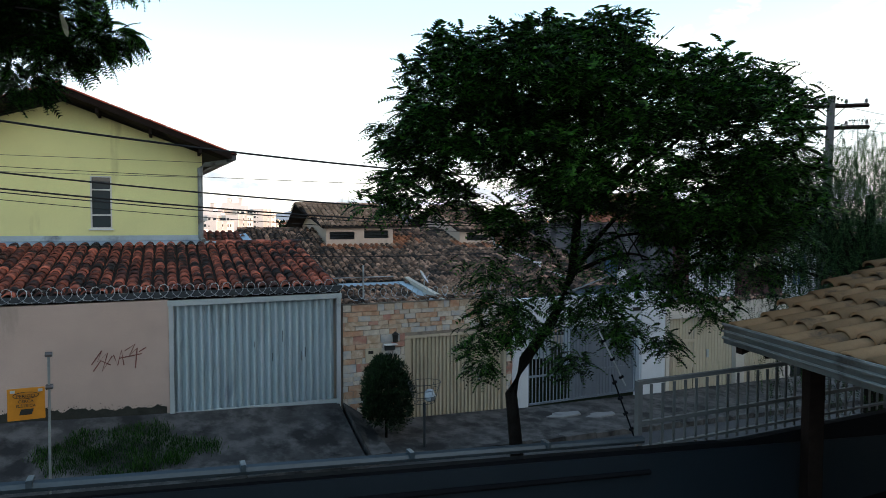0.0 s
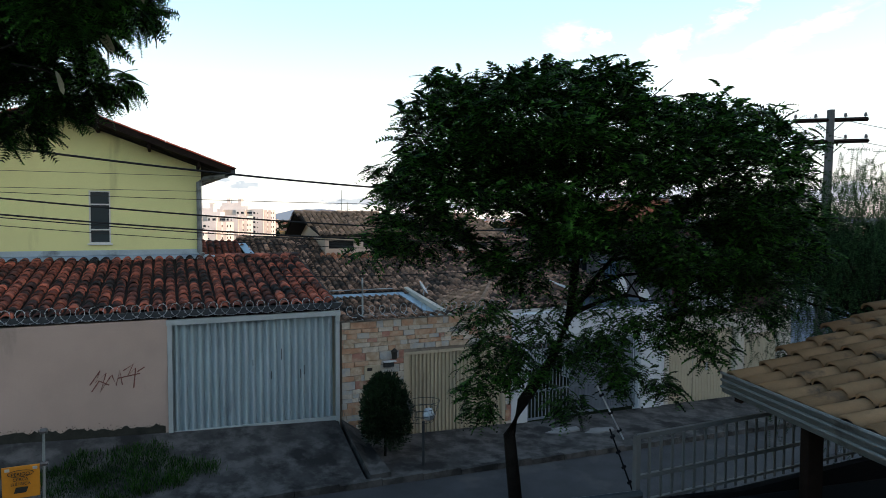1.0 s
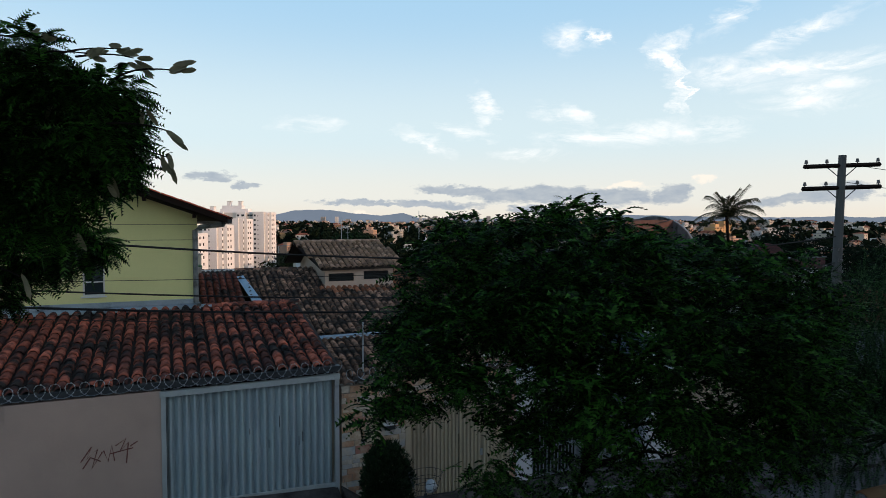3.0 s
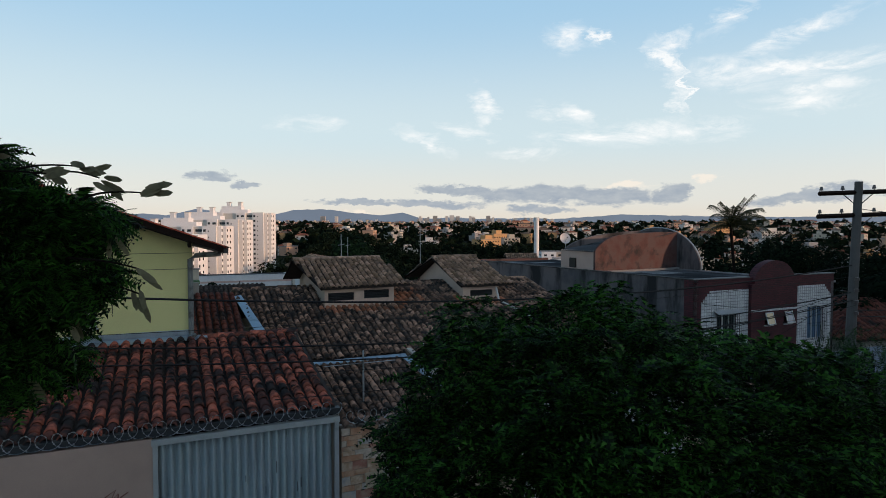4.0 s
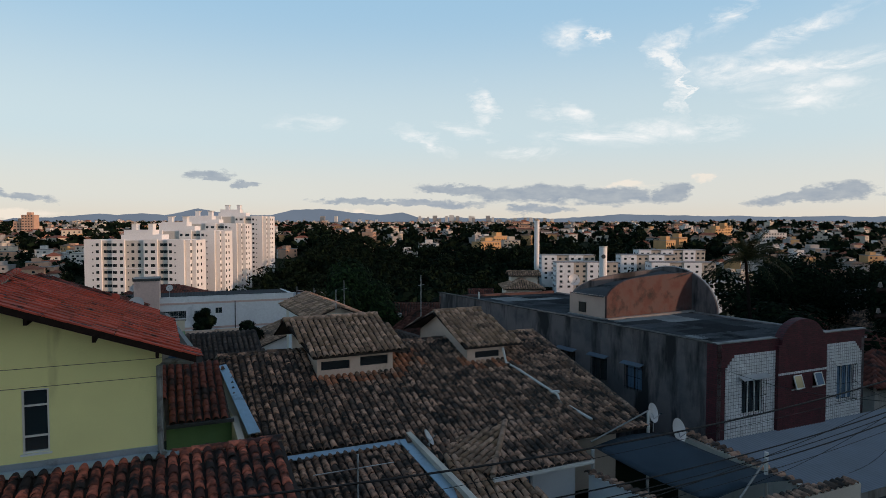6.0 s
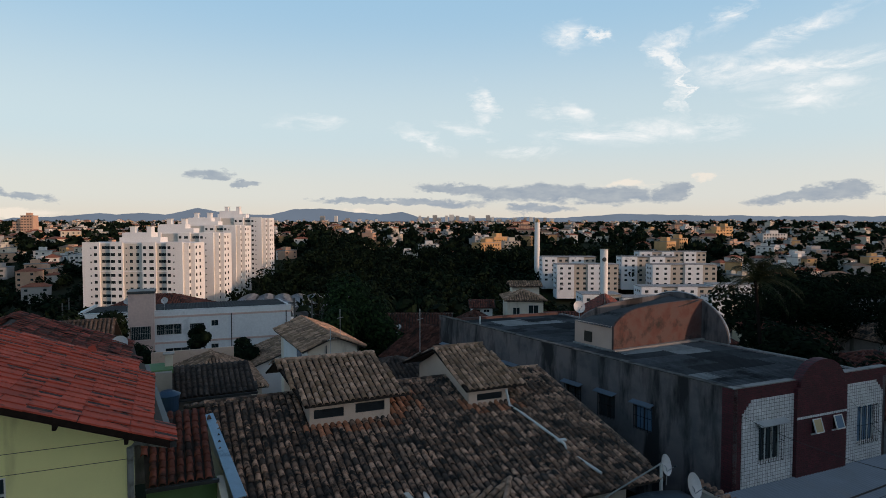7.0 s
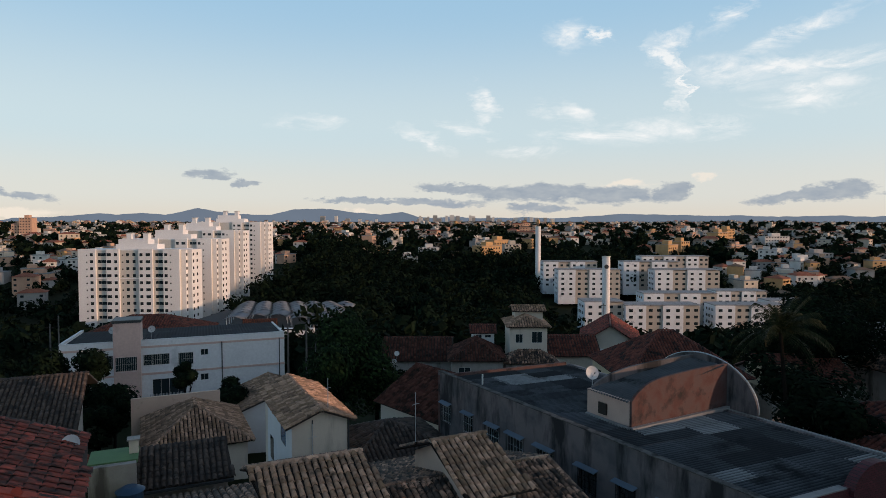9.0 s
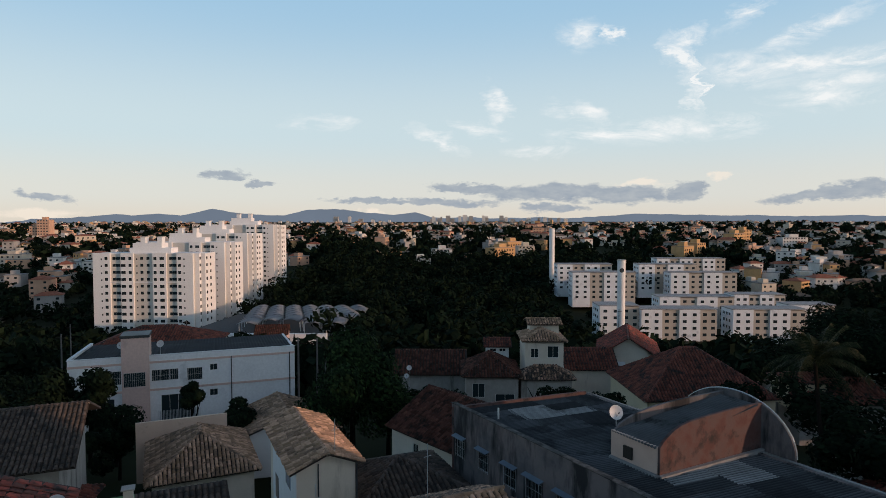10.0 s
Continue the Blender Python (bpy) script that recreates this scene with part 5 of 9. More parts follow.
part("leaf", corrugated(bmesh.new(), (16.42, 0.2, -1.5), (1, 0, 0), 1.56, (0, 0, 1), 2.38, (0, -1, 0), 0.12, 0.02, "fold"), M["gate_cream"], g4)

# ---------------------------------------------------------------- house with the big brown roof
bh = thing("brown_roofed_house", (9, 10, -1), "single-storey house under a weathered brown clay tile roof with dormers", "house")


def main_z(d):
    return 1.75 + 0.297 * (d - 7.8)


tiled(bh, [(s, d, main_z(d)) for s, d in ((8.6, 6.6), (17.1, 6.6), (16.75, 14.2), (2.75, 14.2), (3.42, 8.8), (4.2, 7.8), (7.9, 7.8))], M["tile_brown"], 0.235, 0.36, near=(9, 7), rough=1.6, singles=100, newer=((5.7, 9.6, 11.3, 12.2), (9.0, 10.6, 11.9, 13.2), (12.0, 14.6, 11.3, 12.1)))
tiled(bh, [(3.72, 4.05, 0.86), (8.37, 4.05, 0.86), (7.82, 7.75, 1.66), (3.72, 7.75, 1.66)], M["tile_brown"], 0.235, 0.36, near=(6, 4), rough=1.6, singles=80)
tiled(bh, [(16.6, 21.0, 1.7), (2.2, 21.0, 1.7), (2.75, 14.2, 3.65), (16.75, 14.2, 3.65)], M["tile_brown"], 0.26, 0.40, singles=0, rough=1.4)
ridge(bh, (2.75, 14.2, 3.68), (5.3, 14.2, 3.68), M["tile_brown"])
ridge(bh, (9.6, 14.2, 3.68), (12.0, 14.2, 3.68), M["tile_brown"])
ridge(bh, (14.6, 14.2, 3.68), (16.75, 14.2, 3.68), M["tile_sand"])
ridge(bh, (16.98, 7.4, 1.70), (16.75, 14.2, 3.68), M["tile_brown"], 0.10)
part("house_wall", prism(bmesh.new(), [(3.7, 8.0), (16.6, 8.0), (16.3, 20.6), (2.6, 20.6)], -1.2, 1.55), M["cream_wall"], bh)
part("front_room", prism(bmesh.new(), [(3.75, 4.4), (8.1, 4.4), (8.1, 7.7), (3.75, 7.7)], -1.2, [0.75, 0.75, 1.4, 1.4]), M["cream_wall"], bh)
part("flashing", slab(bmesh.new(), [(3.9, 7.66, 1.72), (7.85, 7.66, 1.72), (7.85, 7.86, 1.80), (3.9, 7.86, 1.80)], 0.02), M["flashing"], bh, "pale blue metal flashing strip")
part("flashing", slab(bmesh.new(), [(8.22, 4.0, 0.98), (8.56, 4.0, 0.98), (8.05, 7.85, 1.80), (7.72, 7.85, 1.80)], 0.03), M["flashing"], bh, "pale blue metal valley gutter")
part("flashing", slab(bmesh.new(), [(3.26, 9.0, 2.24), (3.62, 9.0, 2.28), (3.0, 13.4, 3.52), (2.72, 13.4, 3.48)], 0.03), M["flashing"], bh, "pale blue metal valley gutter")
part("gutter", box(bmesh.new(), 3.8, 8.4, 3.90, 4.03, 0.74, 0.85), M["white_pipe"], bh)
part("party_wall", prism(bmesh.new(), [(8.58, 3.6), (8.78, 3.6), (8.22, 8.0), (8.06, 8.0)], -1.0, [1.12, 1.12, 1.95, 1.95]), M["cream_wall"], bh)
bm = tube(bmesh.new(), [(13.86, 11.9, 3.5), (13.86, 11.62, 2.95), (14.05, 10.9, 2.78), (14.55, 8.9, 2.2), (14.55, 8.75, 2.02), (14.85, 7.2, 1.72)], 0.05, 8)
part("downpipe", bm, M["white_pipe"], bh, "white plastic rain pipe lying on the tiles")
part("pipe_elbow", cube(14.4, 14.75, 9.05, 9.2, 2.22, 2.3, 0.01), M["white_pipe"], bh)


def dormer(s0, s1, d0, z0, wins, ridge_s, ridge_z, eave, label_windows):
    """A clerestory gable on the main roof: front wall with louvres, gable ends, two tiled slopes."""
    zt = eave[0][2] - 0.06
    part("dormer_wall", pierced(bmesh.new(), s0, s1, d0, d0 + 0.14, z0 - 0.2, zt, wins), M["peach_wall"], bh)
    for a, b, c, d in wins:
        bm = bmesh.new()
        for k in range(5):
            zz = c + (d - c) * k / 5
            slab(bm, [(a, d0 + 0.03, zz), (b, d0 + 0.03, zz), (b, d0 + 0.11, zz + 0.04), (a, d0 + 0.11, zz + 0.04)], 0.006)
        part("louvre", bm, M["gutter_dark"], bh, "dark louvred vent")
        part("vent_back", box(bmesh.new(), a, b, d0 + 0.12, d0 + 0.135, c, d), M["black_paint"], bh)
    rd = 14.85
    for a in (s0, s1 - 0.12):
        bm = bmesh.new()
        q = [(d0 + 0.14, z0 - 0.2), (rd + 2.3, z0 - 0.2), (rd + 2.3, zt), (rd, ridge_z - 0.12), (d0 + 0.14, zt + 0.05)]
        f = [bm.verts.new((a, y, z)) for y, z in q]
        g = [bm.verts.new((a + 0.12, y, z)) for y, z in q]
        bm.faces.new(f)
        bm.faces.new(g[::-1])
        for i in range(5):
            j = (i + 1) % 5
            bm.faces.new((f[j], f[i], g[i], g[j]))
        bmesh.ops.recalc_face_normals(bm, faces=bm.faces[:])
        part("dormer_side", bm, M["peach_wall"], bh)
    (a0, _, az0), (b0, _, bz0) = eave
    tiled(bh, [eave[0], eave[1], (ridge_s[1], rd, ridge_z), (ridge_s[0], rd, ridge_z)], M["tile_sand"], 0.235, 0.36, near=(a0, d0), rough=1.3, singles=80)
    tiled(bh, [(b0, rd + 2.7, az0), (a0 - 0.5, rd + 2.7, az0), (ridge_s[0], rd, ridge_z), (ridge_s[1], rd, ridge_z)], M["tile_brown"], 0.235, 0.36, singles=0, rough=1.3)
    ridge(bh, (ridge_s[0], rd, ridge_z + 0.03), (ridge_s[1], rd, ridge_z + 0.03), M["tile_sand"])
    bm = bmesh.new()
    for p, q in (((a0 + 0.02, eave[0][1], az0 - 0.05), (ridge_s[0] + 0.02, rd, ridge_z - 0.05)), ((ridge_s[0] + 0.02, rd, ridge_z - 0.05), (a0 - 0.5, rd + 2.7, az0 - 0.05))):
        tube(bm, [p, q], 0.05, 4)
    part("verge_rafter", bm, M["wood_dark"], bh)
    part("dormer_flashing", slab(bmesh.new(), [(s0 - 0.1, d0 - 0.14, z0 - 0.04), (s1 + 0.1, d0 - 0.14, z0 - 0.04), (s1 + 0.1, d0, z0 + 0.07), (s0 - 0.1, d0, z0 + 0.07)], 0.02), M["gutter_dark"], bh)


dormer(6.07, 9.02, 12.02, 2.93, [(6.22, 7.30, 3.26, 3.58), (7.72, 8.82, 3.30, 3.64)], (5.32, 9.28), 4.80, ((5.90, 11.85, 3.80), (9.70, 11.85, 3.84)), "")
dormer(12.25, 14.0, 12.02, 2.84, [(12.62, 13.75, 3.16, 3.42)], (11.95, 14.30), 4.76, ((12.08, 11.85, 3.66), (14.75, 11.85, 3.66)), "")
tiled(bh, [(9.62, 5.0, 1.36), (13.10, 4.95, 1.36), (13.1, 7.4, 2.0), (11.4, 7.4, 2.0)], M["tile_brown"], 0.235, 0.36, singles=30, rough=1.6)
tiled(bh, [(8.3, 7.6, 1.40), (9.62, 5.0, 1.36), (11.4, 7.4, 2.0)], M["tile_sand"], 0.235, 0.36, singles=20, rough=1.6)
ridge(bh, (9.62, 5.0, 1.40), (11.4, 7.4, 2.04), M["tile_sand"], 0.10)
part("gutter", box(bmesh.new(), 9.6, 13.15, 4.84, 4.96, 1.24, 1.33), M["white_pipe"], bh)
part("porch_wall", pierced(bmesh.new(), 9.8, 12.9, 5.5, 5.7, -1.0, 1.36, [(10.5, 11.3, -0.2, 0.95)]), M["white_wall"], bh)
window(bh, 10.5, -0.2, 0.8, 1.15, 5.5, bars=3, rows=(0.3, 0.65), glass="glass_blue")
tiled(bh, [(7.9, 2.7, 0.55), (11.3, 2.4, 0.55), (10.6, 4.9, 1.15), (9.0, 6.6, 1.55), (8.75, 6.6, 1.55)], M["tile_sand"], 0.235, 0.34, singles=90, rough=3.0)
part("yard_wall", prism(bmesh.new(), [(13.2, 5.0), (13.05, 5.0), (13.95, 0.25), (14.1, 0.25)][::-1], -1.2, 0.85), M["white_wall"], bh)
for k in range(18):
    q = k / 17
    piece("coping_tile", me, bh, Matrix.Translation((13.1 + 0.9 * q, 5.0 - 4.6 * q, 0.87)) @ Matrix.Rotation(radians(-80), 4, "Z") @ Matrix.Translation((0, -0.17, 0)))
for k in range(20):
    q = k / 19
    piece("coping_tile", me, bh, Matrix.Translation((18.6, 6.6 - 5.4 * q, 0.95 - 0.25 * q)) @ Matrix.Rotation(radians(80), 4, "Z") @ Matrix.Translation((0, -0.17, 0)))
part("boundary_wall", box(bmesh.new(), 18.5, 18.68, 0.3, 6.7, -1.6, 0.78), M["cream_wall"], bh)
satellite_dish((8.5, 7.1, 2.02), (0.75, -0.4, 0.55), 0.27, "grey oval satellite dish on a parapet", 0.3)
satellite_dish((17.23, 6.7, 1.80), (0.45, -1, 0.35), 0.36, "white satellite dish on a pole by the eaves", 0.7)
satellite_dish((17.5, 5.7, 1.42), (0.35, -1, 0.40), 0.42, "large white satellite dish by the boundary wall", 0.6)
an = thing("aerial_mast", (5.59, 5.05, 1.15), "galvanised mast of an old television aerial", "antenna")
part("mast", tube(bmesh.new(), [(5.59, 5.05, 1.1), (5.59, 5.05, 2.62)], 0.028, 6), M["galvanised"], an)
part("boom", tube(bmesh.new(), [(4.4, 5.05, 2.25), (6.6, 5.05, 2.25)], 0.015, 5), M["galvanised"], an)
for s, d, z0, z1 in ((7.6, 15.2, 4.7, 5.9), (11.9, 16.2, 4.3, 6.3), (9.9, 22.5, 3.7, 5.6)):
    m_ = thing("aerial_mast", (s, d, z0), "thin steel aerial mast above the roof tiles", "antenna")
    part("mast", tube(bmesh.new(), [(s, d, z0 - 0.1), (s, d, z1)], 0.018, 5), M["galvanised"], m_)
    part("boom", tube(bmesh.new(), [(s - 0.14, d, z1 - 0.5), (s + 0.16, d, z1 - 0.45)], 0.012, 4), M["galvanised"], m_)

# side passage with a little red roof
sp_ = thing("side_annexe", (2.0, 12, 0), "green rendered annexe under a small red tiled roof", "annexe")
tiled(sp_, [(0.95, 10.2, 2.48), (2.85, 10.2, 2.48), (2.72, 13.9, 3.58), (0.75, 13.9, 3.58)], M["tile_maroon"], 0.255, 0.38, singles=120)
part("wall", cube(0.95, 2.9, 10.45, 10.6, 0, 2.38), M["green_wall"], sp_)
part("gutter", box(bmesh.new(), 0.95, 2.95, 10.06, 10.19, 2.36, 2.46), M["gutter_dark"], sp_)
part("parapet", prism(bmesh.new(), [(2.95, 8.9), (3.15, 8.9), (3.1, 10.5), (2.9, 10.5)], 0, [2.1, 2.1, 2.4, 2.4]), M["cream_wall"], sp_)

# dark shade cloth over a yard, sheet-metal garage roof
aw = thing("shade_sail", (15.4, 3.7, 1.0), "dark blue-grey shade cloth stretched over a yard", "awning")
bm = bmesh.new()
rows_ = []
for i in range(11):
    u = i / 10
    a = Vector((13.9, 5.9, 1.30)).lerp(Vector((14.5, 1.6, 1.12)), u)
    b = Vector((16.6, 5.5, 1.52)).lerp(Vector((17.6, 1.4, 1.25)), u)
    rows_.append([bm.verts.new(a.lerp(b, k / 10) + Vector((0, 0, 0.16 * math.sin(math.pi * k / 10) - 0.10 * math.sin(math.pi * u)))) for k in range(11)])
for i in range(10):
    for k in range(10):
        bm.faces.new((rows_[i][k], rows_[i + 1][k], rows_[i + 1][k + 1], rows_[i][k + 1]))
bmesh.ops.solidify(bm, geom=bm.faces[:], thickness=0.012)
part("cloth", bm, M["tarp"], aw, smooth=True)
for a, b in (((14.2, 6.4, 1.25), (16.9, 6.6, 1.95)), ((14.9, 1.0, 1.35), (17.2, 2.0, 1.75))):
    part("beam", tube(bmesh.new(), [a, b], 0.035, 4), M["gutter_grey"], aw)
for s, d in ((16.9, 6.6), (17.2, 2.0), (13.9, 5.9), (14.5, 1.6)):
    part("post", tube(bmesh.new(), [(s, d, -1.3), (s, d, 1.95 if s > 16 else 1.2)], 0.06, 6), M["white_pipe"], aw)
mr_ = thing("garage_shed", (25, 4.5, -1.2), "sheet-metal roofed garage before the grey building", "garage")
part("sheet_roof", corrugated(bmesh.new(), (18.75, 2.0, -0.12), (1, 0, 0), 14.5, (0, 4.85, 0.30), 4.87, (0, -0.06, 1), 0.18, 0.03, "wave"), M["metal_roof"], mr_, "pale blue-grey corrugated metal sheets", smooth=True)
part("front_wall", pierced(bmesh.new(), 18.75, 33, 2.25, 2.4, -1.9, -0.2, [(20.6, 25.5, -1.9, -0.6), (26.5, 31, -1.9, -0.6)]), M["grey_plaster"], mr_)
part("shutter", box(bmesh.new(), 20.6, 25.5, 2.34, 2.38, -1.9, -0.6), M["gutter_dark"], mr_)
part("shutter", box(bmesh.new(), 26.5, 31, 2.34, 2.38, -1.9, -0.6), M["gutter_dark"], mr_)

# ---------------------------------------------------------------- grey two-storey building with an arched tile front
gb = thing("grey_building", (24, 16, -1.2), "mouldy grey two-storey building with a burgundy and white tiled front", "building")
side_wins = [(10.55, 1.25, 0.95), (12.6, 1.25, 1.0), (14.7, 1.2, 1.1), (17.4, 1.2, 1.2), (19.6, 1.15, 1.2), (21.6, 1.1, 1.0), (24.0, 1.1, 0.9), (26.3, 1.1, 0.9)]
SK = (17.9 - 20.6) / 20.8


def on_side(d, off=0.0):
    return 20.6 + SK * (d - 6.9) + off


def skewed(bm):
    for v in bm.verts:
        v.co.x += SK * (v.co.y - 6.9)
    return bm


holes = [(d, d + w, z, z + 1.12) for d, z, w in side_wins]
part("side_wall", skewed(pierced(bmesh.new(), 6.9, 27.7, 20.6, 20.82, -1.6, 4.0, holes, "y")), M["grey_mould"], gb, "grey render streaked with black mould")
for d, z, w in side_wins:
    bm = bmesh.new()
    for a, b, c, e in ((d, d + 0.05, z, z + 1.12), (d + w - 0.05, d + w, z, z + 1.12), (d + 0.05, d + w - 0.05, z, z + 0.05), (d + 0.05, d + w - 0.05, z + 1.07, z + 1.12), (d + w / 2 - 0.02, d + w / 2 + 0.02, z + 0.05, z + 1.07)):
        box(bm, 20.65, 20.70, a, b, c, e)
    fr_ = part("window_frame", skewed(bm), M["gutter_dark"], gb)
    part("pane", skewed(box(bmesh.new(), 20.71, 20.72, d, d + w, z, z + 1.12)), M["glass_blue" if d < 11 else "glass_dark"], fr_)
    part("window_hood", skewed(slab(bmesh.new(), [(20.60, d - 0.1, z + 1.26), (20.60, d + w + 0.1, z + 1.26), (20.34, d + w + 0.1, z + 1.16), (20.34, d - 0.1, z + 1.16)], 0.03)), M["metal_roof"], gb)
    bm = bmesh.new()
    for k in range(6):
        y = d + w * k / 5
        tube(bm, [(20.56, y, z), (20.56, y, z + 1.12)], 0.01, 4)
    for zz in (z + 0.1, z + 0.6, z + 1.0):
        tube(bm, [(20.56, d, zz), (20.56, d + w, zz)], 0.01, 4)
    part("window_grille", skewed(bm), M["galvanised" if d > 16 else "steel_black"], gb)
part("back_wall", prism(bmesh.new(), [(17.9, 27.5), (26.9, 27.3), (26.9, 27.5), (17.9, 27.7)], -3, 3.78), M["red_brick_wall"], gb)
part("right_wall", prism(bmesh.new(), [(29.4, 6.9), (29.6, 6.9), (27.1, 27.4), (26.9, 27.4)], -3, 3.62), M["grey_mould"], gb)
part("parapet_cap", skewed(box(bmesh.new(), 20.55, 20.86, 6.9, 27.7, 4.002, 4.04)), M["concrete"], gb)
part("front_wall", pierced(bmesh.new(), 20.6, 29.6, 6.9, 7.12, -1.6, 4.0, [(21.95, 23.10, 1.05, 2.50), (27.75, 28.85, 0.95, 2.50), (24.72, 25.22, 1.84, 2.40), (25.98, 26.46, 1.84, 2.40)]), M["burgundy"], gb, "burgundy tiled front")
part("parapet_cap", box(bmesh.new(), 20.55, 23.86, 6.85, 7.15, 4.002, 4.045), M["concrete_pale"], gb)
part("parapet_cap", box(bmesh.new(), 26.84, 29.62, 6.85, 7.15, 4.002, 4.045), M["concrete_pale"], gb)
part("corner_return", skewed(box(bmesh.new(), 20.585, 20.6, 6.9, 7.35, -1.6, 4.0)), M["burgundy"], gb)
# white tile fields with stepped upper corners, in front of the burgundy
for a, b, hole, lft in ((21.04, 23.85, (21.95, 23.10, 1.05, 2.50), True), (26.85, 29.4, (27.75, 28.85, 0.95, 2.50), False)):
    bm = bmesh.new()
    x0, x1 = (a + 0.45, b) if lft else (a, b - 0.45)
    pierced(bm, x0, x1, 6.885, 6.9, -0.4, 3.50, [hole] if x0 <= hole[0] else [])
    for k in range(4):
        w = 0.1125
        c0, c1 = (a + k * w, a + (k + 1) * w) if lft else (b - (k + 1) * w, b - k * w)
        box(bm, c0, c1, 6.885, 6.9, -0.4, 3.03 + 0.12 * k)
    part("white_tiling", bm, M["white_tile"], gb, "small white square tiles with dark joints")
# central burgundy pier with its arched head
bm = bmesh.new()
part("pier", pierced(bmesh.new(), 23.86, 26.84, 6.74, 6.898, -1.6, 3.688, [(24.72, 25.22, 1.84, 2.40), (25.98, 26.46, 1.84, 2.40)]), M["burgundy"], gb)
arc = [(23.86, 3.69)] + [(25.35 - 1.32 * math.cos(math.pi * k / 16), 3.72 + 1.02 * math.sin(math.pi * k / 16)) for k in range(17)] + [(26.84, 3.69)]
f = [bm.verts.new((x, 6.74, z)) for x, z in arc]
g = [bm.verts.new((x, 7.12, z)) for x, z in arc]
bm.faces.new(f)
bm.faces.new(g[::-1])
for i in range(len(arc)):
    j = (i + 1) % len(arc)
    bm.faces.new((f[j], f[i], g[i], g[j]))
part("arched_head", bm, M["burgundy"], gb)
part("white_band", box(bmesh.new(), 23.85, 26.85, 6.73, 6.74, 2.47, 2.56), M["white_tile"], gb)
for a, gl in ((24.72, "glass_lit"), (25.98, "glass_blue")):
    bm = bmesh.new()
    for p in ((0, 0.04, 0, 0.56), (0.46, 0.5, 0, 0.56), (0.04, 0.46, 0, 0.04), (0.04, 0.46, 0.52, 0.56)):
        box(bm, a + p[0], a + p[1], -0.02, 0.02, p[2] - 0.56, p[3] - 0.56)
    tilt = Matrix.Translation((0, 6.72, 2.40)) @ Matrix.Rotation(radians(-18), 4, "X")
    bm.transform(tilt)
    fr_ = part("awning_window", bm, M["white_pipe"], gb, "small white top-hung window, tilted open")
    bm = box(bmesh.new(), a + 0.04, a + 0.46, -0.005, 0.005, -0.52, -0.04)
    bm.transform(tilt)
    part("pane", bm, M[gl], fr_)
    part("sill", box(bmesh.new(), a - 0.05, a + 0.55, 6.70, 6.74, 1.78, 1.83), M["white_pipe"], gb)
for a, w, z, h, gl in ((21.95, 1.15, 1.05, 1.45, "glass_dark"), (27.75, 1.10, 0.95, 1.55, "glass_blue")):
    window(gb, a, z, w, h, 6.9, bars=3, glass=gl)
    grille(gb, a - 0.06, z, w + 0.12, h, 6.88, 9, out=0.14)
part("window_hood", slab(bmesh.new(), [(21.75, 6.60, 2.52), (23.35, 6.60, 2.52), (23.35, 6.885, 2.64), (21.75, 6.885, 2.64)], 0.03), M["galvanised"], gb)
# corrugated sheet roof, sheet by sheet
sheet = bpy.data.meshes.new("roof_sheet")
bms = corrugated(bmesh.new(), (0, 0, 0), (0, 1, 0), 1.14, (1, 0, 0), 2.42, (0, 0, 1), 0.177, 0.075, "wave", 0.007)
bms.to_mesh(sheet)
bms.free()
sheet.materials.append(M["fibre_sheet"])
sheet.shade_smooth()
pale = sheet.copy()
pale.materials.clear()
pale.materials.append(M["fibre_sheet_pale"])
rnd = random.Random(31)
pale_spots = {(2, 6), (2, 7), (1, 7), (3, 1), (1, 16), (2, 16), (1, 17), (0, 2)}
for j in range(19):
    d = 7.2 + j * 1.06
    for i in range(4):
        s = on_side(d) + 0.3 + i * 2.22
        if s + 2.3 > 29.5 + SK * (d - 6.9) + 0.5:
            continue
        z = 3.58 + 0.012 * (i % 2) + 0.008 * (j % 2) - 0.02 * i
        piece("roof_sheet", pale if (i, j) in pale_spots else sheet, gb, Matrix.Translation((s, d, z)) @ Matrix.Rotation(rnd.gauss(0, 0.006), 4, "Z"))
part("roof_deck", prism(bmesh.new(), [(20.8, 7.1), (29.4, 7.1), (26.9, 27.3), (18.1, 27.5)], 3.3, 3.54), M["concrete"], gb)
part("eave_gutter", prism(bmesh.new(), [(29.6, 6.9), (29.76, 6.9), (27.26, 27.4), (27.1, 27.4)], 3.56, 3.66), M["concrete_pale"], gb)
# vaulted water-tank house on the roof
def shaped_wall(p, q, prof, thick, z0=3.45):
    """A wall from plan point p to q with a curved head; prof: (share of the way, height)."""
    p, q = Vector((*p, 0)), Vector((*q, 0))
    n_ = (q - p).cross(Vector((0, 0, 1))).normalized() * -thick
    line = [(0.0, z0)] + list(prof) + [(1.0, z0)]
    bm = bmesh.new()
    f = [bm.verts.new(p.lerp(q, a) + Vector((0, 0, z))) for a, z in line]
    g = [bm.verts.new(p.lerp(q, a) + Vector((0, 0, z)) + n_) for a, z in line]
    bm.faces.new(f)
    bm.faces.new(g[::-1])
    for i in range(len(f)):
        j = (i + 1) % len(f)
        bm.faces.new((f[j], f[i], g[i], g[j]))
    bmesh.ops.recalc_face_normals(bm, faces=bm.faces[:])
    return bm


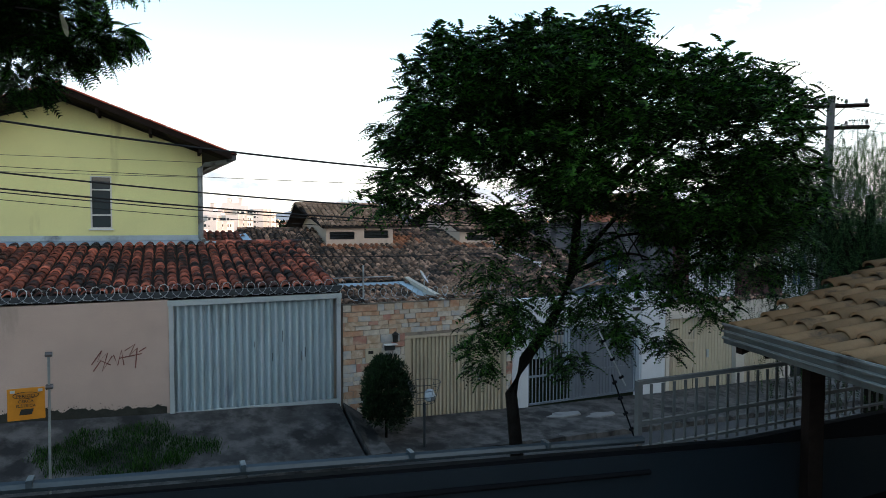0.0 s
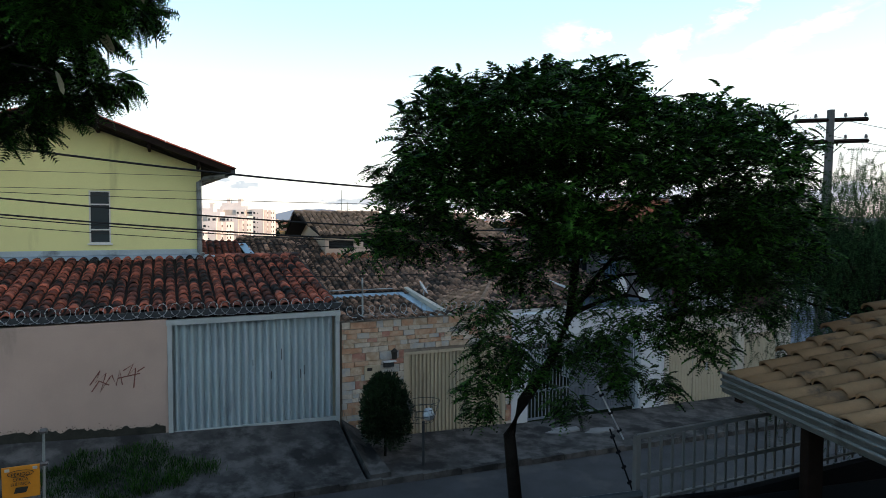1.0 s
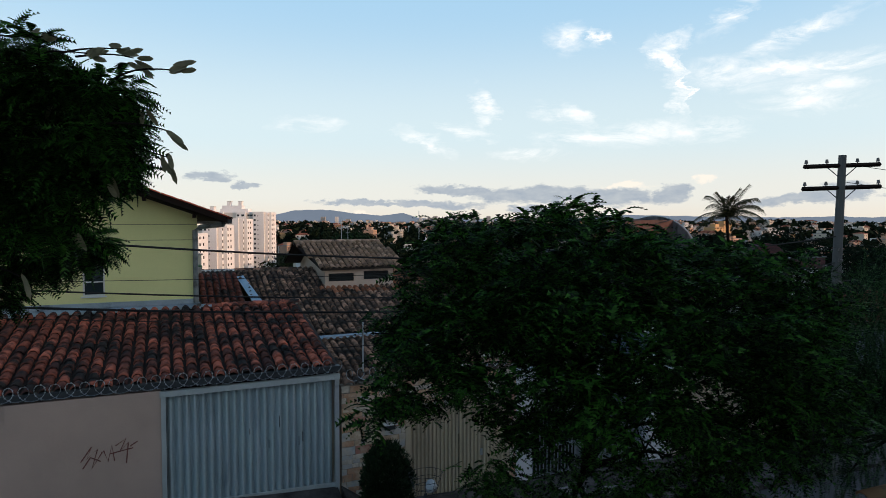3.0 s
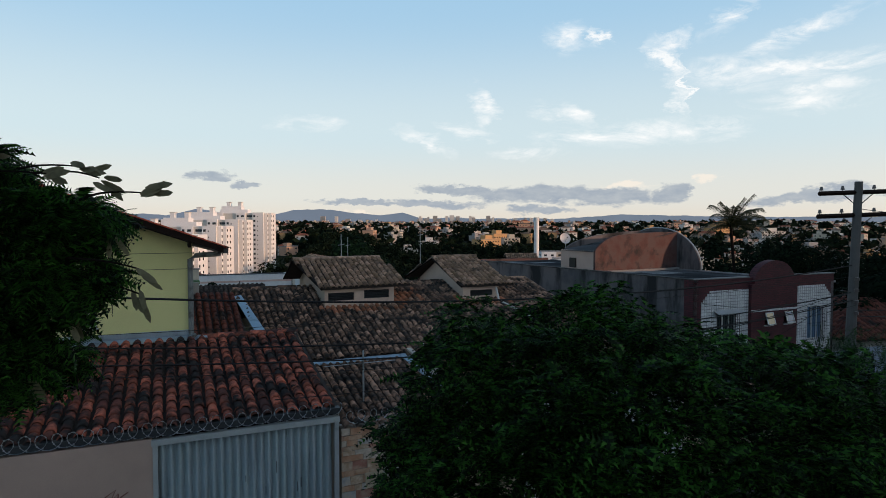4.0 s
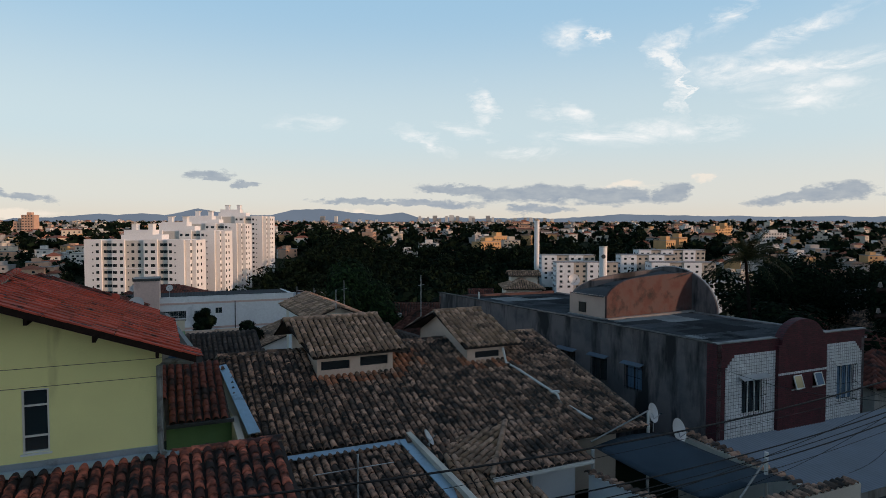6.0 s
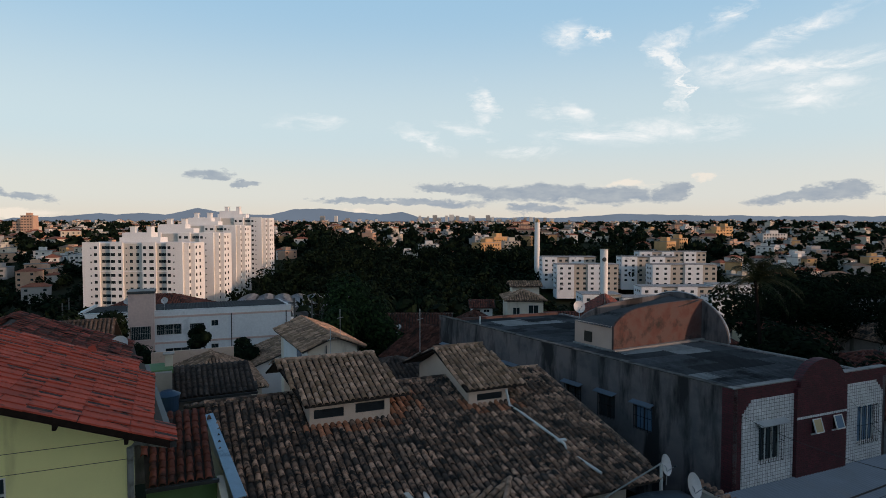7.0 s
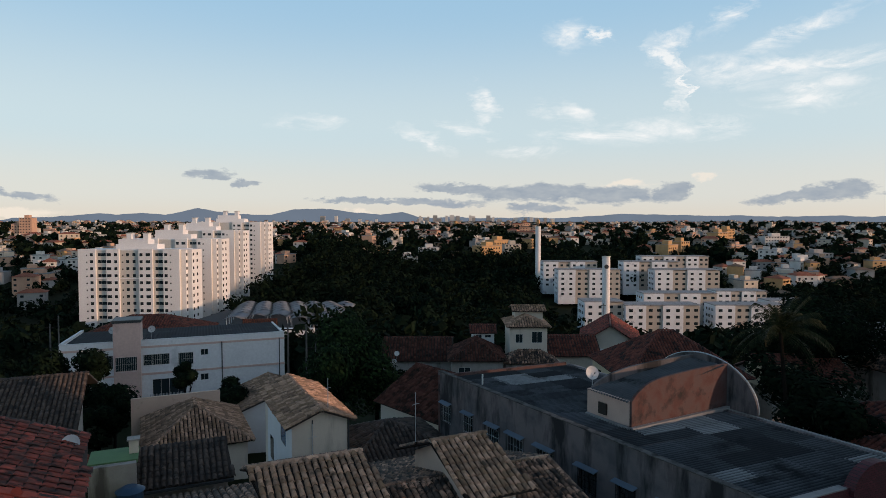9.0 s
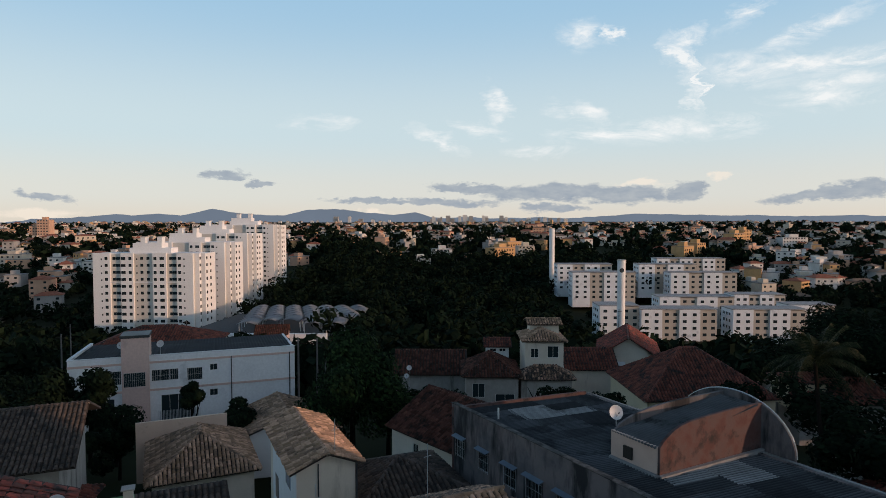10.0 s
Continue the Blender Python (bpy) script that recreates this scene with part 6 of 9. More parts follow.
head_f = [(0.0, 4.86), (0.03, 5.08), (0.07, 5.28), (0.12, 5.47), (0.19, 5.63), (0.28, 5.73), (0.40, 5.79), (0.6, 5.85), (0.8, 5.88), (1.0, 5.87)]
head_b = [(0.0, 4.75), (0.05, 5.05), (0.10, 5.22), (0.2, 5.46), (0.33, 5.64), (0.5, 5.78), (0.7, 5.88), (0.85, 5.93), (1.0, 6.0)]
part("tank_room_front", shaped_wall((22.15, 15.5), (28.84, 16.15), head_f, 0.14), M["red_brick_wall"], gb, "rough red rendered wall with a curved head")
part("tank_room_back", shaped_wall((22.0, 18.3), (28.60, 18.1), head_b, 0.14), M["grey_mould"], gb)
part("tank_room_side", prism(bmesh.new(), [(22.15, 15.66), (22.27, 15.66), (21.92, 18.28), (21.79, 18.28)], 3.45, 4.86), M["beige_plaster"], gb)
# no hole here: a black slab on the wall gives the opening's dark inside
part("tank_room_opening", prism(bmesh.new(), [(21.89, 17.0), (22.0, 17.0), (21.93, 17.5), (21.83, 17.5)], 3.85, 4.40), M["black_paint"], gb)
arch_w = [(0.5 - 0.5 * math.cos(math.pi * k / 24), 3.66 + 2.45 * math.sin(math.pi * k / 24)) for k in range(25)]
part("arched_wall", shaped_wall((29.11, 14.5), (28.30, 20.9), arch_w, 0.12), M["grey_mould"], gb, "dark arched party wall on the roof edge")
part("rim", tube(bmesh.new(), [(29.11 - 0.81 * a, 14.5 + 6.4 * a, z + 0.02) for a, z in arch_w], 0.035, 6), M["galvanised"], gb, "thin pale metal edge of the arched wall")
rise = Vector((6.45, 0.35, 1.02))
part("tank_room_roof", corrugated(bmesh.new(), (22.0, 15.68, 4.80), (-0.09, 1, 0), 2.55, rise, rise.length, (-0.16, 0, 1), 0.177, 0.05, "wave", 0.007), M["fibre_roof"], gb, smooth=True)
part("curb", prism(bmesh.new(), [(22.05, 15.28), (28.9, 15.95), (28.88, 16.14), (22.05, 15.48)], 3.5, 3.72), M["concrete_pale"], gb)
part("curb", prism(bmesh.new(), [(21.95, 15.4), (22.13, 15.5), (21.77, 18.28), (21.6, 18.2)], 3.5, 3.70), M["concrete_pale"], gb)
satellite_dish((22.32, 18.6, 5.50), (-0.2, -1, 0.4), 0.34, "white satellite dish behind the roof room", 1.5)
ap = thing("vent_pipe", (19.5, 25.0, 3.6), "short white vent pipe on the flat roof", "pipe")
part("stack", tube(bmesh.new(), [(19.5, 25.0, 3.5), (19.5, 25.0, 4.25)], 0.05, 8), M["white_pipe"], ap)

# ---------------------------------------------------------------- utility pole and cables
up = thing("utility_pole", (17.0, -2.1, -1.2), "weathered concrete utility pole with two wooden crossarms", "utility pole")
part("shaft", tube(bmesh.new(), [(16.78, -2.05, -1.4), (16.86, -2.08, 3.0), (16.98, -2.12, 7.5)], 0.17, 10, 0.095), M["pole_concrete"], up)
arm_dir = Vector((0.92, -0.39, 0.035))
for z, ln in ((7.22, 1.05), (6.62, 1.08)):
    c = Vector((16.97, -2.12, z))
    bm = bmesh.new()
    a, b = c - arm_dir * ln, c + arm_dir * ln
    tube(bm, [a, b], 0.06, 4)
    part("crossarm", bm, M["wood_dark"], up)
    for k in range(4):
        p = a.lerp(b, (0.03, 0.30, 0.70, 0.97)[k])
        bm = bmesh.new()
        bmesh.ops.create_cone(bm, cap_ends=True, segments=8, radius1=0.05, radius2=0.03, depth=0.10, matrix=Matrix.Translation(p + Vector((0, 0, 0.13))))
        tube(bm, [p, p + Vector((0, 0, 0.1))], 0.012, 5)
        part("insulator", bm, M["porcelain"], up)
    bm = bmesh.new()
    for e in (-1, 1):
        tube(bm, [c + arm_dir * e * 0.45, c - Vector((0, 0, 0.38))], 0.014, 4)
    part("brace", bm, M["gutter_dark"], up)
for z in (4.9, 4.6, 4.3, 4.0):
    part("spool", tube(bmesh.new(), [(16.85, -2.22, z), (16.85, -2.22, z + 0.08)], 0.06, 8), M["porcelain"], up)
bx_ = cube(16.6, 17.0, -2.45, -2.2, 2.6, 3.0, 0.02)
part("junction_box", bx_, M["gutter_dark"], up)


def cable(pts, r, d=-2.2, label="black overhead cable sagging along the street"):
    s = [p[0] for p in pts]
    z = [p[1] for p in pts]
    fit_ = np.polyfit(s, z, 2 if len(pts) < 6 else 3)
    line = []
    for k in range(41):
        q = s[0] + (s[-1] - s[0]) * k / 40
        line.append((q, d + 0.1 * math.sin(q * 0.1), float(np.polyval(fit_, q))))
    return alone("overhead_cable", tube(bmesh.new(), line, r, 5), M["cable"], label, "cable", group="overhead cables")


cable([(-14, 7.3), (-8, 6.25), (-2, 5.45), (1, 5.17), (4, 4.97), (7.5, 4.9), (12, 5.0), (17, 5.3)], 0.018, -2.2, "thick twisted black overhead cable along the street")
for dz, r, d in ((0, 0.014, -2.2), (-0.25, 0.014, -2.25), (-0.30, 0.009, -2.0), (-0.42, 0.006, -2.3)):
    cable([(-14, 6.2 + dz), (-2.3, 4.69 + dz), (0.6, 4.45 + dz), (3.5, 4.28 + dz), (9, 4.15 + dz), (17, 4.6 + dz * 0.8)], r, d)
cable([(-14, 5.4), (-2.3, 4.78), (0.5, 4.72), (5, 4.70), (17, 5.0)], 0.005, -2.2, "thin overhead wire along the street")
cable([(2.0, 3.3), (8, 3.35), (12, 3.65), (17, 4.4)], 0.008, -1.6, "thin overhead wire drooping towards the houses")
for k, (to, r) in enumerate((((13.0, 0.3, 2.0), 0.006), ((20.9, 6.8, 3.0), 0.008), ((27.0, 6.7, 2.9), 0.008), ((18.5, 0.4, 1.7), 0.006), ((30, -1.0, 4.0), 0.012), ((30, -1.2, 3.6), 0.012), ((30, -2.2, 6.6), 0.008), ((30, -2.6, 7.1), 0.008))):
    a, b = Vector((16.9, -2.1, 4.7 - 0.15 * k if k < 6 else to[2] + 0.2)), Vector(to)
    line = [a.lerp(b, q / 16) - Vector((0, 0, 0.25 * math.sin(math.pi * q / 16))) for q in range(17)]
    alone("service_cable", tube(bmesh.new(), line, r, 4), M["cable"], "thin black service cable from the utility pole", "cable", group="service cables")

# ---------------------------------------------------------------- the property below the camera
def near_z(s):
    return 2.605 - 0.081 * s


def prism_plate(pts, d0, d1):
    """A thin upright plate over an outline (s, z) between two depths."""
    bm = bmesh.new()
    f = [bm.verts.new((a, d0, z)) for a, z in pts]
    g = [bm.verts.new((a, d1, z)) for a, z in pts]
    bm.faces.new(f)
    bm.faces.new(g[::-1])
    for i in range(len(pts)):
        j = (i + 1) % len(pts)
        bm.faces.new((f[j], f[i], g[i], g[j]))
    return bm


nw = thing("near_wall", (0, -10.2, -0.9), "dark blue steel fence wall with a box rail on top", "fence", kind="structure")
part("sheet", prism(bmesh.new(), [(-4.5, -10.20), (4.6, -10.20), (4.6, -10.14), (-4.5, -10.14)], -1.0, [near_z(-4.5) - 0.05, near_z(4.6) - 0.05, near_z(4.6) - 0.05, near_z(-4.5) - 0.05]), M["steel_black"], nw)
part("band", prism(bmesh.new(), [(-4.5, -10.215), (8.0, -10.215), (8.0, -10.204), (-4.5, -10.204)], 1.5, [near_z(-4.5) - 0.03, near_z(8.0) - 0.12, near_z(8.0) - 0.12, near_z(-4.5) - 0.03]), M["steel_navy"], nw, "dark blue painted steel band")
part("top_rail", tube(bmesh.new(), [(-4.5, -10.15, near_z(-4.5)), (3.15, -10.15, near_z(3.15))], 0.030, 8), M["steel_rail_lit"], nw)
part("mid_rail", tube(bmesh.new(), [(-4.5, -10.23, near_z(-4.5) - 0.16), (3.15, -10.23, near_z(3.15) - 0.21)], 0.020, 8), M["steel_black"], nw)
for k in range(6):
    s = -2.6 + k * 0.98
    part("bracket", cube(s, s + 0.03, -10.19, -10.11, near_z(s) + 0.0, near_z(s) + 0.04, 0.005), M["steel_rail_lit"], nw)
sg = thing("warning_sign", (-0.67, -9.8, 2.6), "orange-yellow electric fence warning sign on a thin post", "sign")
part("plate", cube(-0.760, -0.595, -9.905, -9.897, 2.915, 3.080, 0.004), M["sign_yellow"], sg)
face_on = Matrix.Rotation(radians(90), 4, "X")
for text, z, sz in (("PERIGO", 3.032, 0.024), ("CERCA", 3.006, 0.021), ("ELÉTRICA", 2.983, 0.020)):
    lettering(text, sz, Matrix.Translation((-0.678, -9.91, z)) @ face_on, sg, M["black_paint"])
bm = tube(bmesh.new(), [(-0.678 + 0.056 * math.cos(q * 0.2618), -9.909, 3.043 + 0.017 * math.sin(q * 0.2618)) for q in range(25)], 0.0016, 4)
part("oval", bm, M["black_paint"], sg)
part("pictogram", prism_plate([(-0.708, 2.943), (-0.655, 2.943), (-0.645, 2.972), (-0.70, 2.972)], -9.910, -9.906), M["black_paint"], sg)
for x in (-0.735, -0.615):
    part("bolt_tab", box(bmesh.new(), x - 0.010, x + 0.010, -9.91, -9.906, 3.058, 3.072), M["galvanised"], sg)
part("post", tube(bmesh.new(), [(-0.586, -9.88, 2.4), (-0.578, -9.88, 3.25)], 0.0065, 8), M["gutter_grey"], sg)
for z in (3.24, 3.07):
    part("insulator", tube(bmesh.new(), [(-0.594, -9.88, z), (-0.562, -9.88, z)], 0.014, 8), M["porcelain"], sg)
for s, d, tilt, n in ((3.10, -10.02, -0.26, 3), (3.16, -10.05, -0.22, 4)):
    st_ = thing("fence_stake", (s, d, 2.3), "leaning electric fence stake with insulators", "stake")
    top = Vector((s + tilt * 0.9, d + 0.02, 2.36 + (0.78 if n == 3 else 0.46)))
    foot = Vector((s, d, 2.34 + (0.38 if n == 3 else 0.0)))
    part("rod", tube(bmesh.new(), [foot, top], 0.006, 6), M["galvanised" if n == 3 else "steel_black"], st_)
    for k in range(n):
        p = foot.lerp(top, (k + 0.5) / n)
        part("insulator", tube(bmesh.new(), [p - Vector((0.015, 0, 0.006)), p + Vector((0.015, 0, 0.006))], 0.011, 6), M["steel_black"], st_)
rl = thing("railing", (4.3, -10.1, 2.3), "pale painted steel railing of upright flat bars", "railing")
for z, h in ((2.745, 0.03), (2.44, 0.03), (2.26, 0.02)):
    part("rail", box(bmesh.new(), 3.15, 6.6, -10.12, -10.09, z, z + h), M["rail_paint"], rl)
part("post", box(bmesh.new(), 3.13, 3.17, -10.125, -10.085, 2.2, 2.77), M["rail_paint"], rl)
bar2 = bpy.data.meshes.new("baluster")
bmb = box(bmesh.new(), -0.011, 0.011, -10.11, -10.10, 2.22, 2.735)
bmb.to_mesh(bar2)
bmb.free()
bar2.materials.append(M["rail_paint"])
for k in range(30):
    piece("baluster", bar2, rl, Matrix.Translation((3.27 + k * 0.112, 0, 0)))
part("plinth", box(bmesh.new(), 3.15, 8.0, -10.2, -10.13, -1.0, 2.22), M["steel_black"], rl)

nr = thing("porch_roof", (3.2, 4.6, 2.2), "sand-coloured clay tiled porch roof with a steel gutter", "roof", street=False)
E0, E1 = Vector((2.33, 5.36, 3.06)), Vector((2.78, 2.2, 3.06))
R0, R1 = Vector((5.7, 6.86, 3.98)), Vector((6.2, 3.4, 3.98))
tiled(nr, [E0, E1, R1, R0], M["tile_near"], 0.195, 0.30, singles=300, near=(2.4, 4.5), rough=0.8)
g_ = (E1 - E0).normalized()
bm = bmesh.new()
side = Vector((-0.99, -0.14, 0))
for off, z0, z1 in ((0.02, -0.10, 0.0), (0.10, -0.10, 0.065)):
    p = [E0 + side * off, E1 + side * off]
    q = [bm.verts.new(v) for v in (p[0] + Vector((0, 0, z0)), p[1] + Vector((0, 0, z0)), p[1] + Vector((0, 0, z1)), p[0] + Vector((0, 0, z1)))]
    bm.faces.new(q)
q = [bm.verts.new(v) for v in (E0 + side * 0.02 + Vector((0, 0, -0.1)), E1 + side * 0.02 + Vector((0, 0, -0.1)), E1 + side * 0.10 + Vector((0, 0, -0.1)), E0 + side * 0.10 + Vector((0, 0, -0.1)))]
bm.faces.new(q)
bmesh.ops.solidify(bm, geom=bm.faces[:], thickness=0.006)
part("gutter", bm, M["gutter_grey"], nr, "grey folded steel gutter")
for off, z in ((0.112, 0.055), (0.108, 0.0), (0.108, -0.055)):
    part("gutter_bead", tube(bmesh.new(), [E0 + side * off + Vector((0, 0, z)), E1 + side * off + Vector((0, 0, z))], 0.012, 6), M["gutter_grey"], nr)
bm = bmesh.new()
slab(bm, [E0 + Vector((0.02, 0.02, -0.09)), R0 + Vector((0.02, 0.02, -0.09)), R0 + Vector((0.04, -0.05, -0.09)), E0 + Vector((0.04, -0.05, -0.09))], 0.10)
part("verge_board", bm, M["wood_dark"], nr)
part("post", cube(2.86, 2.98, 5.2, 5.32, -0.9, 3.02, 0.01), M["wood_dark"], nr)
part("beam", tube(bmesh.new(), [(2.5, 5.2, 2.93), (6.0, 6.6, 2.93)], 0.07, 4), M["wood_dark"], nr)
part("back_wall", prism(bmesh.new(), [(3.6, 3.2), (8, 4.9), (7.9, 5.1), (3.5, 3.4)], -1, 3.1), M["wood_dark"], nr)

# ---------------------------------------------------------------- trees
def feather_template(pairs, length, pinna, width, droop=0.5):
    """A lighter compound leaf: each leaflet one narrow triangle."""
    v, f = [], []
    for i in range(pairs):
        q = (i + 0.5) / pairs
        c = np.array((q * length, 0, -droop * length * q * q))
        ln = pinna * math.sin(math.pi * (0.22 + 0.66 * q)) ** 0.7
        for sgn in (-1, 1):
            k = len(v)
            v += [c - np.array((width, 0, 0)), c + np.array((width, 0, 0)), c + np.array((ln * 0.4, sgn * ln, -0.3 * ln))]
            f.append((k, k + 1, k + 2))
    k = len(v)
    v += [np.array((0, -0.003, 0)), np.array((0, 0.003, 0)), np.array((length, 0, -droop * length))]
    f.append((k, k + 1, k + 2))
    return np.array(v), np.array(f)


def scatter(name, parent, template, places, material):
    """Joins many turned and scaled copies of a small leaf into one mesh. places: (point, outward way, roll, scale)."""
    v, f = template
    n = len(places)
    V = np.empty((n, len(v), 3))
    base = np.array(BASE[parent.name])
    for i, (p, out, roll, sc) in enumerate(places):
        X = Vector(out).normalized()
        Y = Vector((0, 0, 1)).cross(X)
        Y = Y.normalized() if Y.length > 0.05 else Vector((0, 1, 0))
        Z = X.cross(Y)
        c, s = math.cos(roll), math.sin(roll)
        Y, Z = Y * c + Z * s, Z * c - Y * s
        R = np.array((X, Y, Z))
        V[i] = (v * sc) @ R + np.array(p)
    V = V.reshape(-1, 3) @ base[:3, :3].T + base[:3, 3]
    F = (f[None] + (np.arange(n) * len(v))[:, None, None]).reshape(-1, f.shape[1])
    me_ = bpy.data.meshes.new(name)
    me_.vertices.add(len(V))
    me_.vertices.foreach_set("co", V.ravel())
    me_.loops.add(F.size)
    me_.loops.foreach_set("vertex_index", F.ravel().astype(np.int32))
    me_.polygons.add(len(F))
    me_.polygons.foreach_set("loop_start", np.arange(0, F.size, F.shape[1], dtype=np.int32))
    me_.update(calc_edges=True)
    me_.materials.append(material)
    ob = new(name, me_)
    ob.parent = parent
    return ob


def limb(bm, a, b, r0, r1, rnd, bend=0.12, n=6):
    a, b = Vector(a), Vector(b)
    off = Vector((rnd.uniform(-1, 1), rnd.uniform(-1, 1), rnd.uniform(0.2, 1))) * bend * (b - a).length
    pts = [a.lerp(b, k / n) + off * math.sin(math.pi * k / n) for k in range(n + 1)]
    tube(bm, pts, r0, 6, r1)


def feathery_tree(name, base, trunk, crowns, count, label, template, material, seed, droop=0.5, r0=0.10, limb_from=0.55):
    """Trunk line, limbs to each crown clump (x, y, z, radius), and compound leaves over the clumps."""
    rnd = random.Random(seed)
    t = thing(name, base, label, "tree", street=False)
    part("trunk", tube(bmesh.new(), trunk, r0, 9, r0 * 0.45), M["bark"], t, smooth=True)
    starts = [Vector(p) for p in trunk[int(len(trunk) * limb_from):]]
    for x, y, z, r in crowns:
        bm = bmesh.new()
        a = min(starts, key=lambda p: (p - Vector((x, y, z - 0.5))).length)
        limb(bm, a, (x, y, z), 0.012 + 0.014 * r, 0.004, rnd)
        part("limb", bm, M["bark"], t)
    total = sum(c[3] ** 2 for c in crowns)
    places = []
    for x, y, z, r in crowns:
        for k in range(int(count * r * r / total)):
            w = Vector((rnd.gauss(0, 1), rnd.gauss(0, 1), rnd.gauss(0, 0.75)))
            w.normalize()
            q = r * rnd.random() ** 0.45
            p = Vector((x, y, z)) + Vector((w.x, w.y, w.z * 0.7)) * q
            out = Vector((w.x, w.y, w.z * 0.45)) + Vector((rnd.uniform(-0.6, 0.6), rnd.uniform(-0.6, 0.6), rnd.uniform(-droop, 0.35)))
            places.append((p, out, rnd.gauss(0, 0.5), rnd.uniform(0.6, 1.25)))
    scatter("crown", t, template, places, material)
    return t


def sprays(rnd, p, out, n, scale):
    """A twig's end: a whorl of feathery leaves that spread and hang."""
    r = []
    a0 = rnd.uniform(0, 6.283)
    for k in range(n):
        a = a0 + k * 6.283 / n + rnd.gauss(0, 0.3)
        way = Vector((math.cos(a) + out.x * 0.9, math.sin(a) + out.y * 0.9, rnd.uniform(-0.25, 0.55) + out.z * 0.5))
        r.append((p + Vector((rnd.gauss(0, 0.03), rnd.gauss(0, 0.03), rnd.gauss(0, 0.03))), way, rnd.gauss(0, 0.35), scale * rnd.uniform(0.7, 1.2)))
    return r


# flat-topped street tree: a broad ragged umbrella, looser layers under it, dark tufts round the trunk
rnd = random.Random(77)
TOP_X = (-0.85, -0.7, -0.45, -0.2, 0.05, 0.6, 1.15, 1.65, 1.85, 2.35, 2.9, 3.3, 3.6)
TOP_Z = (4.55, 4.85, 5.05, 5.60, 5.90, 5.92, 5.96, 5.84, 5.66, 5.60, 5.64, 5.40, 4.5)
LOW_X = (-0.85, -0.6, -0.3, 0.1, 0.5, 1.4, 2.0, 2.6, 3.6)
LOW_Z = (4.45, 4.55, 4.25, 3.95, 3.70, 3.95, 3.65, 3.45, 3.7)
st = thing("street_tree", (0.72, 6.2, -0.6), "broad feathery green street tree with a crooked dark trunk", "tree", street=False)
trunk = [Vector(q) for q in ((0.72, 6.2, -0.75), (0.72, 6.2, 0.6), (0.69, 6.2, 1.4), (0.635, 6.2, 1.95), (0.60, 6.2, 2.3), (0.72, 6.2, 2.62), (1.0, 6.22, 3.02), (1.18, 6.25, 3.45), (1.24, 6.3, 4.0), (1.27, 6.3, 4.7))]
part("trunk", tube(bmesh.new(), trunk, 0.078, 9, 0.035), M["bark"], st, smooth=True)
boughs = [(-0.35, 6.2, 4.75), (0.15, 6.6, 5.2), (0.35, 5.7, 5.0), (0.9, 7.0, 5.2), (1.2, 5.4, 5.1), (1.5, 6.4, 5.4), (1.9, 7.1, 5.0), (2.1, 5.6, 4.9), (2.6, 6.4, 5.0), (3.0, 6.1, 4.9), (3.1, 6.5, 4.3), (2.5, 6.2, 3.8), (1.9, 6.2, 3.6)]
tips = []
for q in boughs:
    bm = bmesh.new()
    a = min(trunk[7:], key=lambda v: (v - Vector((q[0] * 0.5 + 0.6, 6.2, q[2] - 0.9))).length)
    limb(bm, a, q, 0.026, 0.008, rnd, 0.16)
    for k in range(5):
        e = Vector(q) + Vector((rnd.uniform(-0.5, 0.5), rnd.uniform(-0.5, 0.5), rnd.uniform(-0.1, 0.45)))
        limb(bm, a.lerp(Vector(q), rnd.uniform(0.6, 1.0)), e, 0.009, 0.003, rnd, 0.08, 4)
    part("limb", bm, M["bark"], st)
places = []
clumps = []
for k in range(5200):
    x = rnd.uniform(-0.62, 3.22)
    half = 1.5 * max(1 - ((x - 1.3) / 2.1) ** 2, 0.03) ** 0.5
    v = rnd.uniform(-1, 1)
    y = 6.35 + half * v
    top = float(np.interp(x, TOP_X, TOP_Z)) - 0.65 * abs(v) ** 2.6 + 0.20 * noise.noise((x * 2.2, y * 2.2, 5)) - 0.24
    low = float(np.interp(x, LOW_X, LOW_Z)) + 0.25 * abs(v) + 0.1
    z = top - rnd.random() ** 1.15 * max(top - low, 0.1)
    upper = top - z < 0.22
    if not upper and noise.noise((x * 1.7, z * 2.1, 3.3)) < (-0.10 if top - z < 0.9 else 0.06):
        continue
    if all((x - c[0]) ** 2 + (y - c[1]) ** 2 + 1.6 * (z - c[2]) ** 2 > (0.27 if upper else 0.31) ** 2 for c in clumps):
        clumps.append((x, y, z, rnd.uniform(0.13, 0.24)))
for x, y, z, r in clumps:
    c = Vector((x, y, z))
    for k in range(int(9 + 185 * r * r)):
        w = Vector((rnd.gauss(0, 1), rnd.gauss(0, 1), rnd.gauss(0.25, 0.7))).normalized()
        places += sprays(rnd, c + Vector((w.x, w.y, w.z * 0.55)) * r * rnd.uniform(0.35, 1.0), w * 1.1, 4, 1.0)
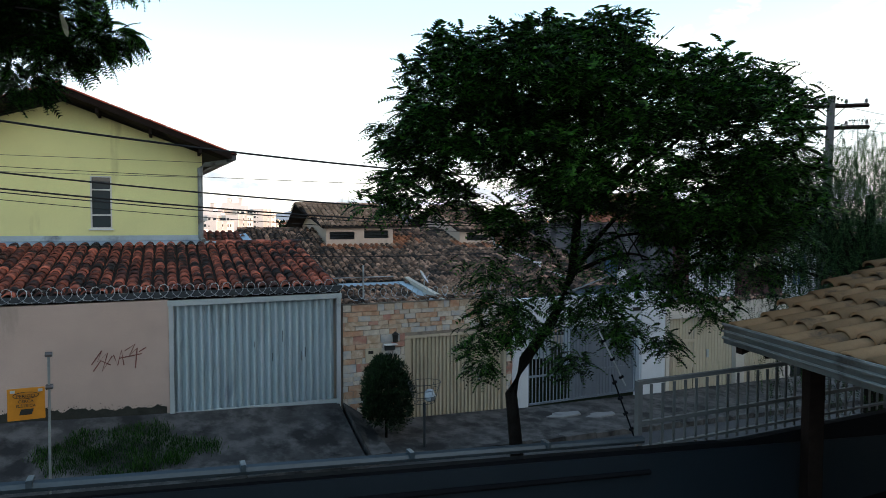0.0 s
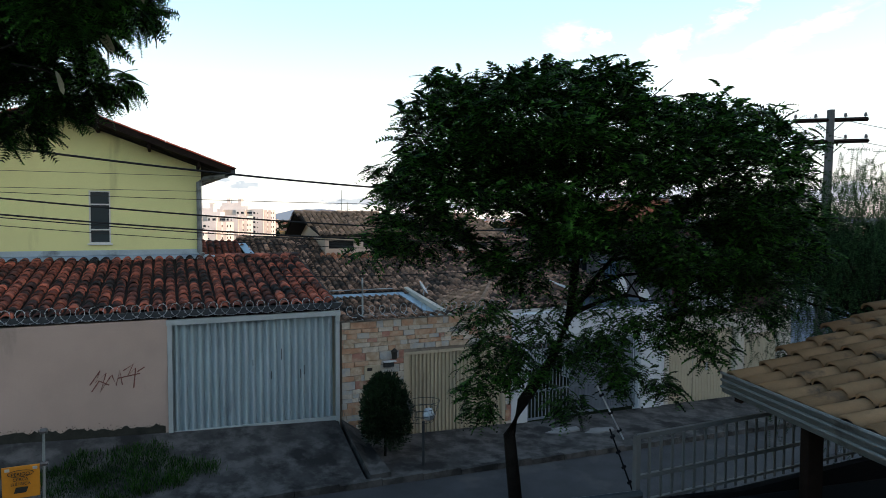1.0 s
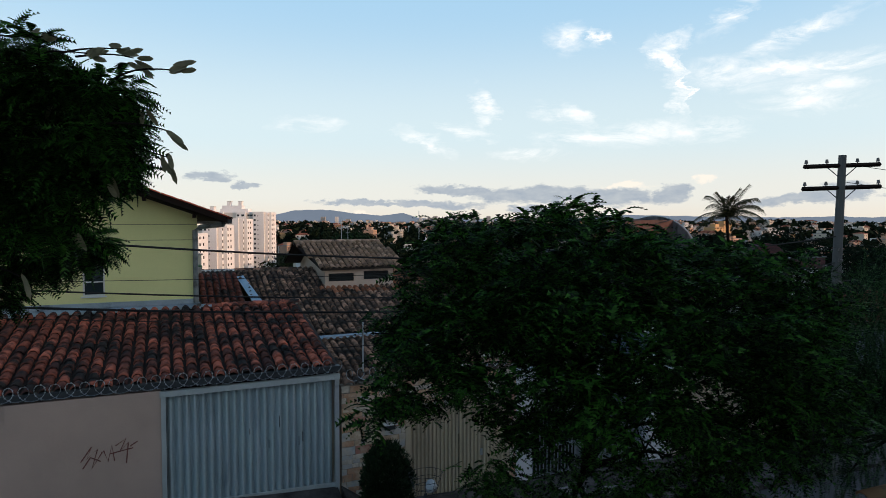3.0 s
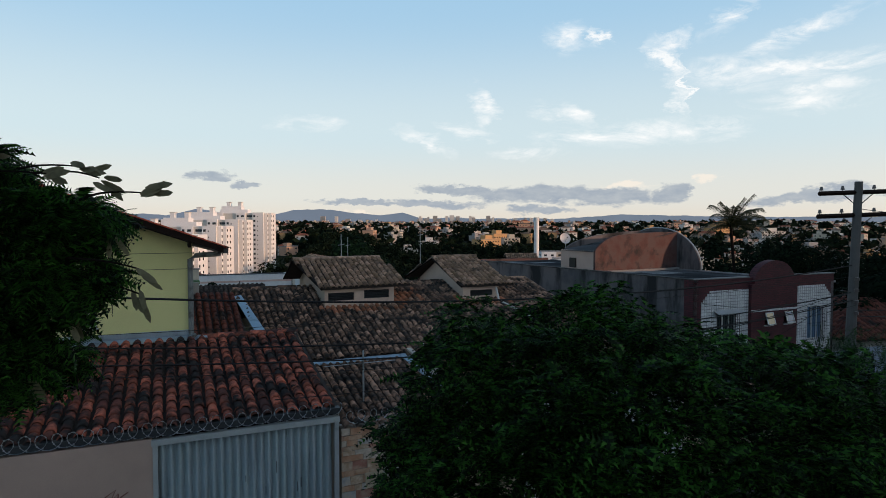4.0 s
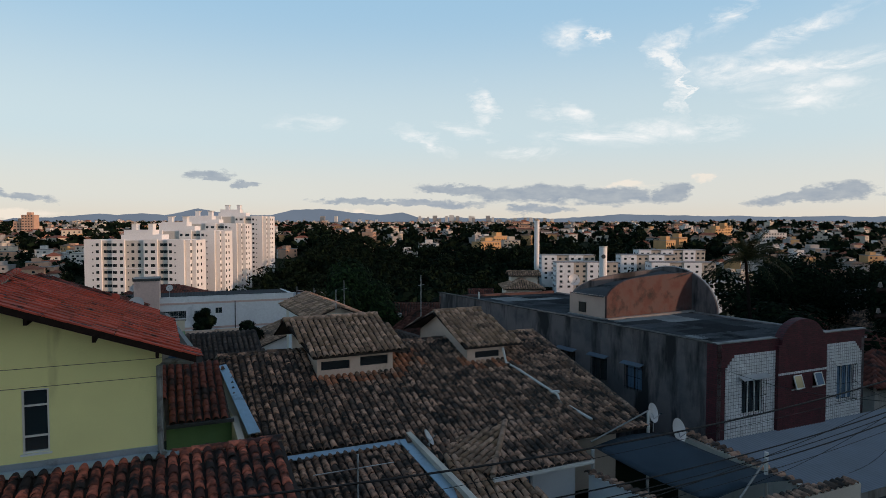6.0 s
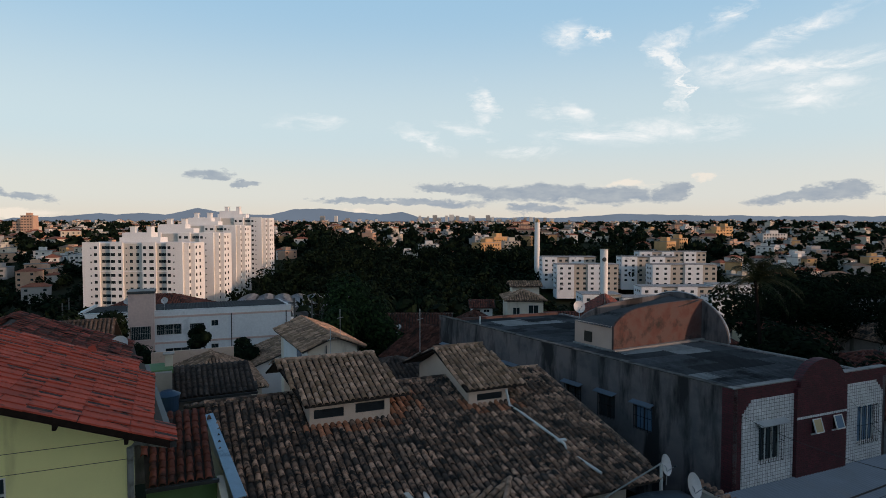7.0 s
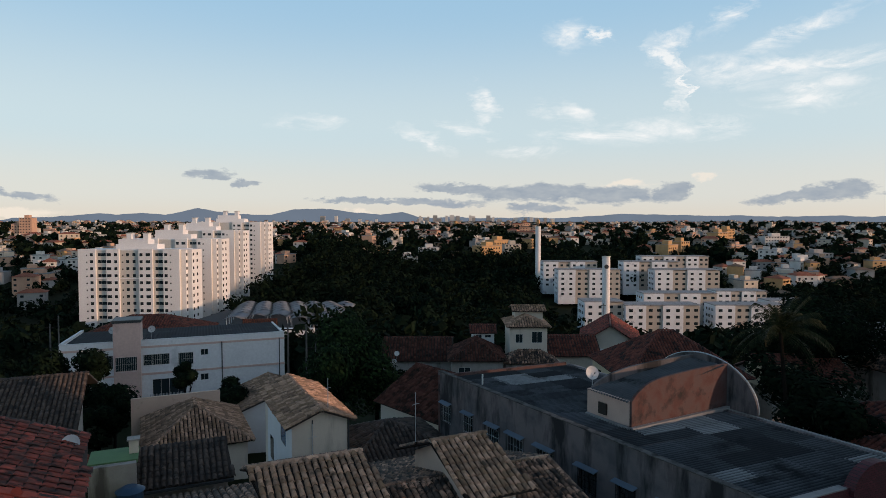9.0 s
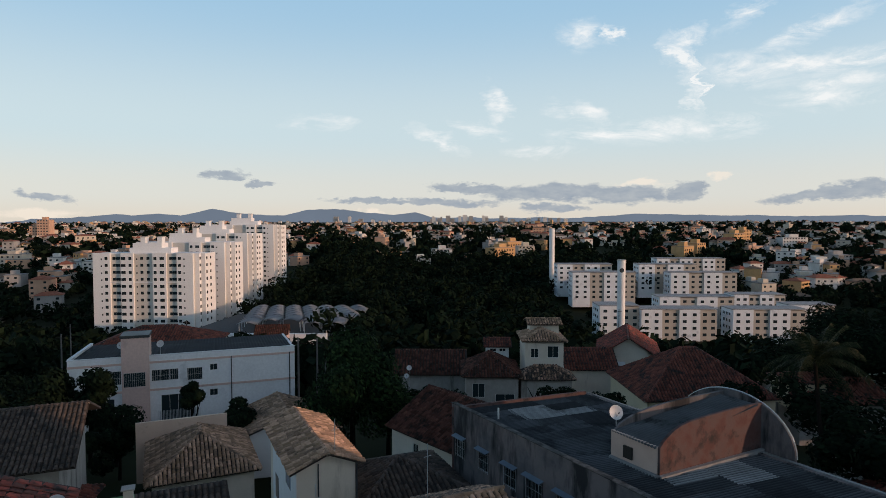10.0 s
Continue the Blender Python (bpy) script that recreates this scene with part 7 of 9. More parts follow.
tufts = [(0.35, 6.1, 3.45, 0.28), (0.50, 6.2, 3.15, 0.26), (0.30, 6.1, 2.85, 0.20), (0.30, 6.1, 2.60, 0.13), (0.72, 6.1, 2.95, 0.24), (0.95, 6.2, 3.40, 0.30), (1.22, 6.2, 3.10, 0.24), (1.12, 6.1, 2.65, 0.17), (1.5, 6.2, 3.2, 0.26), (1.85, 6.2, 3.45, 0.30), (1.62, 6.0, 2.95, 0.22), (2.0, 6.0, 2.85, 0.16),
         (2.15, 6.2, 3.3, 0.26), (2.4, 6.2, 3.5, 0.30), (2.55, 6.3, 3.15, 0.22), (2.75, 6.3, 3.75, 0.32), (1.4, 6.2, 3.65, 0.28), (0.8, 6.3, 3.75, 0.28), (2.1, 6.2, 3.8, 0.28), (-0.55, 6.2, 4.80, 0.20), (-0.28, 6.1, 4.92, 0.20), (-0.45, 6.2, 4.10, 0.13), (-0.2, 6.2, 4.08, 0.17), (3.05, 6.4, 4.0, 0.34), (3.3, 6.5, 4.3, 0.28), (2.95, 6.3, 3.5, 0.26)]
for x, y, z, r in tufts:
    for k in range(int((640 if z < 3.3 else 420) * r * r) + 12):
        w = Vector((rnd.gauss(0, 1), rnd.gauss(0, 1), rnd.gauss(0, 0.7))).normalized()
        places += sprays(rnd, Vector((x, y, z)) + w * r * rnd.random() ** 0.5, Vector((w.x, w.y, -0.5)), 4, 0.95)
scatter("crown", st, feather_template(6, 0.135, 0.042, 0.0125, 0.65), places, M["leaf"])

lc = [(-2.75, 5.6, 5.38, 0.26), (-2.95, 5.6, 5.3, 0.3), (-3.2, 5.6, 5.2, 0.34), (-3.5, 5.6, 5.0, 0.36), (-3.8, 5.6, 4.85, 0.2), (-3.75, 5.55, 4.6, 0.14), (-3.5, 5.7, 5.5, 0.4), (-3.1, 5.6, 5.62, 0.26), (-3.7, 5.6, 5.95, 0.45),
      (-3.3, 5.6, 6.2, 0.40), (-2.9, 5.6, 6.15, 0.3), (-2.55, 5.5, 6.25, 0.3), (-2.6, 5.6, 6.6, 0.35), (-3.0, 5.6, 6.65, 0.4), (-3.5, 5.6, 6.6, 0.45),
      (-4.1, 5.6, 5.4, 0.5), (-4.2, 5.7, 6.3, 0.5), (-4.4, 5.8, 5.0, 0.25), (-3.9, 5.6, 6.9, 0.4), (-3.2, 5.6, 6.95, 0.3), (-4.6, 5.4, 6.8, 0.5), (-4.3, 6.2, 5.8, 0.5)]
lc = [(x - 0.08, y, z, r) for x, y, z, r in lc if z > 4.95]
near = [(0.81 * x, y - 0.95, 5.28 + 0.81 * (z - 5.2), r * 0.68) for x, y, z, r in lc if z > 5.75 and x > -3.6]
near += [(-2.36, 4.65, 5.86, 0.20), (-2.5, 4.65, 5.62, 0.18), (-2.7, 4.7, 5.75, 0.22), (-2.15, 4.6, 6.05, 0.13)]
lc = near + [(x, y, z - 0.2 if z > 6.2 else z + 0.10 if z < 5.7 else z, r * (0.55 if z < 5.25 else 0.70 if z < 5.7 else 0.80)) for x, y, z, r in lc]
lt = feathery_tree("pod_tree", (-4.7, 5.8, -0.6), [(-4.7, 5.8, -0.8), (-4.65, 5.8, 1.5), (-4.6, 5.8, 3.2), (-4.4, 5.75, 4.6), (-4.2, 5.7, 5.4), (-4.0, 5.7, 6.1)], lc, 13000, "feathery street tree hung with flat brown seed pods", feather_template(10, 0.15, 0.042, 0.0075, 0.6), M["leaf"], 8, r0=0.14)
rnd = random.Random(4)
# flat pods in fans at the ends of bare twigs: (fan's root, way the fan opens, number)
for root, way, n in (((-1.78, 4.58, 6.50), (1, 0, 0.35), 6), ((-2.15, 4.62, 6.64), (1, -0.2, 0.1), 5), ((-2.30, 4.58, 6.60), (1, -0.2, 0), 5), ((-2.05, 4.6, 6.58), (1, -0.3, -0.3), 4), ((-1.84, 4.58, 5.98), (0.5, 0, -1), 4), ((-1.78, 4.45, 6.12), (1, 0, -0.6), 2),
                     ((-2.55, 4.6, 6.32), (0.2, -0.2, -1), 3), ((-2.42, 4.6, 5.50), (0.3, 0, -1), 4), ((-2.65, 4.6, 6.70), (0.8, -0.2, 0.2), 4), ((-2.0, 4.62, 6.25), (0.4, -0.2, -1), 2), ((-2.2, 4.6, 5.86), (0.3, 0, -1), 2), ((-2.55, 4.6, 5.85), (0.2, 0, -1), 3), ((-2.75, 4.6, 5.25), (0.4, 0, -1), 2)):
    root, way = Vector(root) + Vector((0.10, 0, 0.06)), Vector(way).normalized()
    bm = bmesh.new()
    limb(bm, root - way * 0.10 + Vector((-0.30, 0.05, 0.0)), root, 0.007, 0.004, rnd, 0.10, 5)
    part("twig", bm, M["bark"], lt)
    for k in range(n):
        p = root + Vector((rnd.uniform(-0.05, 0.03), rnd.uniform(-0.03, 0.03), rnd.uniform(-0.03, 0.03)))
        tilt = (way + Vector((rnd.uniform(-0.35, 0.35), rnd.uniform(-0.4, 0.4), rnd.uniform(-0.35, 0.35)))).normalized()
        side = tilt.cross(Vector((0.25 * rnd.uniform(-1, 1), 1, rnd.uniform(-0.5, 0.5)))).normalized()
        ln, w = rnd.uniform(0.10, 0.145), 0.0165
        bm = bmesh.new()
        bm.faces.new([bm.verts.new(p + tilt * ln * q + side * w * s_) for q, s_ in ((0, 0.2), (0.2, 0.9), (0.5, 1), (0.8, 0.9), (1, 0.15), (1, -0.15), (0.8, -0.9), (0.5, -1), (0.2, -0.9), (0, -0.2))])
        bmesh.ops.solidify(bm, geom=bm.faces[:], thickness=0.004)
        part("seed_pod", bm, M["pod"], lt)

# weeping pepper tree on the near pavement
rnd = random.Random(14)
pt = thing("pepper_tree", (5.3, 8.0, -0.8), "dark weeping pepper tree with hanging feathery strands", "tree", street=False)
part("trunk", tube(bmesh.new(), [(5.5, 8.1, -1.0), (5.5, 8.2, 0.9), (5.6, 8.4, 2.2), (5.65, 8.6, 3.4), (5.7, 8.7, 4.3)], 0.16, 9, 0.05), M["bark"], pt)
places = []
strand = feather_template(11, 0.28, 0.036, 0.0048, 0.15)
for k in range(1700):
    a, q = rnd.uniform(0, 6.283), rnd.random() ** 0.55
    x, y = 5.75 + 2.25 * q * math.cos(a), 8.8 + 1.7 * q * math.sin(a)
    z = 5.15 - 0.95 * q * q + 0.35 * noise.noise((x * 1.7, y * 1.7, 2)) + rnd.uniform(-0.25, 0.12) - (rnd.uniform(0.5, 2.2) if k % 5 < 2 and x > 4.9 else 0)
    for j in range(rnd.randint(3, 8) if x > 4.4 else rnd.randint(2, 5)):
        places.append(((x + rnd.gauss(0, 0.06), y + rnd.gauss(0, 0.06), z - 0.24 * j), (rnd.gauss(0, 0.25), rnd.gauss(0, 0.25), -1 if j else rnd.uniform(-1, 0.05)), rnd.uniform(0, 6.28), rnd.uniform(0.7, 1.2)))
    if k % 22 == 0:
        bm = bmesh.new()
        limb(bm, (5.63, 8.5, 3.0), (x * 0.8 + 1.13, y * 0.8 + 1.7, min(z, 4.6) - 0.55), 0.03, 0.006, rnd)
        part("limb", bm, M["bark"], pt)
scatter("crown", pt, strand, places, M["leaf_grey"])

# unseen walls added behind and beside the camera close the place, block low sun
for nm, a, b, c, d, h in (("wall_south", -30, 34, -24, -21, 7.5), ("wall_east", 39, 43, -24, 20.5, 14.5), ("wall_east", 58, 62, -30, 34, 9.7), ("wall_east", 58, 62, 34.5, 80, 15.0), ("wall_west", -34, -31, -24, 6, 7.0)):
    alone(nm, box(bmesh.new(), a, b, c, d, -3, h), M["cream_wall"], "unseen plain wall added to close the place and block low sun", "wall", kind="structure", street=False)

# ---------------------------------------------------------------- houses behind
def gable_house(name, label, corner, size, turn, z0, eave, peak, wall_mat, tile_mat, along="x", street=True, wins=(), over=0.4, tw=0.26, tl=0.38, singles=40, hip=False, group="", category="house"):
    """A house on a rectangle from its corner, turned about it: walls, windows on the front, a gable or hipped tile roof."""
    h = thing(name, (corner[0], corner[1], z0), label, category, group, street=street, turn=turn)
    BASE[h.name] = Matrix.Translation((0, 0, -z0))
    w, d = size
    part("wall", pierced(bmesh.new(), 0, w, 0, 0.2, z0, eave, [(a, a + b, c, c + e) for a, b, c, e in wins]), wall_mat, h)
    part("wall", box(bmesh.new(), 0, 0.2, 0.2, d, z0, eave), wall_mat, h)
    part("wall", box(bmesh.new(), w - 0.2, w, 0.2, d, z0, eave), wall_mat, h)
    part("wall", box(bmesh.new(), 0.2, w - 0.2, d - 0.2, d, z0, eave), wall_mat, h)
    for a, b, c, e in wins:
        window(h, a, c, b, e, 0.0, bars=2)
    o = over
    if hip:
        r = min(w, d) / 2
        if w >= d:
            p, q = (r, d / 2, peak), (w - r, d / 2, peak)
        else:
            p, q = (w / 2, r, peak), (w / 2, d - r, peak)
        A, B, C, D = (-o, -o, eave), (w + o, -o, eave), (w + o, d + o, eave), (-o, d + o, eave)
        faces = [(A, B, q, p), (B, C, q), (C, D, p, q), (D, A, p)] if w >= d else [(A, B, p), (B, C, q, p), (C, D, q), (D, A, p, q)]
        for f in faces:
            tiled(h, list(f), tile_mat, tw, tl, singles=singles // 4, rough=1.4)
        ridge(h, p, q, tile_mat, 0.12, 0.45, joined_up=singles < 10) if (Vector(p) - Vector(q)).length > 0.3 else None
        for e, t in ((A, p), (B, q if w >= d else p), (C, q), (D, p if w >= d else q)):
            ridge(h, e, t, tile_mat, 0.11, 0.45, joined_up=singles < 10)
    elif along == "x":
        tiled(h, [(-o, -o, eave - 0.05), (w + o, -o, eave - 0.05), (w + o, d / 2, peak), (-o, d / 2, peak)], tile_mat, tw, tl, singles=singles, rough=1.4)
        tiled(h, [(w + o, d + o, eave - 0.05), (-o, d + o, eave - 0.05), (-o, d / 2, peak), (w + o, d / 2, peak)], tile_mat, tw, tl, singles=0, rough=1.4)
        ridge(h, (-o, d / 2, peak), (w + o, d / 2, peak), tile_mat, 0.12, 0.45)
        for a in (0, w - 0.2):
            part("gable", prism_side(a, a + 0.2, [(0, eave), (d, eave), (d / 2, peak - 0.1)], "x"), wall_mat, h)
    else:
        tiled(h, [(-o, -o, eave - 0.05), (w / 2, -o, peak), (w / 2, d + o, peak), (-o, d + o, eave - 0.05)][::-1][:1] + [(-o, -o, eave - 0.05), (w / 2, -o, peak), (w / 2, d + o, peak)], tile_mat, tw, tl, singles=singles, rough=1.4)
        tiled(h, [(w + o, -o, eave - 0.05), (w + o, d + o, eave - 0.05), (w / 2, d + o, peak), (w / 2, -o, peak)], tile_mat, tw, tl, singles=singles, rough=1.4)
        ridge(h, (w / 2, -o, peak), (w / 2, d + o, peak), tile_mat, 0.12, 0.45)
        for a in (0, d - 0.2):
            part("gable", prism_side(a, a + 0.2, [(0, eave), (w, eave), (w / 2, peak - 0.1)], "y"), wall_mat, h)
    return h


def prism_side(a, b, pts, axis):
    """A triangular gable, thick along one axis."""
    bm = bmesh.new()
    f = [bm.verts.new((a, u, z) if axis == "x" else (u, a, z)) for u, z in pts]
    g = [bm.verts.new((b, u, z) if axis == "x" else (u, b, z)) for u, z in pts]
    bm.faces.new(f)
    bm.faces.new(g[::-1])
    for i in range(len(f)):
        j = (i + 1) % len(f)
        bm.faces.new((f[j], f[i], g[i], g[j]))
    bmesh.ops.recalc_face_normals(bm, faces=bm.faces[:])
    return bm


hut = gable_house("upper_room", "white and beige two-storey back house with a sandy tile roof", (8.15, 22.3), (2.65, 6.8), 2, -2.5, 3.62, 4.25, M["cream_wall"], M["tile_sand"], "y", wins=(), over=0.35, singles=150)
part("white_side", box(bmesh.new(), -0.012, 0.0, 0.0, 6.0, -2.5, 3.7), M["white_wall"], hut)
part("side_window", box(bmesh.new(), -0.03, -0.012, 1.3, 2.4, 2.2, 3.2), M["glass_blue"], hut)
part("side_window", box(bmesh.new(), -0.03, -0.012, 4.4, 5.2, 0.4, 1.6), M["glass_dark"], hut)
part("downpipe", tube(bmesh.new(), [(0.95, -0.05, 0.5), (0.95, -0.05, 3.75)], 0.03, 6), M["gutter_dark"], hut)
part("downpipe", tube(bmesh.new(), [(2.7, -0.06, 0.5), (2.7, -0.06, 3.7)], 0.04, 6), M["gutter_dark"], hut)
gable_house("back_house", "low house with a rough sandy hipped tile roof", (1.7, 37.6), (6.2, 8.0), 2, -5, -2.0, -0.05, M["cream_wall"], M["tile_sand"], hip=True, singles=60)
gable_house("back_house", "low house with a sandy gabled tile roof", (7.6, 45.4), (7.6, 6.6), 0, -7, -2.5, -1.0, M["white_wall"], M["tile_sand"], "y", singles=60)
part_wall = thing("garden_wall", (3.5, 46, -5), "peach rendered garden wall behind a tiled roof", "wall", kind="structure")
part("wall_body", cube(0.3, 6.7, 45.8, 46.0, -5, -0.45), M["peach_wall"], part_wall)
sr = thing("shed_roof", (3.5, 22.5, -1), "blackened tile roof of a low outbuilding", "outbuilding")
tiled(sr, [(1.7, 21.3, 2.05), (5.5, 21.3, 2.05), (5.4, 24.1, 2.95), (1.6, 24.1, 2.95)], M["tile_dark"], 0.25, 0.36, singles=120)
part("gutter", box(bmesh.new(), 1.7, 5.5, 21.15, 21.28, 1.92, 2.02), M["gutter_dark"], sr)
part("wall_body", cube(1.9, 5.3, 22.2, 24.0, -2, 1.9), M["grey_plaster"], sr)
part("column", cube(3.9, 4.1, 21.4, 21.6, -2, 1.95), M["grey_plaster"], sr)
tiled(sr, [(2.4, 19.4, 1.2), (6.6, 19.9, 1.2), (6.5, 21.1, 1.7), (2.5, 20.8, 1.7)], M["tile_brown"], 0.25, 0.36, singles=40)
gt = thing("tank_wall", (0.9, 21, -1), "grey stained wall carrying a green ledge", "wall", kind="structure")
part("wall_body", cube(0.05, 1.75, 20.9, 21.2, -1.5, 3.40), M["grey_plaster"], gt)
part("ledge", cube(0.0, 1.8, 21.2, 22.8, 3.3, 3.46), M["green_wall"], gt)
part("chimney", cube(1.45, 1.8, 21.9, 22.25, 3.46, 4.0, 0.02), M["cream_wall"], gt)
part("chimney_cap", cube(1.38, 1.87, 21.83, 22.32, 4.0, 4.06, 0.01), M["grey_plaster"], gt)
wt = thing("water_tank", (2.45, 20.6, 1.2), "dark blue plastic water tank", "water tank")
bm = bmesh.new()
bmesh.ops.create_cone(bm, cap_ends=True, segments=24, radius1=0.42, radius2=0.5, depth=0.9, matrix=Matrix.Translation((1.55, 20.3, 2.1)))
part("tub", bm, M["tank_blue"], wt, smooth=False)
bm = bmesh.new()
bmesh.ops.create_cone(bm, cap_ends=True, segments=24, radius1=0.54, radius2=0.25, depth=0.16, matrix=Matrix.Translation((1.55, 20.3, 2.64)))
part("lid", bm, M["tank_blue"], wt)
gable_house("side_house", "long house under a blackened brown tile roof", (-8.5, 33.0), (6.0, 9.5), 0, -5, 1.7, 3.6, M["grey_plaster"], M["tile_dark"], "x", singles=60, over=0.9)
gable_house("back_house", "low house with a dark hipped tile roof", (11.6, 23.8), (5.2, 5.0), 0, -4, 0.75, 1.9, M["cream_wall"], M["tile_dark"], hip=True, singles=60)
gable_house("white_walled_house", "white-walled house under a dark maroon tile roof", (-5.2, 57.1), (7.6, 8.0), -48, -7, -1.2, 1.1, M["cream_wall"], M["tile_umber"], "x", street=False, singles=40, wins=((2.6, 0.6, -3.2, 1.3), (5.0, 0.6, -3.2, 1.2)))
gable_house("low_house", "low house under a long maroon tile roof", (-8.2, 90.0), (9.0, 8.0), 0, -12, -5.4, -3.0, M["grey_plaster"], M["tile_umber"], "x", street=False, singles=20, tw=0.4, tl=0.5)
rhouse = gable_house("red_roofed_house", "white rendered house with a red tiled gable and hooded windows", (20.2, 97.0), (7.2, 11.0), -14, -12, -4.4, -1.7, M["cream_wall"], M["tile_old_red"], "y", street=False, wins=((1.7, 1.3, -6.6, 1.0), (4.6, 1.2, -6.6, 1.0)), over=0.8, singles=20, tw=0.4, tl=0.5)
for a in (1.5, 4.4):
    part("window_hood", slab(bmesh.new(), [(a, -0.7, -5.55), (a + 1.7, -0.7, -5.55), (a + 1.7, 0, -5.15), (a, 0, -5.15)], 0.05), M["white_wall"], rhouse)
gable_house("annexe", "lean annexe under a maroon tile roof", (14.5, 92.0), (6.5, 7.0), 0, -12, -5.2, -3.0, M["cream_wall"], M["tile_maroon"], "x", street=False, singles=20, tw=0.4, tl=0.5)
gable_house("yellow_villa", "cream villa under a broad red hipped tile roof", (18.0, 69.0), (12.6, 11.0), 4, -8, -2.7, 1.3, M["villa_wall"], M["tile_maroon"], hip=True, street=False, wins=((0.9, 0.8, -4.5, 1.1), (2.4, 2.4, -4.9, 1.6), (6.0, 2.4, -4.9, 1.6)), singles=60, tw=0.32, tl=0.42)
gable_house("two_storey_house", "pale two-storey house with stacked tile roofs", (8.0, 84.0), (4.6, 6.0), 0, -9, 0.1, 1.2, M["cream_wall"], M["tile_sand"], hip=True, street=False, wins=((0.7, 0.9, -1.9, 1.1), (2.7, 1.3, -1.9, 1.4)), singles=20, tw=0.32, tl=0.42)
gable_house("roof_room", "small roof room with a sandy tile roof", (9.0, 87.5), (3.6, 3.0), 0, -2, 1.6, 2.1, M["cream_wall"], M["tile_sand"], "x", street=False, singles=0, tw=0.32, tl=0.42)
gable_house("porch_house", "pale porch under a brown hipped tile roof", (7.2, 80.5), (5.8, 3.2), 0, -9, -3.6, -2.4, M["grey_plaster"], M["tile_brown"], hip=True, street=False, wins=((3.4, 2.0, -7.5, 2.4), ), singles=20, tw=0.32, tl=0.42)
gable_house("neighbour_house", "house with a brown tile roof and a carport", (0.8, 80.0), (6.0, 7.5), 0, -9, -3.2, -1.2, M["grey_plaster"], M["tile_umber"], hip=True, street=False, wins=((0.8, 1.4, -5.6, 1.6), (3.4, 2.2, -7.4, 2.2)), singles=20, tw=0.32, tl=0.42)
gable_house("roof_room", "small white roof room with two vents", (3.6, 88.0), (2.8, 3.0), 0, -4, -1.3, -0.5, M["white_wall"], M["tile_maroon"], "x", street=False, wins=((0.4, 0.8, -2.0, 0.4), (1.6, 0.8, -2.0, 0.4)), singles=0, tw=0.32, tl=0.42)
for x, y, w, d, z, m_ in ((28, 46, 10, 9, -1.5, "tile_maroon"), (24, 38, 9, 7, -0.5, "tile_maroon"), (48, 70, 11, 9, -3.0, "tile_brown"), (33, 36, 9, 8, -1.5, "tile_maroon"), (-44, 48, 10, 9, -4.5, "tile_maroon"), (-30, 40, 8, 8, -3, "tile_maroon")):
    gable_house("neighbour_house", "shaded neighbouring house with a maroon tile roof", (x, y), (w, d), 12, z - 6, z, z + 1.9, M["grey_plaster"], M[m_], hip=True, street=False, singles=0, tw=0.36, tl=0.48, group="shaded houses")
gh = thing("pale_house", (58, 89, -10), "pale green two-storey house with a grey ribbed roof", "house", street=False)
part("wall", pierced(bmesh.new(), 54.2, 63, 86, 86.25, -11, -3.6, [(55.2, 56.4, -6.2, -4.8), (58.5, 60, -6.2, -4.8)]), M["pale_green"], gh)
part("wall", box(bmesh.new(), 54.2, 54.45, 86.25, 95, -11, -3.6), M["pale_green"], gh)
part("sheet_roof", corrugated(bmesh.new(), (53.4, 84.8, -3.3), (1, 0, 0), 10.5, (0, 10, 2.2), 10.2, (0, -0.21, 1), 0.5, 0.10, "wave"), M["fibre_pale"], gh)
for a in (55.2, 58.5):
    window(gh, a, -6.2, 1.2 if a < 56 else 1.5, 1.4, 86.0, bars=2, glass="glass_blue")
gable_house("long_house", "low house under a long dull red tile roof", (33.0, 70.0), (8.6, 7.5), 0, -9, -3.2, -1.6, M["grey_plaster"], M["tile_maroon"], "x", street=False, singles=0, tw=0.36, tl=0.48)
gable_house("roof_room", "small beige roof room over a red roof", (32.4, 71.5), (4.0, 3.0), 0, -4, -1.5, -0.9, M["villa_wall"], M["tile_maroon"], "x", street=False, singles=0, tw=0.36, tl=0.48)
for c, ax, r in (((-6.0, 85, -3.4), (0.1, -1, 0.5), 0.32), ((-6.3, 84.6, -4.3), (0.1, -1, 0.5), 0.30)):
    satellite_dish(c, ax, r, "white satellite dish on a tall mast", 3.0, street=False)

# long pale building with a pink stair tower
PKT = math.degrees(math.atan2(8.5, 21.9))
pk = thing("long_building", (-41.3, 74.0, -9), "long pale two-storey building with a pink stair tower", "building", street=False, turn=PKT)
BASE[pk.name] = Matrix.Translation((0, 0, 9))
pk_w = [(2.4, 5.1, -3.2, -1.7), (8.1, 10.8, -3.1, -1.85), (11.7, 13.3, -3.3, -1.9), (14.1, 14.9, -2.35, -1.63), (14.05, 14.9, -5.25, -4.5), (9.0, 12.5, -7.8, -4.7), (2.9, 4.4, -7.8, -4.7)]
part("front_wall", pierced(bmesh.new(), 0, 23.5, 0, 0.25, -9.5, -0.25, pk_w), M["block_white"], pk)
part("end_wall", prism(bmesh.new(), [(23.25, 0.25), (23.5, 0.25), (23.5, 13), (23.25, 13)], -12, [-0.25, -0.25, -0.95, -0.95]), M["block_white"], pk)
part("end_wall", prism(bmesh.new(), [(0, 0.25), (0.25, 0.25), (0.25, 13), (0, 13)], -9.5, [-0.25, -0.25, -0.85, -0.85]), M["block_white"], pk)
part("back_wall", box(bmesh.new(), 0.25, 23.25, 12.75, 13, -12, -1.05), M["block_white"], pk)
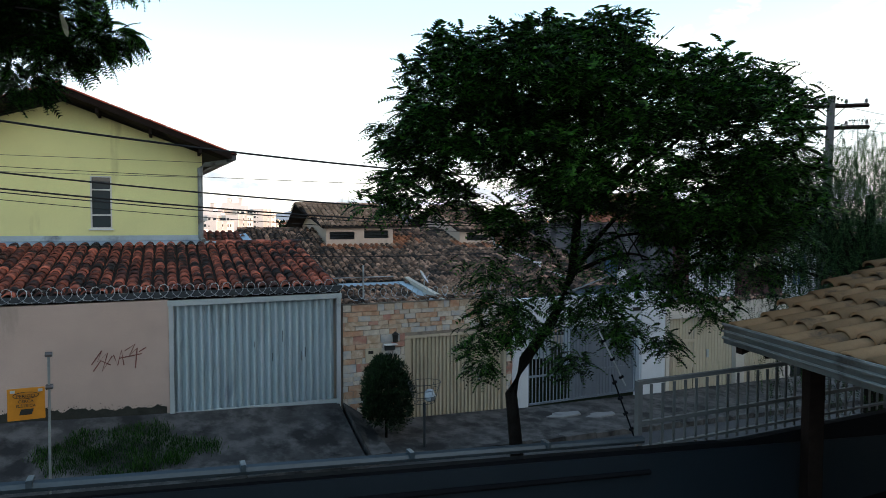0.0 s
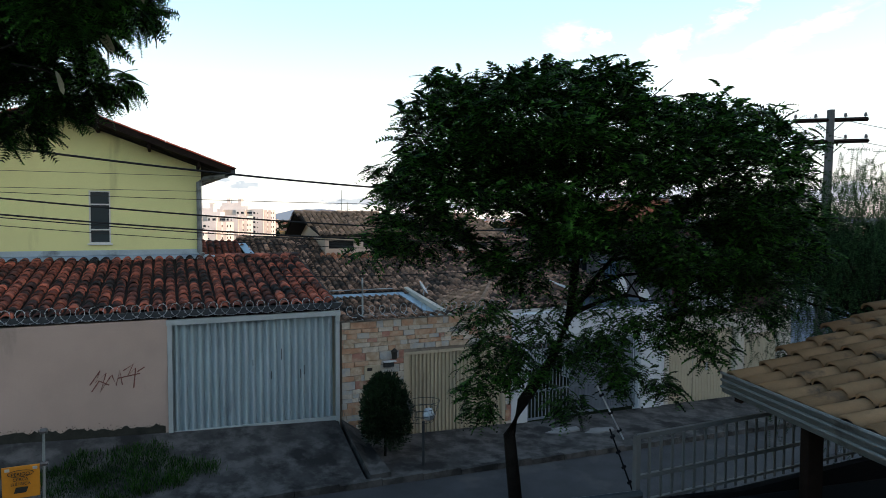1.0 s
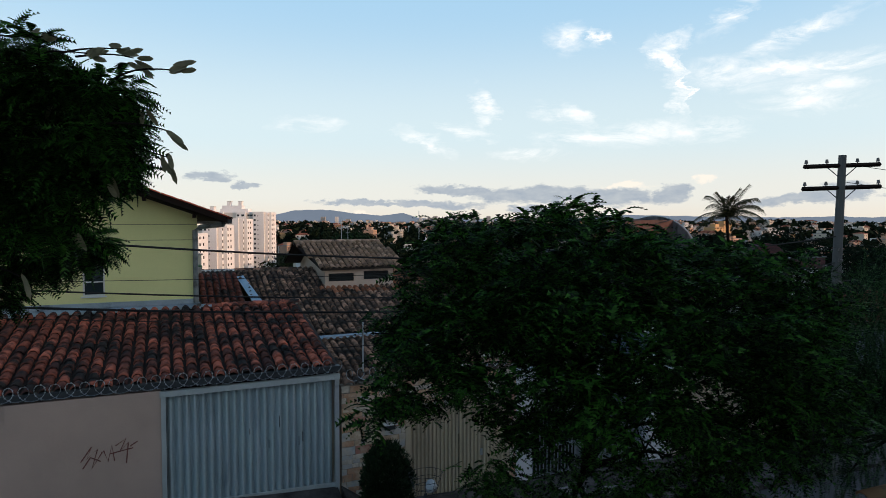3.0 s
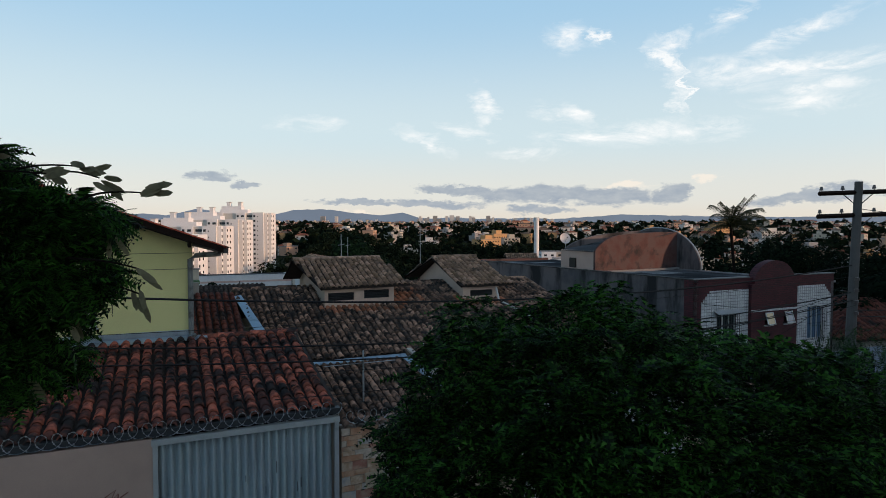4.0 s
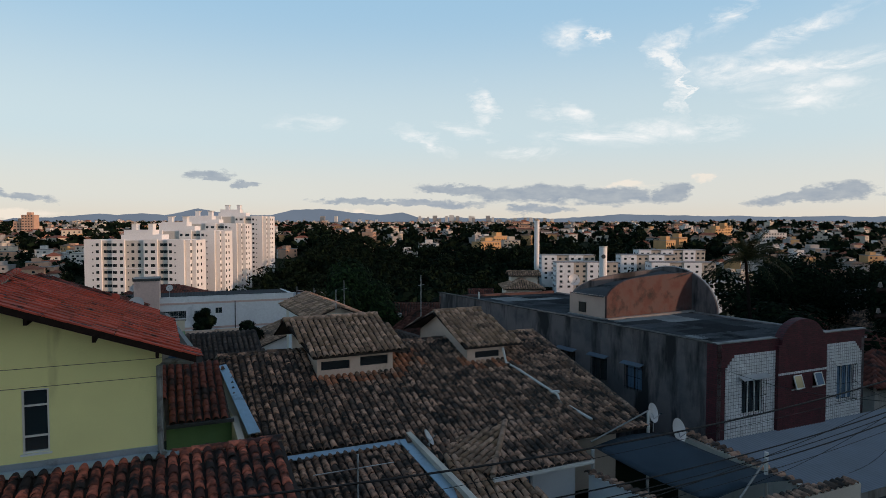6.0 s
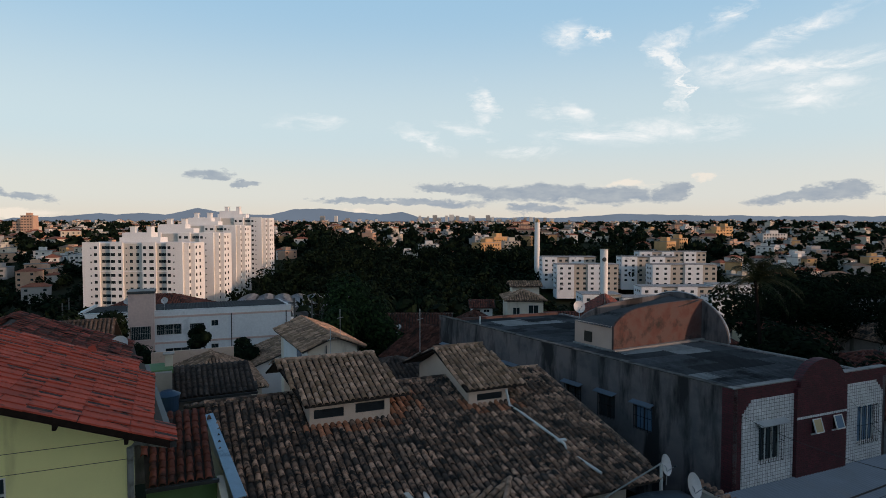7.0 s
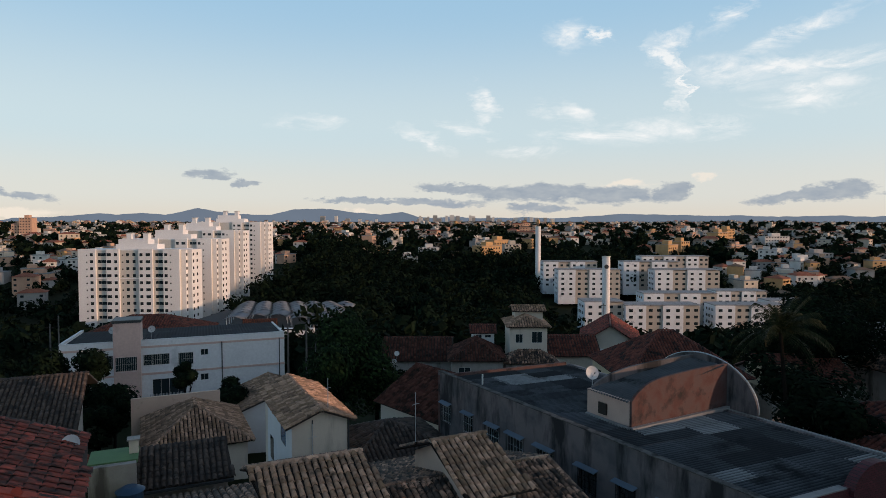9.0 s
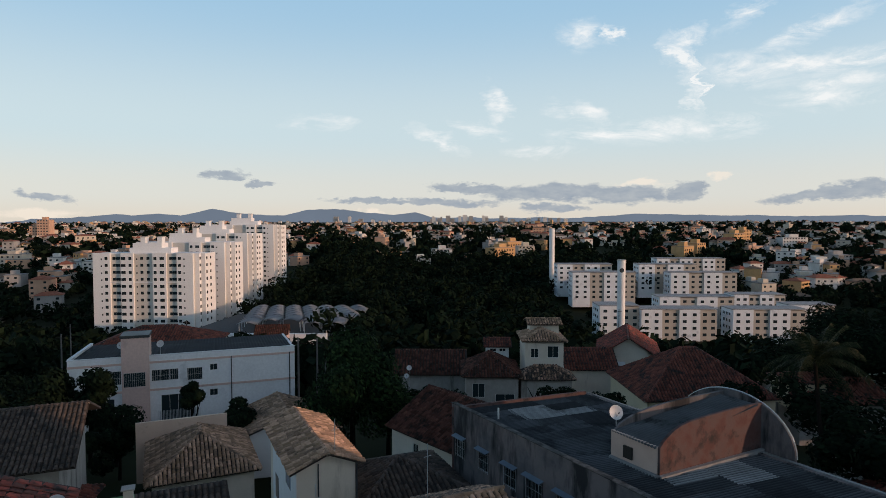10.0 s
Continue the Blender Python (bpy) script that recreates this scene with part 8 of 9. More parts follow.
for z in (-1.1, -4.15):
    part("string_course", box(bmesh.new(), -0.02, 23.52, -0.06, 0.0, z, z + 0.24), M["pink_far"], pk)
part("stair_tower", cube(5.2, 7.9, -0.5, 2.4, -9.5, 1.9), M["pink_far"], pk, "pink rendered stair tower")
part("tower_cap", box(bmesh.new(), 5.1, 8.0, -0.6, 2.5, 1.9, 2.2), M["gutter_dark"], pk)
part("tower_window", box(bmesh.new(), 5.4, 7.5, -0.53, -0.5, -3.4, -1.9), M["glass_dark"], pk)
grille(pk, 5.35, -3.5, 2.2, 1.65, -0.5, 12, mat="white_pipe", out=0.12)
for a, b, z0, z1 in pk_w:
    window(pk, a, z0, b - a, z1 - z0, 0.0, bars=max(2, int((b - a) / 0.8)))
    if b - a > 1.2 and z0 > -4:
        grille(pk, a - 0.05, z0 - 0.05, b - a + 0.1, z1 - z0 + 0.1, 0.0, int((b - a) / 0.2), mat="white_pipe", out=0.12)
for k in range(30):
    part("gate_bar", tube(bmesh.new(), [(9.0 + k * 0.14, -3.0, -7.9), (9.0 + k * 0.14, -3.0, -5.6)], 0.03, 4), M["galvanised"], pk)
for x in (16.4, 22.9):
    part("downpipe", tube(bmesh.new(), [(x, -0.08, -9), (x, -0.08, -0.9)], 0.06, 6), M["gutter_dark"], pk)
part("roof_sheet", corrugated(bmesh.new(), (0.3, 0.3, -0.36), (1, 0, 0), 22.9, (0, 12.4, -0.62), 12.4, (0, 0.04, 1), 0.35, 0.05, "wave"), M["dark_sheet"], pk)
part("parapet", box(bmesh.new(), -0.05, 23.55, -0.04, 0.3, -0.247, -0.18), M["white_wall"], pk)
part("parapet", slab(bmesh.new(), [(-0.05, 0.304, -0.1), (0.3, 0.304, -0.1), (0.3, 13.0, -0.7), (-0.05, 13.0, -0.7)], 0.14), M["white_wall"], pk)
satellite_dish((-36.9, 76.5, 1.0), (0.1, -1, 0.45), 0.40, "white satellite dish on the long building", 1.2, street=False)
satellite_dish((-33.2, 77.9, 0.9), (0.1, -1, 0.45), 0.40, "white satellite dish on the long building", 1.2, street=False)
gable_house("far_house", "house under a dark red hipped tile roof", (-53, 96), (17, 12), 8, -15, -3.9, -1.3, M["cream_wall"], M["tile_maroon"], hip=True, street=False, singles=0, tw=0.4, tl=0.5)
for x, y, z0, h in ((-19.2, 83.5, -9, 9.5), (-17.5, 86, -9, 9), (-13, 70, -7, 8), (-70, 120, -16, 12), (-62, 150, -22, 14), (-62, 105, -13, 10), (47, 190, -27, 16), (30, 110, -14, 9)):
    lp = thing("utility_pole", (x, y, z0), "thin grey concrete utility pole", "utility pole", street=False, group="far utility poles")
    part("shaft", tube(bmesh.new(), [(x, y, z0 - 1), (x, y, z0 + h)], 0.16, 6, 0.1), M["pole_concrete"], lp)
    part("crossarm", box(bmesh.new(), x - 0.8, x + 0.8, y - 0.06, y + 0.06, z0 + h - 0.7, z0 + h - 0.58), M["wood_dark"], lp)

# ---------------------------------------------------------------- apartment towers and blocks
WIN = {}


def win_mesh(w, h):
    if (w, h) not in WIN:
        bm = bmesh.new()
        box(bm, -w / 2, w / 2, -0.05, 0.02, 0, h)
        me_ = bpy.data.meshes.new("window")
        bm.to_mesh(me_)
        bm.free()
        me_.materials.append(M["glass_dark"])
        WIN[(w, h)] = me_
        bm = bmesh.new()
        box(bm, -w / 2 - 0.1, w / 2 + 0.1, -0.12, 0.0, -0.14, 0.0)
    return WIN[(w, h)]


def tower(x0, y0, z0, floors, label, shown=0):
    """A slab tower: projecting white bays and recessed grey ones, a stepped end, windows floor by floor, roof tanks."""
    fh = 2.88
    top = z0 + floors * fh + 1.0
    t = thing("apartment_tower", (x0 + 22.62, y0 + 7, z0), label, "tower block", group="apartment towers", street=False)
    part("core", box(bmesh.new(), x0, x0 + 41.63, y0 + 0.9, y0 + 14, z0, top - 0.6), M["grey_far"], t)
    for a, b in ((0, 7.15), (11.6, 16.8), (24.9, 30.5), (34.9, 41.63)):
        part("bay", box(bmesh.new(), x0 + a, x0 + b, y0, y0 + 0.9, z0, top), M["white_far"], t)
    for a, b, off in ((41.63, 43.6, 1.6), (43.6, 45.4, 3.4)):
        part("end_bay", box(bmesh.new(), x0 + a, x0 + b, y0 + off, y0 + 14, z0, top - 0.3), M["white_far"], t)
    part("parapet", box(bmesh.new(), x0, x0 + 41.63, y0 + 0.95, y0 + 14.05, top - 0.6, top - 0.2), M["white_far"], t)
    part("band", box(bmesh.new(), x0 - 0.02, x0 + 41.65, y0 - 0.06, y0, z0 + fh * 9.1, z0 + fh * 9.1 + 0.35), M["white_far"], t)
    part("roof_room", box(bmesh.new(), x0 + 13.58, x0 + 30.77, y0 + 4, y0 + 11, top - 0.2, top + 1.9), M["white_far"], t)
    part("roof_room", box(bmesh.new(), x0 + 14.48, x0 + 26.70, y0 + 4.5, y0 + 10.5, top + 1.9, top + 3.9), M["white_far"], t)
    for a in (17.6, 24.6):
        part("chimney", box(bmesh.new(), x0 + a, x0 + a + 2.0, y0 + 5, y0 + 8, top + 3.9, top + 6.3), M["white_far"], t)
        part("chimney_cap", box(bmesh.new(), x0 + a - 0.2, x0 + a + 2.4, y0 + 4.8, y0 + 8.2, top + 6.3, top + 6.6), M["grey_far"], t)
    cols = [(3.62, 0.55, 0), (5.61, 1.2, 0), (8.42, 1.2, 0.9), (10.14, 2.0, 0.9), (12.76, 1.8, 0), (15.57, 1.2, 0), (17.92, 0.55, 0.9), (20.00, 1.2, 0.9), (22.62, 1.2, 0.9), (25.97, 1.2, 0), (28.78, 1.8, 0), (32.04, 1.2, 0.9), (33.67, 1.9, 0.9), (36.11, 1.2, 0), (38.01, 0.55, 0)]
    rnd = random.Random(int(y0))
    for f in range(floors):
        z = z0 + f * fh + 1.0
        for a, w, off in cols:
            if a < shown:
                continue
            piece("window", win_mesh(w, 1.2 if w > 0.6 else 0.6), t, Matrix.Translation((x0 + a, y0 + off, z)))
        for xx, yy in ((43.62, 2.6), (45.42, 5.0), (45.42, 9.0)):
            piece("window", win_mesh(1.2, 1.2), t, Matrix.Translation((x0 + xx, y0 + yy, z)) @ Matrix.Rotation(radians(90), 4, "Z"))
    return t


for k, (y, zt) in enumerate(((262, 1.8), (298, 5.2), (337, 8.6), (382, 13.0))):
    z0 = zt - 13 * 2.88 - 1.0
    tower((-150.0, -150.4, -152.8, -152.0)[k], y, z0, 13, "tall cream-white apartment tower with rows of small windows", 0 if k == 0 else 24)


def apartment_block(x0, x1, y, depth, top, floors, label):
    fh = 2.85
    z0 = top - floors * fh - 0.8
    t = thing("apartment_block", ((x0 + x1) / 2, y + depth / 2, z0 - 3), label, "apartment block", group="apartment blocks", street=False)
    part("body", box(bmesh.new(), x0, x1, y + 0.5, y + depth, z0 - 4, top - 0.3), M["beige_far"], t)
    n = max(1, round((x1 - x0) / 15))
    w = (x1 - x0) / n
    for k in range(n):
        part("bay", box(bmesh.new(), x0 + w * k, x0 + w * (k + 0.55), y, y + 0.5, z0 - 4, top), M["block_white"], t)
    part("end_face", box(bmesh.new(), x0 - 0.3, x0, y + 0.2, y + depth + 0.2, z0 - 4, top), M["block_white"], t)
    part("roof_slab", box(bmesh.new(), x0 - 0.5, x1 + 0.3, y + 0.1, y + depth + 0.3, top + 0.004, top + 0.35), M["fibre_pale"], t)
    for f in range(floors):
        z = z0 + f * fh + 1.0
        for k in range(n):
            for q, off in ((0.14, 0), (0.40, 0), (0.68, 0.5), (0.90, 0.5)):
                piece("window", win_mesh(1.6, 1.2), t, Matrix.Translation((x0 + w * (k + q), y + off, z)))
        for q in (0.25, 0.5, 0.75):
            piece("window", win_mesh(1.3, 1.15), t, Matrix.Translation((x0 - 0.3, y + depth * q, z)) @ Matrix.Rotation(radians(-90), 4, "Z"))
    return t


for x0, x1, y, d, top, n in ((77.4, 109, 270, 11, -22.6, 5), (115.5, 146, 270, 11, -22.6, 5), (60.5, 77, 272, 13, -21.4, 5), (94.8, 129.3, 300, 11, -21.0, 5), (130.3, 154, 302, 11, -20.2, 5), (146.4, 166, 284, 11, -22.6, 5),
                              (59.8, 91.8, 377, 11, -11.0, 5), (64.0, 98.5, 352, 11, -13.8, 5), (104.7, 137.3, 367, 11, -10.4, 5), (117.0, 153, 350, 11, -13.8, 5), (123, 164.6, 392, 11, -8.6, 5)):
    apartment_block(x0, x1, y, d, top, n, "white and beige five-storey apartment block with flat roof")
for x, y, z0, z1, r, nm, lab in ((66.7, 262, -36, -1.3, 1.6, "water_tower", "tall white cylindrical water tower by the apartment blocks"), (61.4, 410, -32, 10.0, 1.7, "water_tower", "tall slim white water tower over dark trees")):
    wt = thing(nm, (x, y, z0), lab, "water tower", street=False)
    bm = bmesh.new()
    bmesh.ops.create_cone(bm, cap_ends=True, segments=24, radius1=r, radius2=r, depth=z1 - z0, matrix=Matrix.Translation((x, y, (z0 + z1) / 2)))
    part("cylinder", bm, M["white_far"], wt)
    bm = bmesh.new()
    bmesh.ops.create_cone(bm, cap_ends=True, segments=24, radius1=r + 0.15, radius2=r + 0.15, depth=0.4, matrix=Matrix.Translation((x, y, z1)))
    part("rim", bm, M["grey_far"], wt)
    if y < 300:
        bm = bmesh.new()
        bmesh.ops.create_cone(bm, cap_ends=True, segments=16, radius1=0.9, radius2=0.9, depth=0.1, matrix=Matrix.Translation((x - 0.25, y - r, z1 - 4)) @ Matrix.Rotation(radians(90), 4, "X"))
        part("emblem", bm, M["gutter_dark"], wt)
# car park with rows of pale canopies beside the towers
rnd = random.Random(6)
for r_ in range(7):
    for c in range(11):
        x, y, z = -66 - 3 * r_ + c * 6.6, 192 + r_ * 11, -16.2 - 0.85 * r_
        if x > -39 or (r_ == 0 and c in (1, 2)) or (r_ == 3 and c == 4):
            continue
        cp = thing("carport", (x, y, z - 3.4), "pale curved carport canopy", "carport", group="carports", street=False)
        bm = bmesh.new()
        grid = [[bm.verts.new((x + 6.2 * i / 6, y + 8.6 * j / 3, z + 0.85 * math.sin(math.pi * i / 6) + 0.15 * j)) for i in range(7)] for j in range(4)]
        for j in range(3):
            for i in range(6):
                bm.faces.new((grid[j][i], grid[j][i + 1], grid[j + 1][i + 1], grid[j + 1][i]))
        bmesh.ops.solidify(bm, geom=bm.faces[:], thickness=0.08)
        part("canopy", bm, M["canopy"], cp, smooth=True)
        for i in (0.3, 5.9):
            part("post", tube(bmesh.new(), [(x + i, y + 2.5, z - 3.4), (x + i, y + 2.5, z)], 0.1, 5), M["white_wall"], cp)
cw = thing("car_park", (-61, 190, -30), "white concrete car park deck with open sides", "car park", street=False)
part("deck", box(bmesh.new(), -84, -38, 188, 190, -20.4, -18.2), M["block_white"], cw)
part("deck", prism(bmesh.new(), [(-84, 190.3), (-38, 190.3), (-33, 268), (-92, 268)], -34, [-19.4, -19.4, -24.3, -24.3]), M["asphalt"], cw)
part("lower_wall", pierced(bmesh.new(), -84, -38, 189, 189.6, -30, -20.5, [(-83 + k * 7, -78 + k * 7, -24, -21.2) for k in range(6)]), M["block_white"], cw)
gable_house("gate_house", "small house with a red tile roof by the car park", (-55.5, 178), (8.5, 6), 8, -26, -16.6, -14.4, M["pink_far"], M["tile_umber"], "x", street=False, singles=0, tw=0.5, tl=0.6)

# ---------------------------------------------------------------- woods, hillside town, mountains
def clump_template(n, r, size, seed, squash=0.8):
    """A tree crown as a cloud of small leaf clumps facing outwards, lumpy and with gaps."""
    rnd = random.Random(seed)
    v, f = [], []
    lumps = [(Vector((rnd.gauss(0, 0.45), rnd.gauss(0, 0.45), rnd.gauss(0, 0.35))) * r, rnd.uniform(0.35, 0.6) * r) for _ in range(9)]
    for k in range(n):
        c, lr = rnd.choice(lumps)
        w = Vector((rnd.gauss(0, 1), rnd.gauss(0, 1), rnd.gauss(0.15, 1))).normalized()
        p = c + w * lr * rnd.uniform(0.8, 1.08)
        a = w.cross(Vector((rnd.random(), rnd.random(), rnd.random()))).normalized()
        b = w.cross(a)
        s = size * rnd.uniform(0.6, 1.3)
        tilt = w * rnd.uniform(-0.5, 0.5) * s
        i = len(v)
        v += [p - a * s + tilt, p + b * s * 0.6, p + a * s - tilt, p - b * s * 0.6]
        f.append((i, i + 1, i + 2, i + 3))
    v = np.array([(q[0], q[1], q[2] * squash) for q in v])
    return v, np.array(f)


def far_tree(x, y, z0, height, r, n, label, material, seed, size=0.35, squash=0.9):
    t = thing("tree", (x, y, z0), label, "tree", group="garden trees", street=False)
    part("trunk", tube(bmesh.new(), [(x, y, z0 - 1), (x + 0.1, y, z0 + height * 0.45), (x, y, z0 + height - r * 0.6)], 0.06 * r + 0.06, 7, 0.04), M["bark"], t)
    rnd = random.Random(seed)
    for k in range(5):
        bm = bmesh.new()
        limb(bm, (x, y, z0 + height * 0.4), (x + rnd.uniform(-0.7, 0.7) * r, y + rnd.uniform(-0.7, 0.7) * r, z0 + height - r * rnd.uniform(0.3, 1.2)), 0.03 * r + 0.03, 0.02, rnd)
        part("limb", bm, M["bark"], t)
    scatter("crown", t, clump_template(n, r, size, seed, squash), [((x, y, z0 + height - r * squash), (1, 0, 0), 0.0, 1.0)], material)
    return t


far_tree(-9.3, 63, -6.5, 12.0, 4.4, 12000, "tall leafy green garden tree between the roofs", M["leaf_mid"], 3, 0.17, 1.15)
far_tree(-6.3, 64, -6.5, 8.0, 3.2, 7000, "leafy dark garden tree between the roofs", M["leaf_mid"], 4, 0.17)
for k, (x, y, h, r, z0) in enumerate(((-31.8, 62, 7.6, 2.2, -6), (-34.5, 61, 7.8, 2.4, -6), (-23.6, 63.5, 6.3, 1.1, -6.5), (-36, 58, 7, 3.5, -5), (-41, 60, 8, 4, -6), (-44, 70, 8, 4, -8), (-31, 50, 6, 2.4, -4), (-13, 76, 7, 2.4, -8), (-18, 60, 5.5, 1.6, -6), (-29, 61, 5.5, 2.2, -6), (-26.5, 57, 4.5, 1.8, -6), (-4, 66, 6.5, 2.6, -7), (-2, 70, 5.5, 2.4, -7.5),
                                      (38, 74, 12.5, 5, -7), (44, 78, 12, 5, -7), (50, 84, 11, 5, -8), (26, 54, 8, 3.2, -4), (46, 66, 10, 4.5, -6), (25, 88, 8, 3.5, -10), (8, 66, 6, 2.4, -6), (12, 62, 6, 2.5, -6),
                                      (23.5, 46, 6.5, 2.6, -3), (30, 43, 7, 2.8, -3), (55, 90, 12, 6, -9), (60, 80, 12, 6, -8), (38, 46, 8, 3.2, -3), (20, 58, 6.5, 2.2, -5), (47, 52, 8, 3.5, -4), (47, 86, 13, 5, -8.5), (41, 82, 12, 4.5, -8))):
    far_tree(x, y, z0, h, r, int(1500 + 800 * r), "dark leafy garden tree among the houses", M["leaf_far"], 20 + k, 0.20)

# coconut palm
pm = thing("palm_tree", (21.3, 46.2, -4), "tall coconut palm with drooping fronds", "palm tree", street=False)
crown_c = Vector((20.8, 46.6, 6.2))
part("trunk", tube(bmesh.new(), [(21.4, 46.2, -4.5), (21.3, 46.2, -1), (21.0, 46.4, 3.0), crown_c], 0.15, 9, 0.10), M["bark"], pm)
rnd = random.Random(12)
for k in range(24):
    a = k * 2.4
    up_ = rnd.uniform(0.0, 1.6)
    out = Vector((math.cos(a) * 0.8 + 0.30, math.sin(a) * 0.8, up_ * 1.3 + 0.1)).normalized()
    ln = rnd.uniform(2.7, 3.9)
    bm = bmesh.new()
    pts_ = [crown_c + out * ln * q + Vector((0, 0, -1.9 * q * q * (1.4 - 0.6 * up_))) for q in [i / 9 for i in range(10)]]
    tube(bm, pts_, 0.035, 4, 0.008)
    for i in range(1, 40):
        q = i / 40 * 9
        j = min(int(q), 8)
        p = pts_[j].lerp(pts_[j + 1], q - j)
        t_ = (pts_[j + 1] - pts_[j]).normalized()
        s_ = t_.cross(Vector((0, 0, 1))).normalized()
        for sg_ in (-1, 1):
            tip = p + s_ * sg_ * 0.60 * math.sin(math.pi * (0.15 + 0.8 * i / 40)) + t_ * 0.3 + Vector((0, 0, -0.32 - 0.1 * rnd.random()))
            w_ = t_ * 0.022
            bm.faces.new([bm.verts.new(c) for c in (p - w_, p + w_, tip)])
    part("frond", bm, M["palm"], pm)


def woods(name, spots, label, n, size, material, r=(3.0, 5.5)):
    w = thing(name, (0, spots[0][1], terrain(0, spots[0][1])), label, "trees", kind="stuff", street=False)
    rnd = random.Random(len(spots))
    for tpl in range(4):
        t = clump_template(n, 1.0, size, 50 + tpl, 0.95)
        pl = []
        for i, (x, y) in enumerate(spots):
            if i % 4 == tpl:
                sc = rnd.uniform(*r)
                pl.append(((x, y, terrain(x, y) + sc * 0.75), (math.cos(i), math.sin(i), 0), 0.0, sc))
        if pl:
            scatter("trees", w, t, pl, material)
    return w


rnd = random.Random(101)
spots = []
while len(spots) < 640:
    x, y = rnd.uniform(-95, 130), rnd.uniform(185, 500)
    if y < 285 and x < -37 or (x > 44 and y < 375 and x < 160) or (x > 50 and y < 420 and abs(x - 62) < 8):
        continue
    spots.append((x, y))
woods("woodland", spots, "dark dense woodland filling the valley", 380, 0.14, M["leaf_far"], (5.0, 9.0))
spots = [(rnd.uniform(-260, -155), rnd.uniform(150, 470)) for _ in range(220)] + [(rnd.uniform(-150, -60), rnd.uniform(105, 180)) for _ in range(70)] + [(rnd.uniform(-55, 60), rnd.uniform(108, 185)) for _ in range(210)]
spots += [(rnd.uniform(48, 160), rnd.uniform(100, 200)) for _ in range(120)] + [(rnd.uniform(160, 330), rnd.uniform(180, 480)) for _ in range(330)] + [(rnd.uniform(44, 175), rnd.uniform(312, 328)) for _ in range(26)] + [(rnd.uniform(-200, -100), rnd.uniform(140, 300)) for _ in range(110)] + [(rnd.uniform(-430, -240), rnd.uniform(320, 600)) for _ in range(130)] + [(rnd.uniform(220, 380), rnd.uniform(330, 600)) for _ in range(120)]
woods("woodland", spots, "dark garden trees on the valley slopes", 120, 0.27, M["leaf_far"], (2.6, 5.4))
spots = []
for k in range(1900):
    y = 470 * math.exp(rnd.random() * 1.3)
    spots.append((rnd.uniform(-0.9, 0.9) * y, y))
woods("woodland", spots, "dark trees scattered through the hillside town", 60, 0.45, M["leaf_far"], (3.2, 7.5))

WALLS = [("white", (0.66, 0.63, 0.60)), ("cream", (0.58, 0.51, 0.42)), ("peach", (0.58, 0.36, 0.25)), ("grey", (0.36, 0.35, 0.34)), ("ochre", (0.56, 0.34, 0.16))]
WALLM = [make_material("town_" + n, c, 0.9, var=0.12, scale=0.3, fine=4, bump=0.0) for n, c in WALLS]
ROOFM = [make_material("town_tile", (0.30, 0.10, 0.055), 0.9, var=0.25, scale=0.5, fine=6, bump=0.0), make_material("town_brown", (0.20, 0.13, 0.09), 0.9, var=0.25, scale=0.5, fine=6, bump=0.0), make_material("town_slab", (0.27, 0.27, 0.27), 0.9, var=0.2, scale=0.5, fine=6, bump=0.0)]
protos = []
rnd = random.Random(55)
for k in range(14):
    w, d, h = rnd.uniform(8, 14), rnd.uniform(7, 11), rnd.choice((3.4, 6.2, 6.4, 9.2))
    flat = k % 4 == 3
    t = thing("town_house", (0, 0, 0), ("flat-roofed " if flat else "tile-roofed ") + ("white", "cream", "peach", "grey", "ochre")[k % 5] + " house on the far hillside", "house", group="hillside town", street=False)
    part("wall", box(bmesh.new(), -w / 2, w / 2, -d / 2, d / 2, -8, h), WALLM[k % 5], t)
    if flat:
        part("roof", box(bmesh.new(), -w / 2 - 0.3, w / 2 + 0.3, -d / 2 - 0.3, d / 2 + 0.3, h, h + 0.5), ROOFM[2], t)
        part("roof_room", box(bmesh.new(), -w / 4, w / 6, -d / 4, d / 4, h + 0.5, h + 2.6), WALLM[k % 5], t)
    else:
        bm = bmesh.new()
        o, pk_ = 0.6, h + rnd.uniform(1.5, 2.4)
        c = [bm.verts.new(q) for q in ((-w / 2 - o, -d / 2 - o, h), (w / 2 + o, -d / 2 - o, h), (w / 2 + o, d / 2 + o, h), (-w / 2 - o, d / 2 + o, h), (-w / 2 + d / 2.5, 0, pk_), (w / 2 - d / 2.5, 0, pk_))]
        for q in ((0, 1, 5, 4), (1, 2, 5), (2, 3, 4, 5), (3, 0, 4), (3, 2, 1, 0)):
            bm.faces.new([c[i] for i in q])
        part("roof", bm, ROOFM[k % 2], t)
    for f in range(max(1, int(h / 3))):
        for q in (0, 2):
            piece("window", win_mesh(1.5, 1.2), t, Matrix.Translation((-w / 3 + q * w / 3, -d / 2, f * 3 + 1.1)))
    protos.append(t)
def clear_spot(x, y):
    return not (y < 560 and -110 < x < 130 or (44 < x < 165 and y < 440))


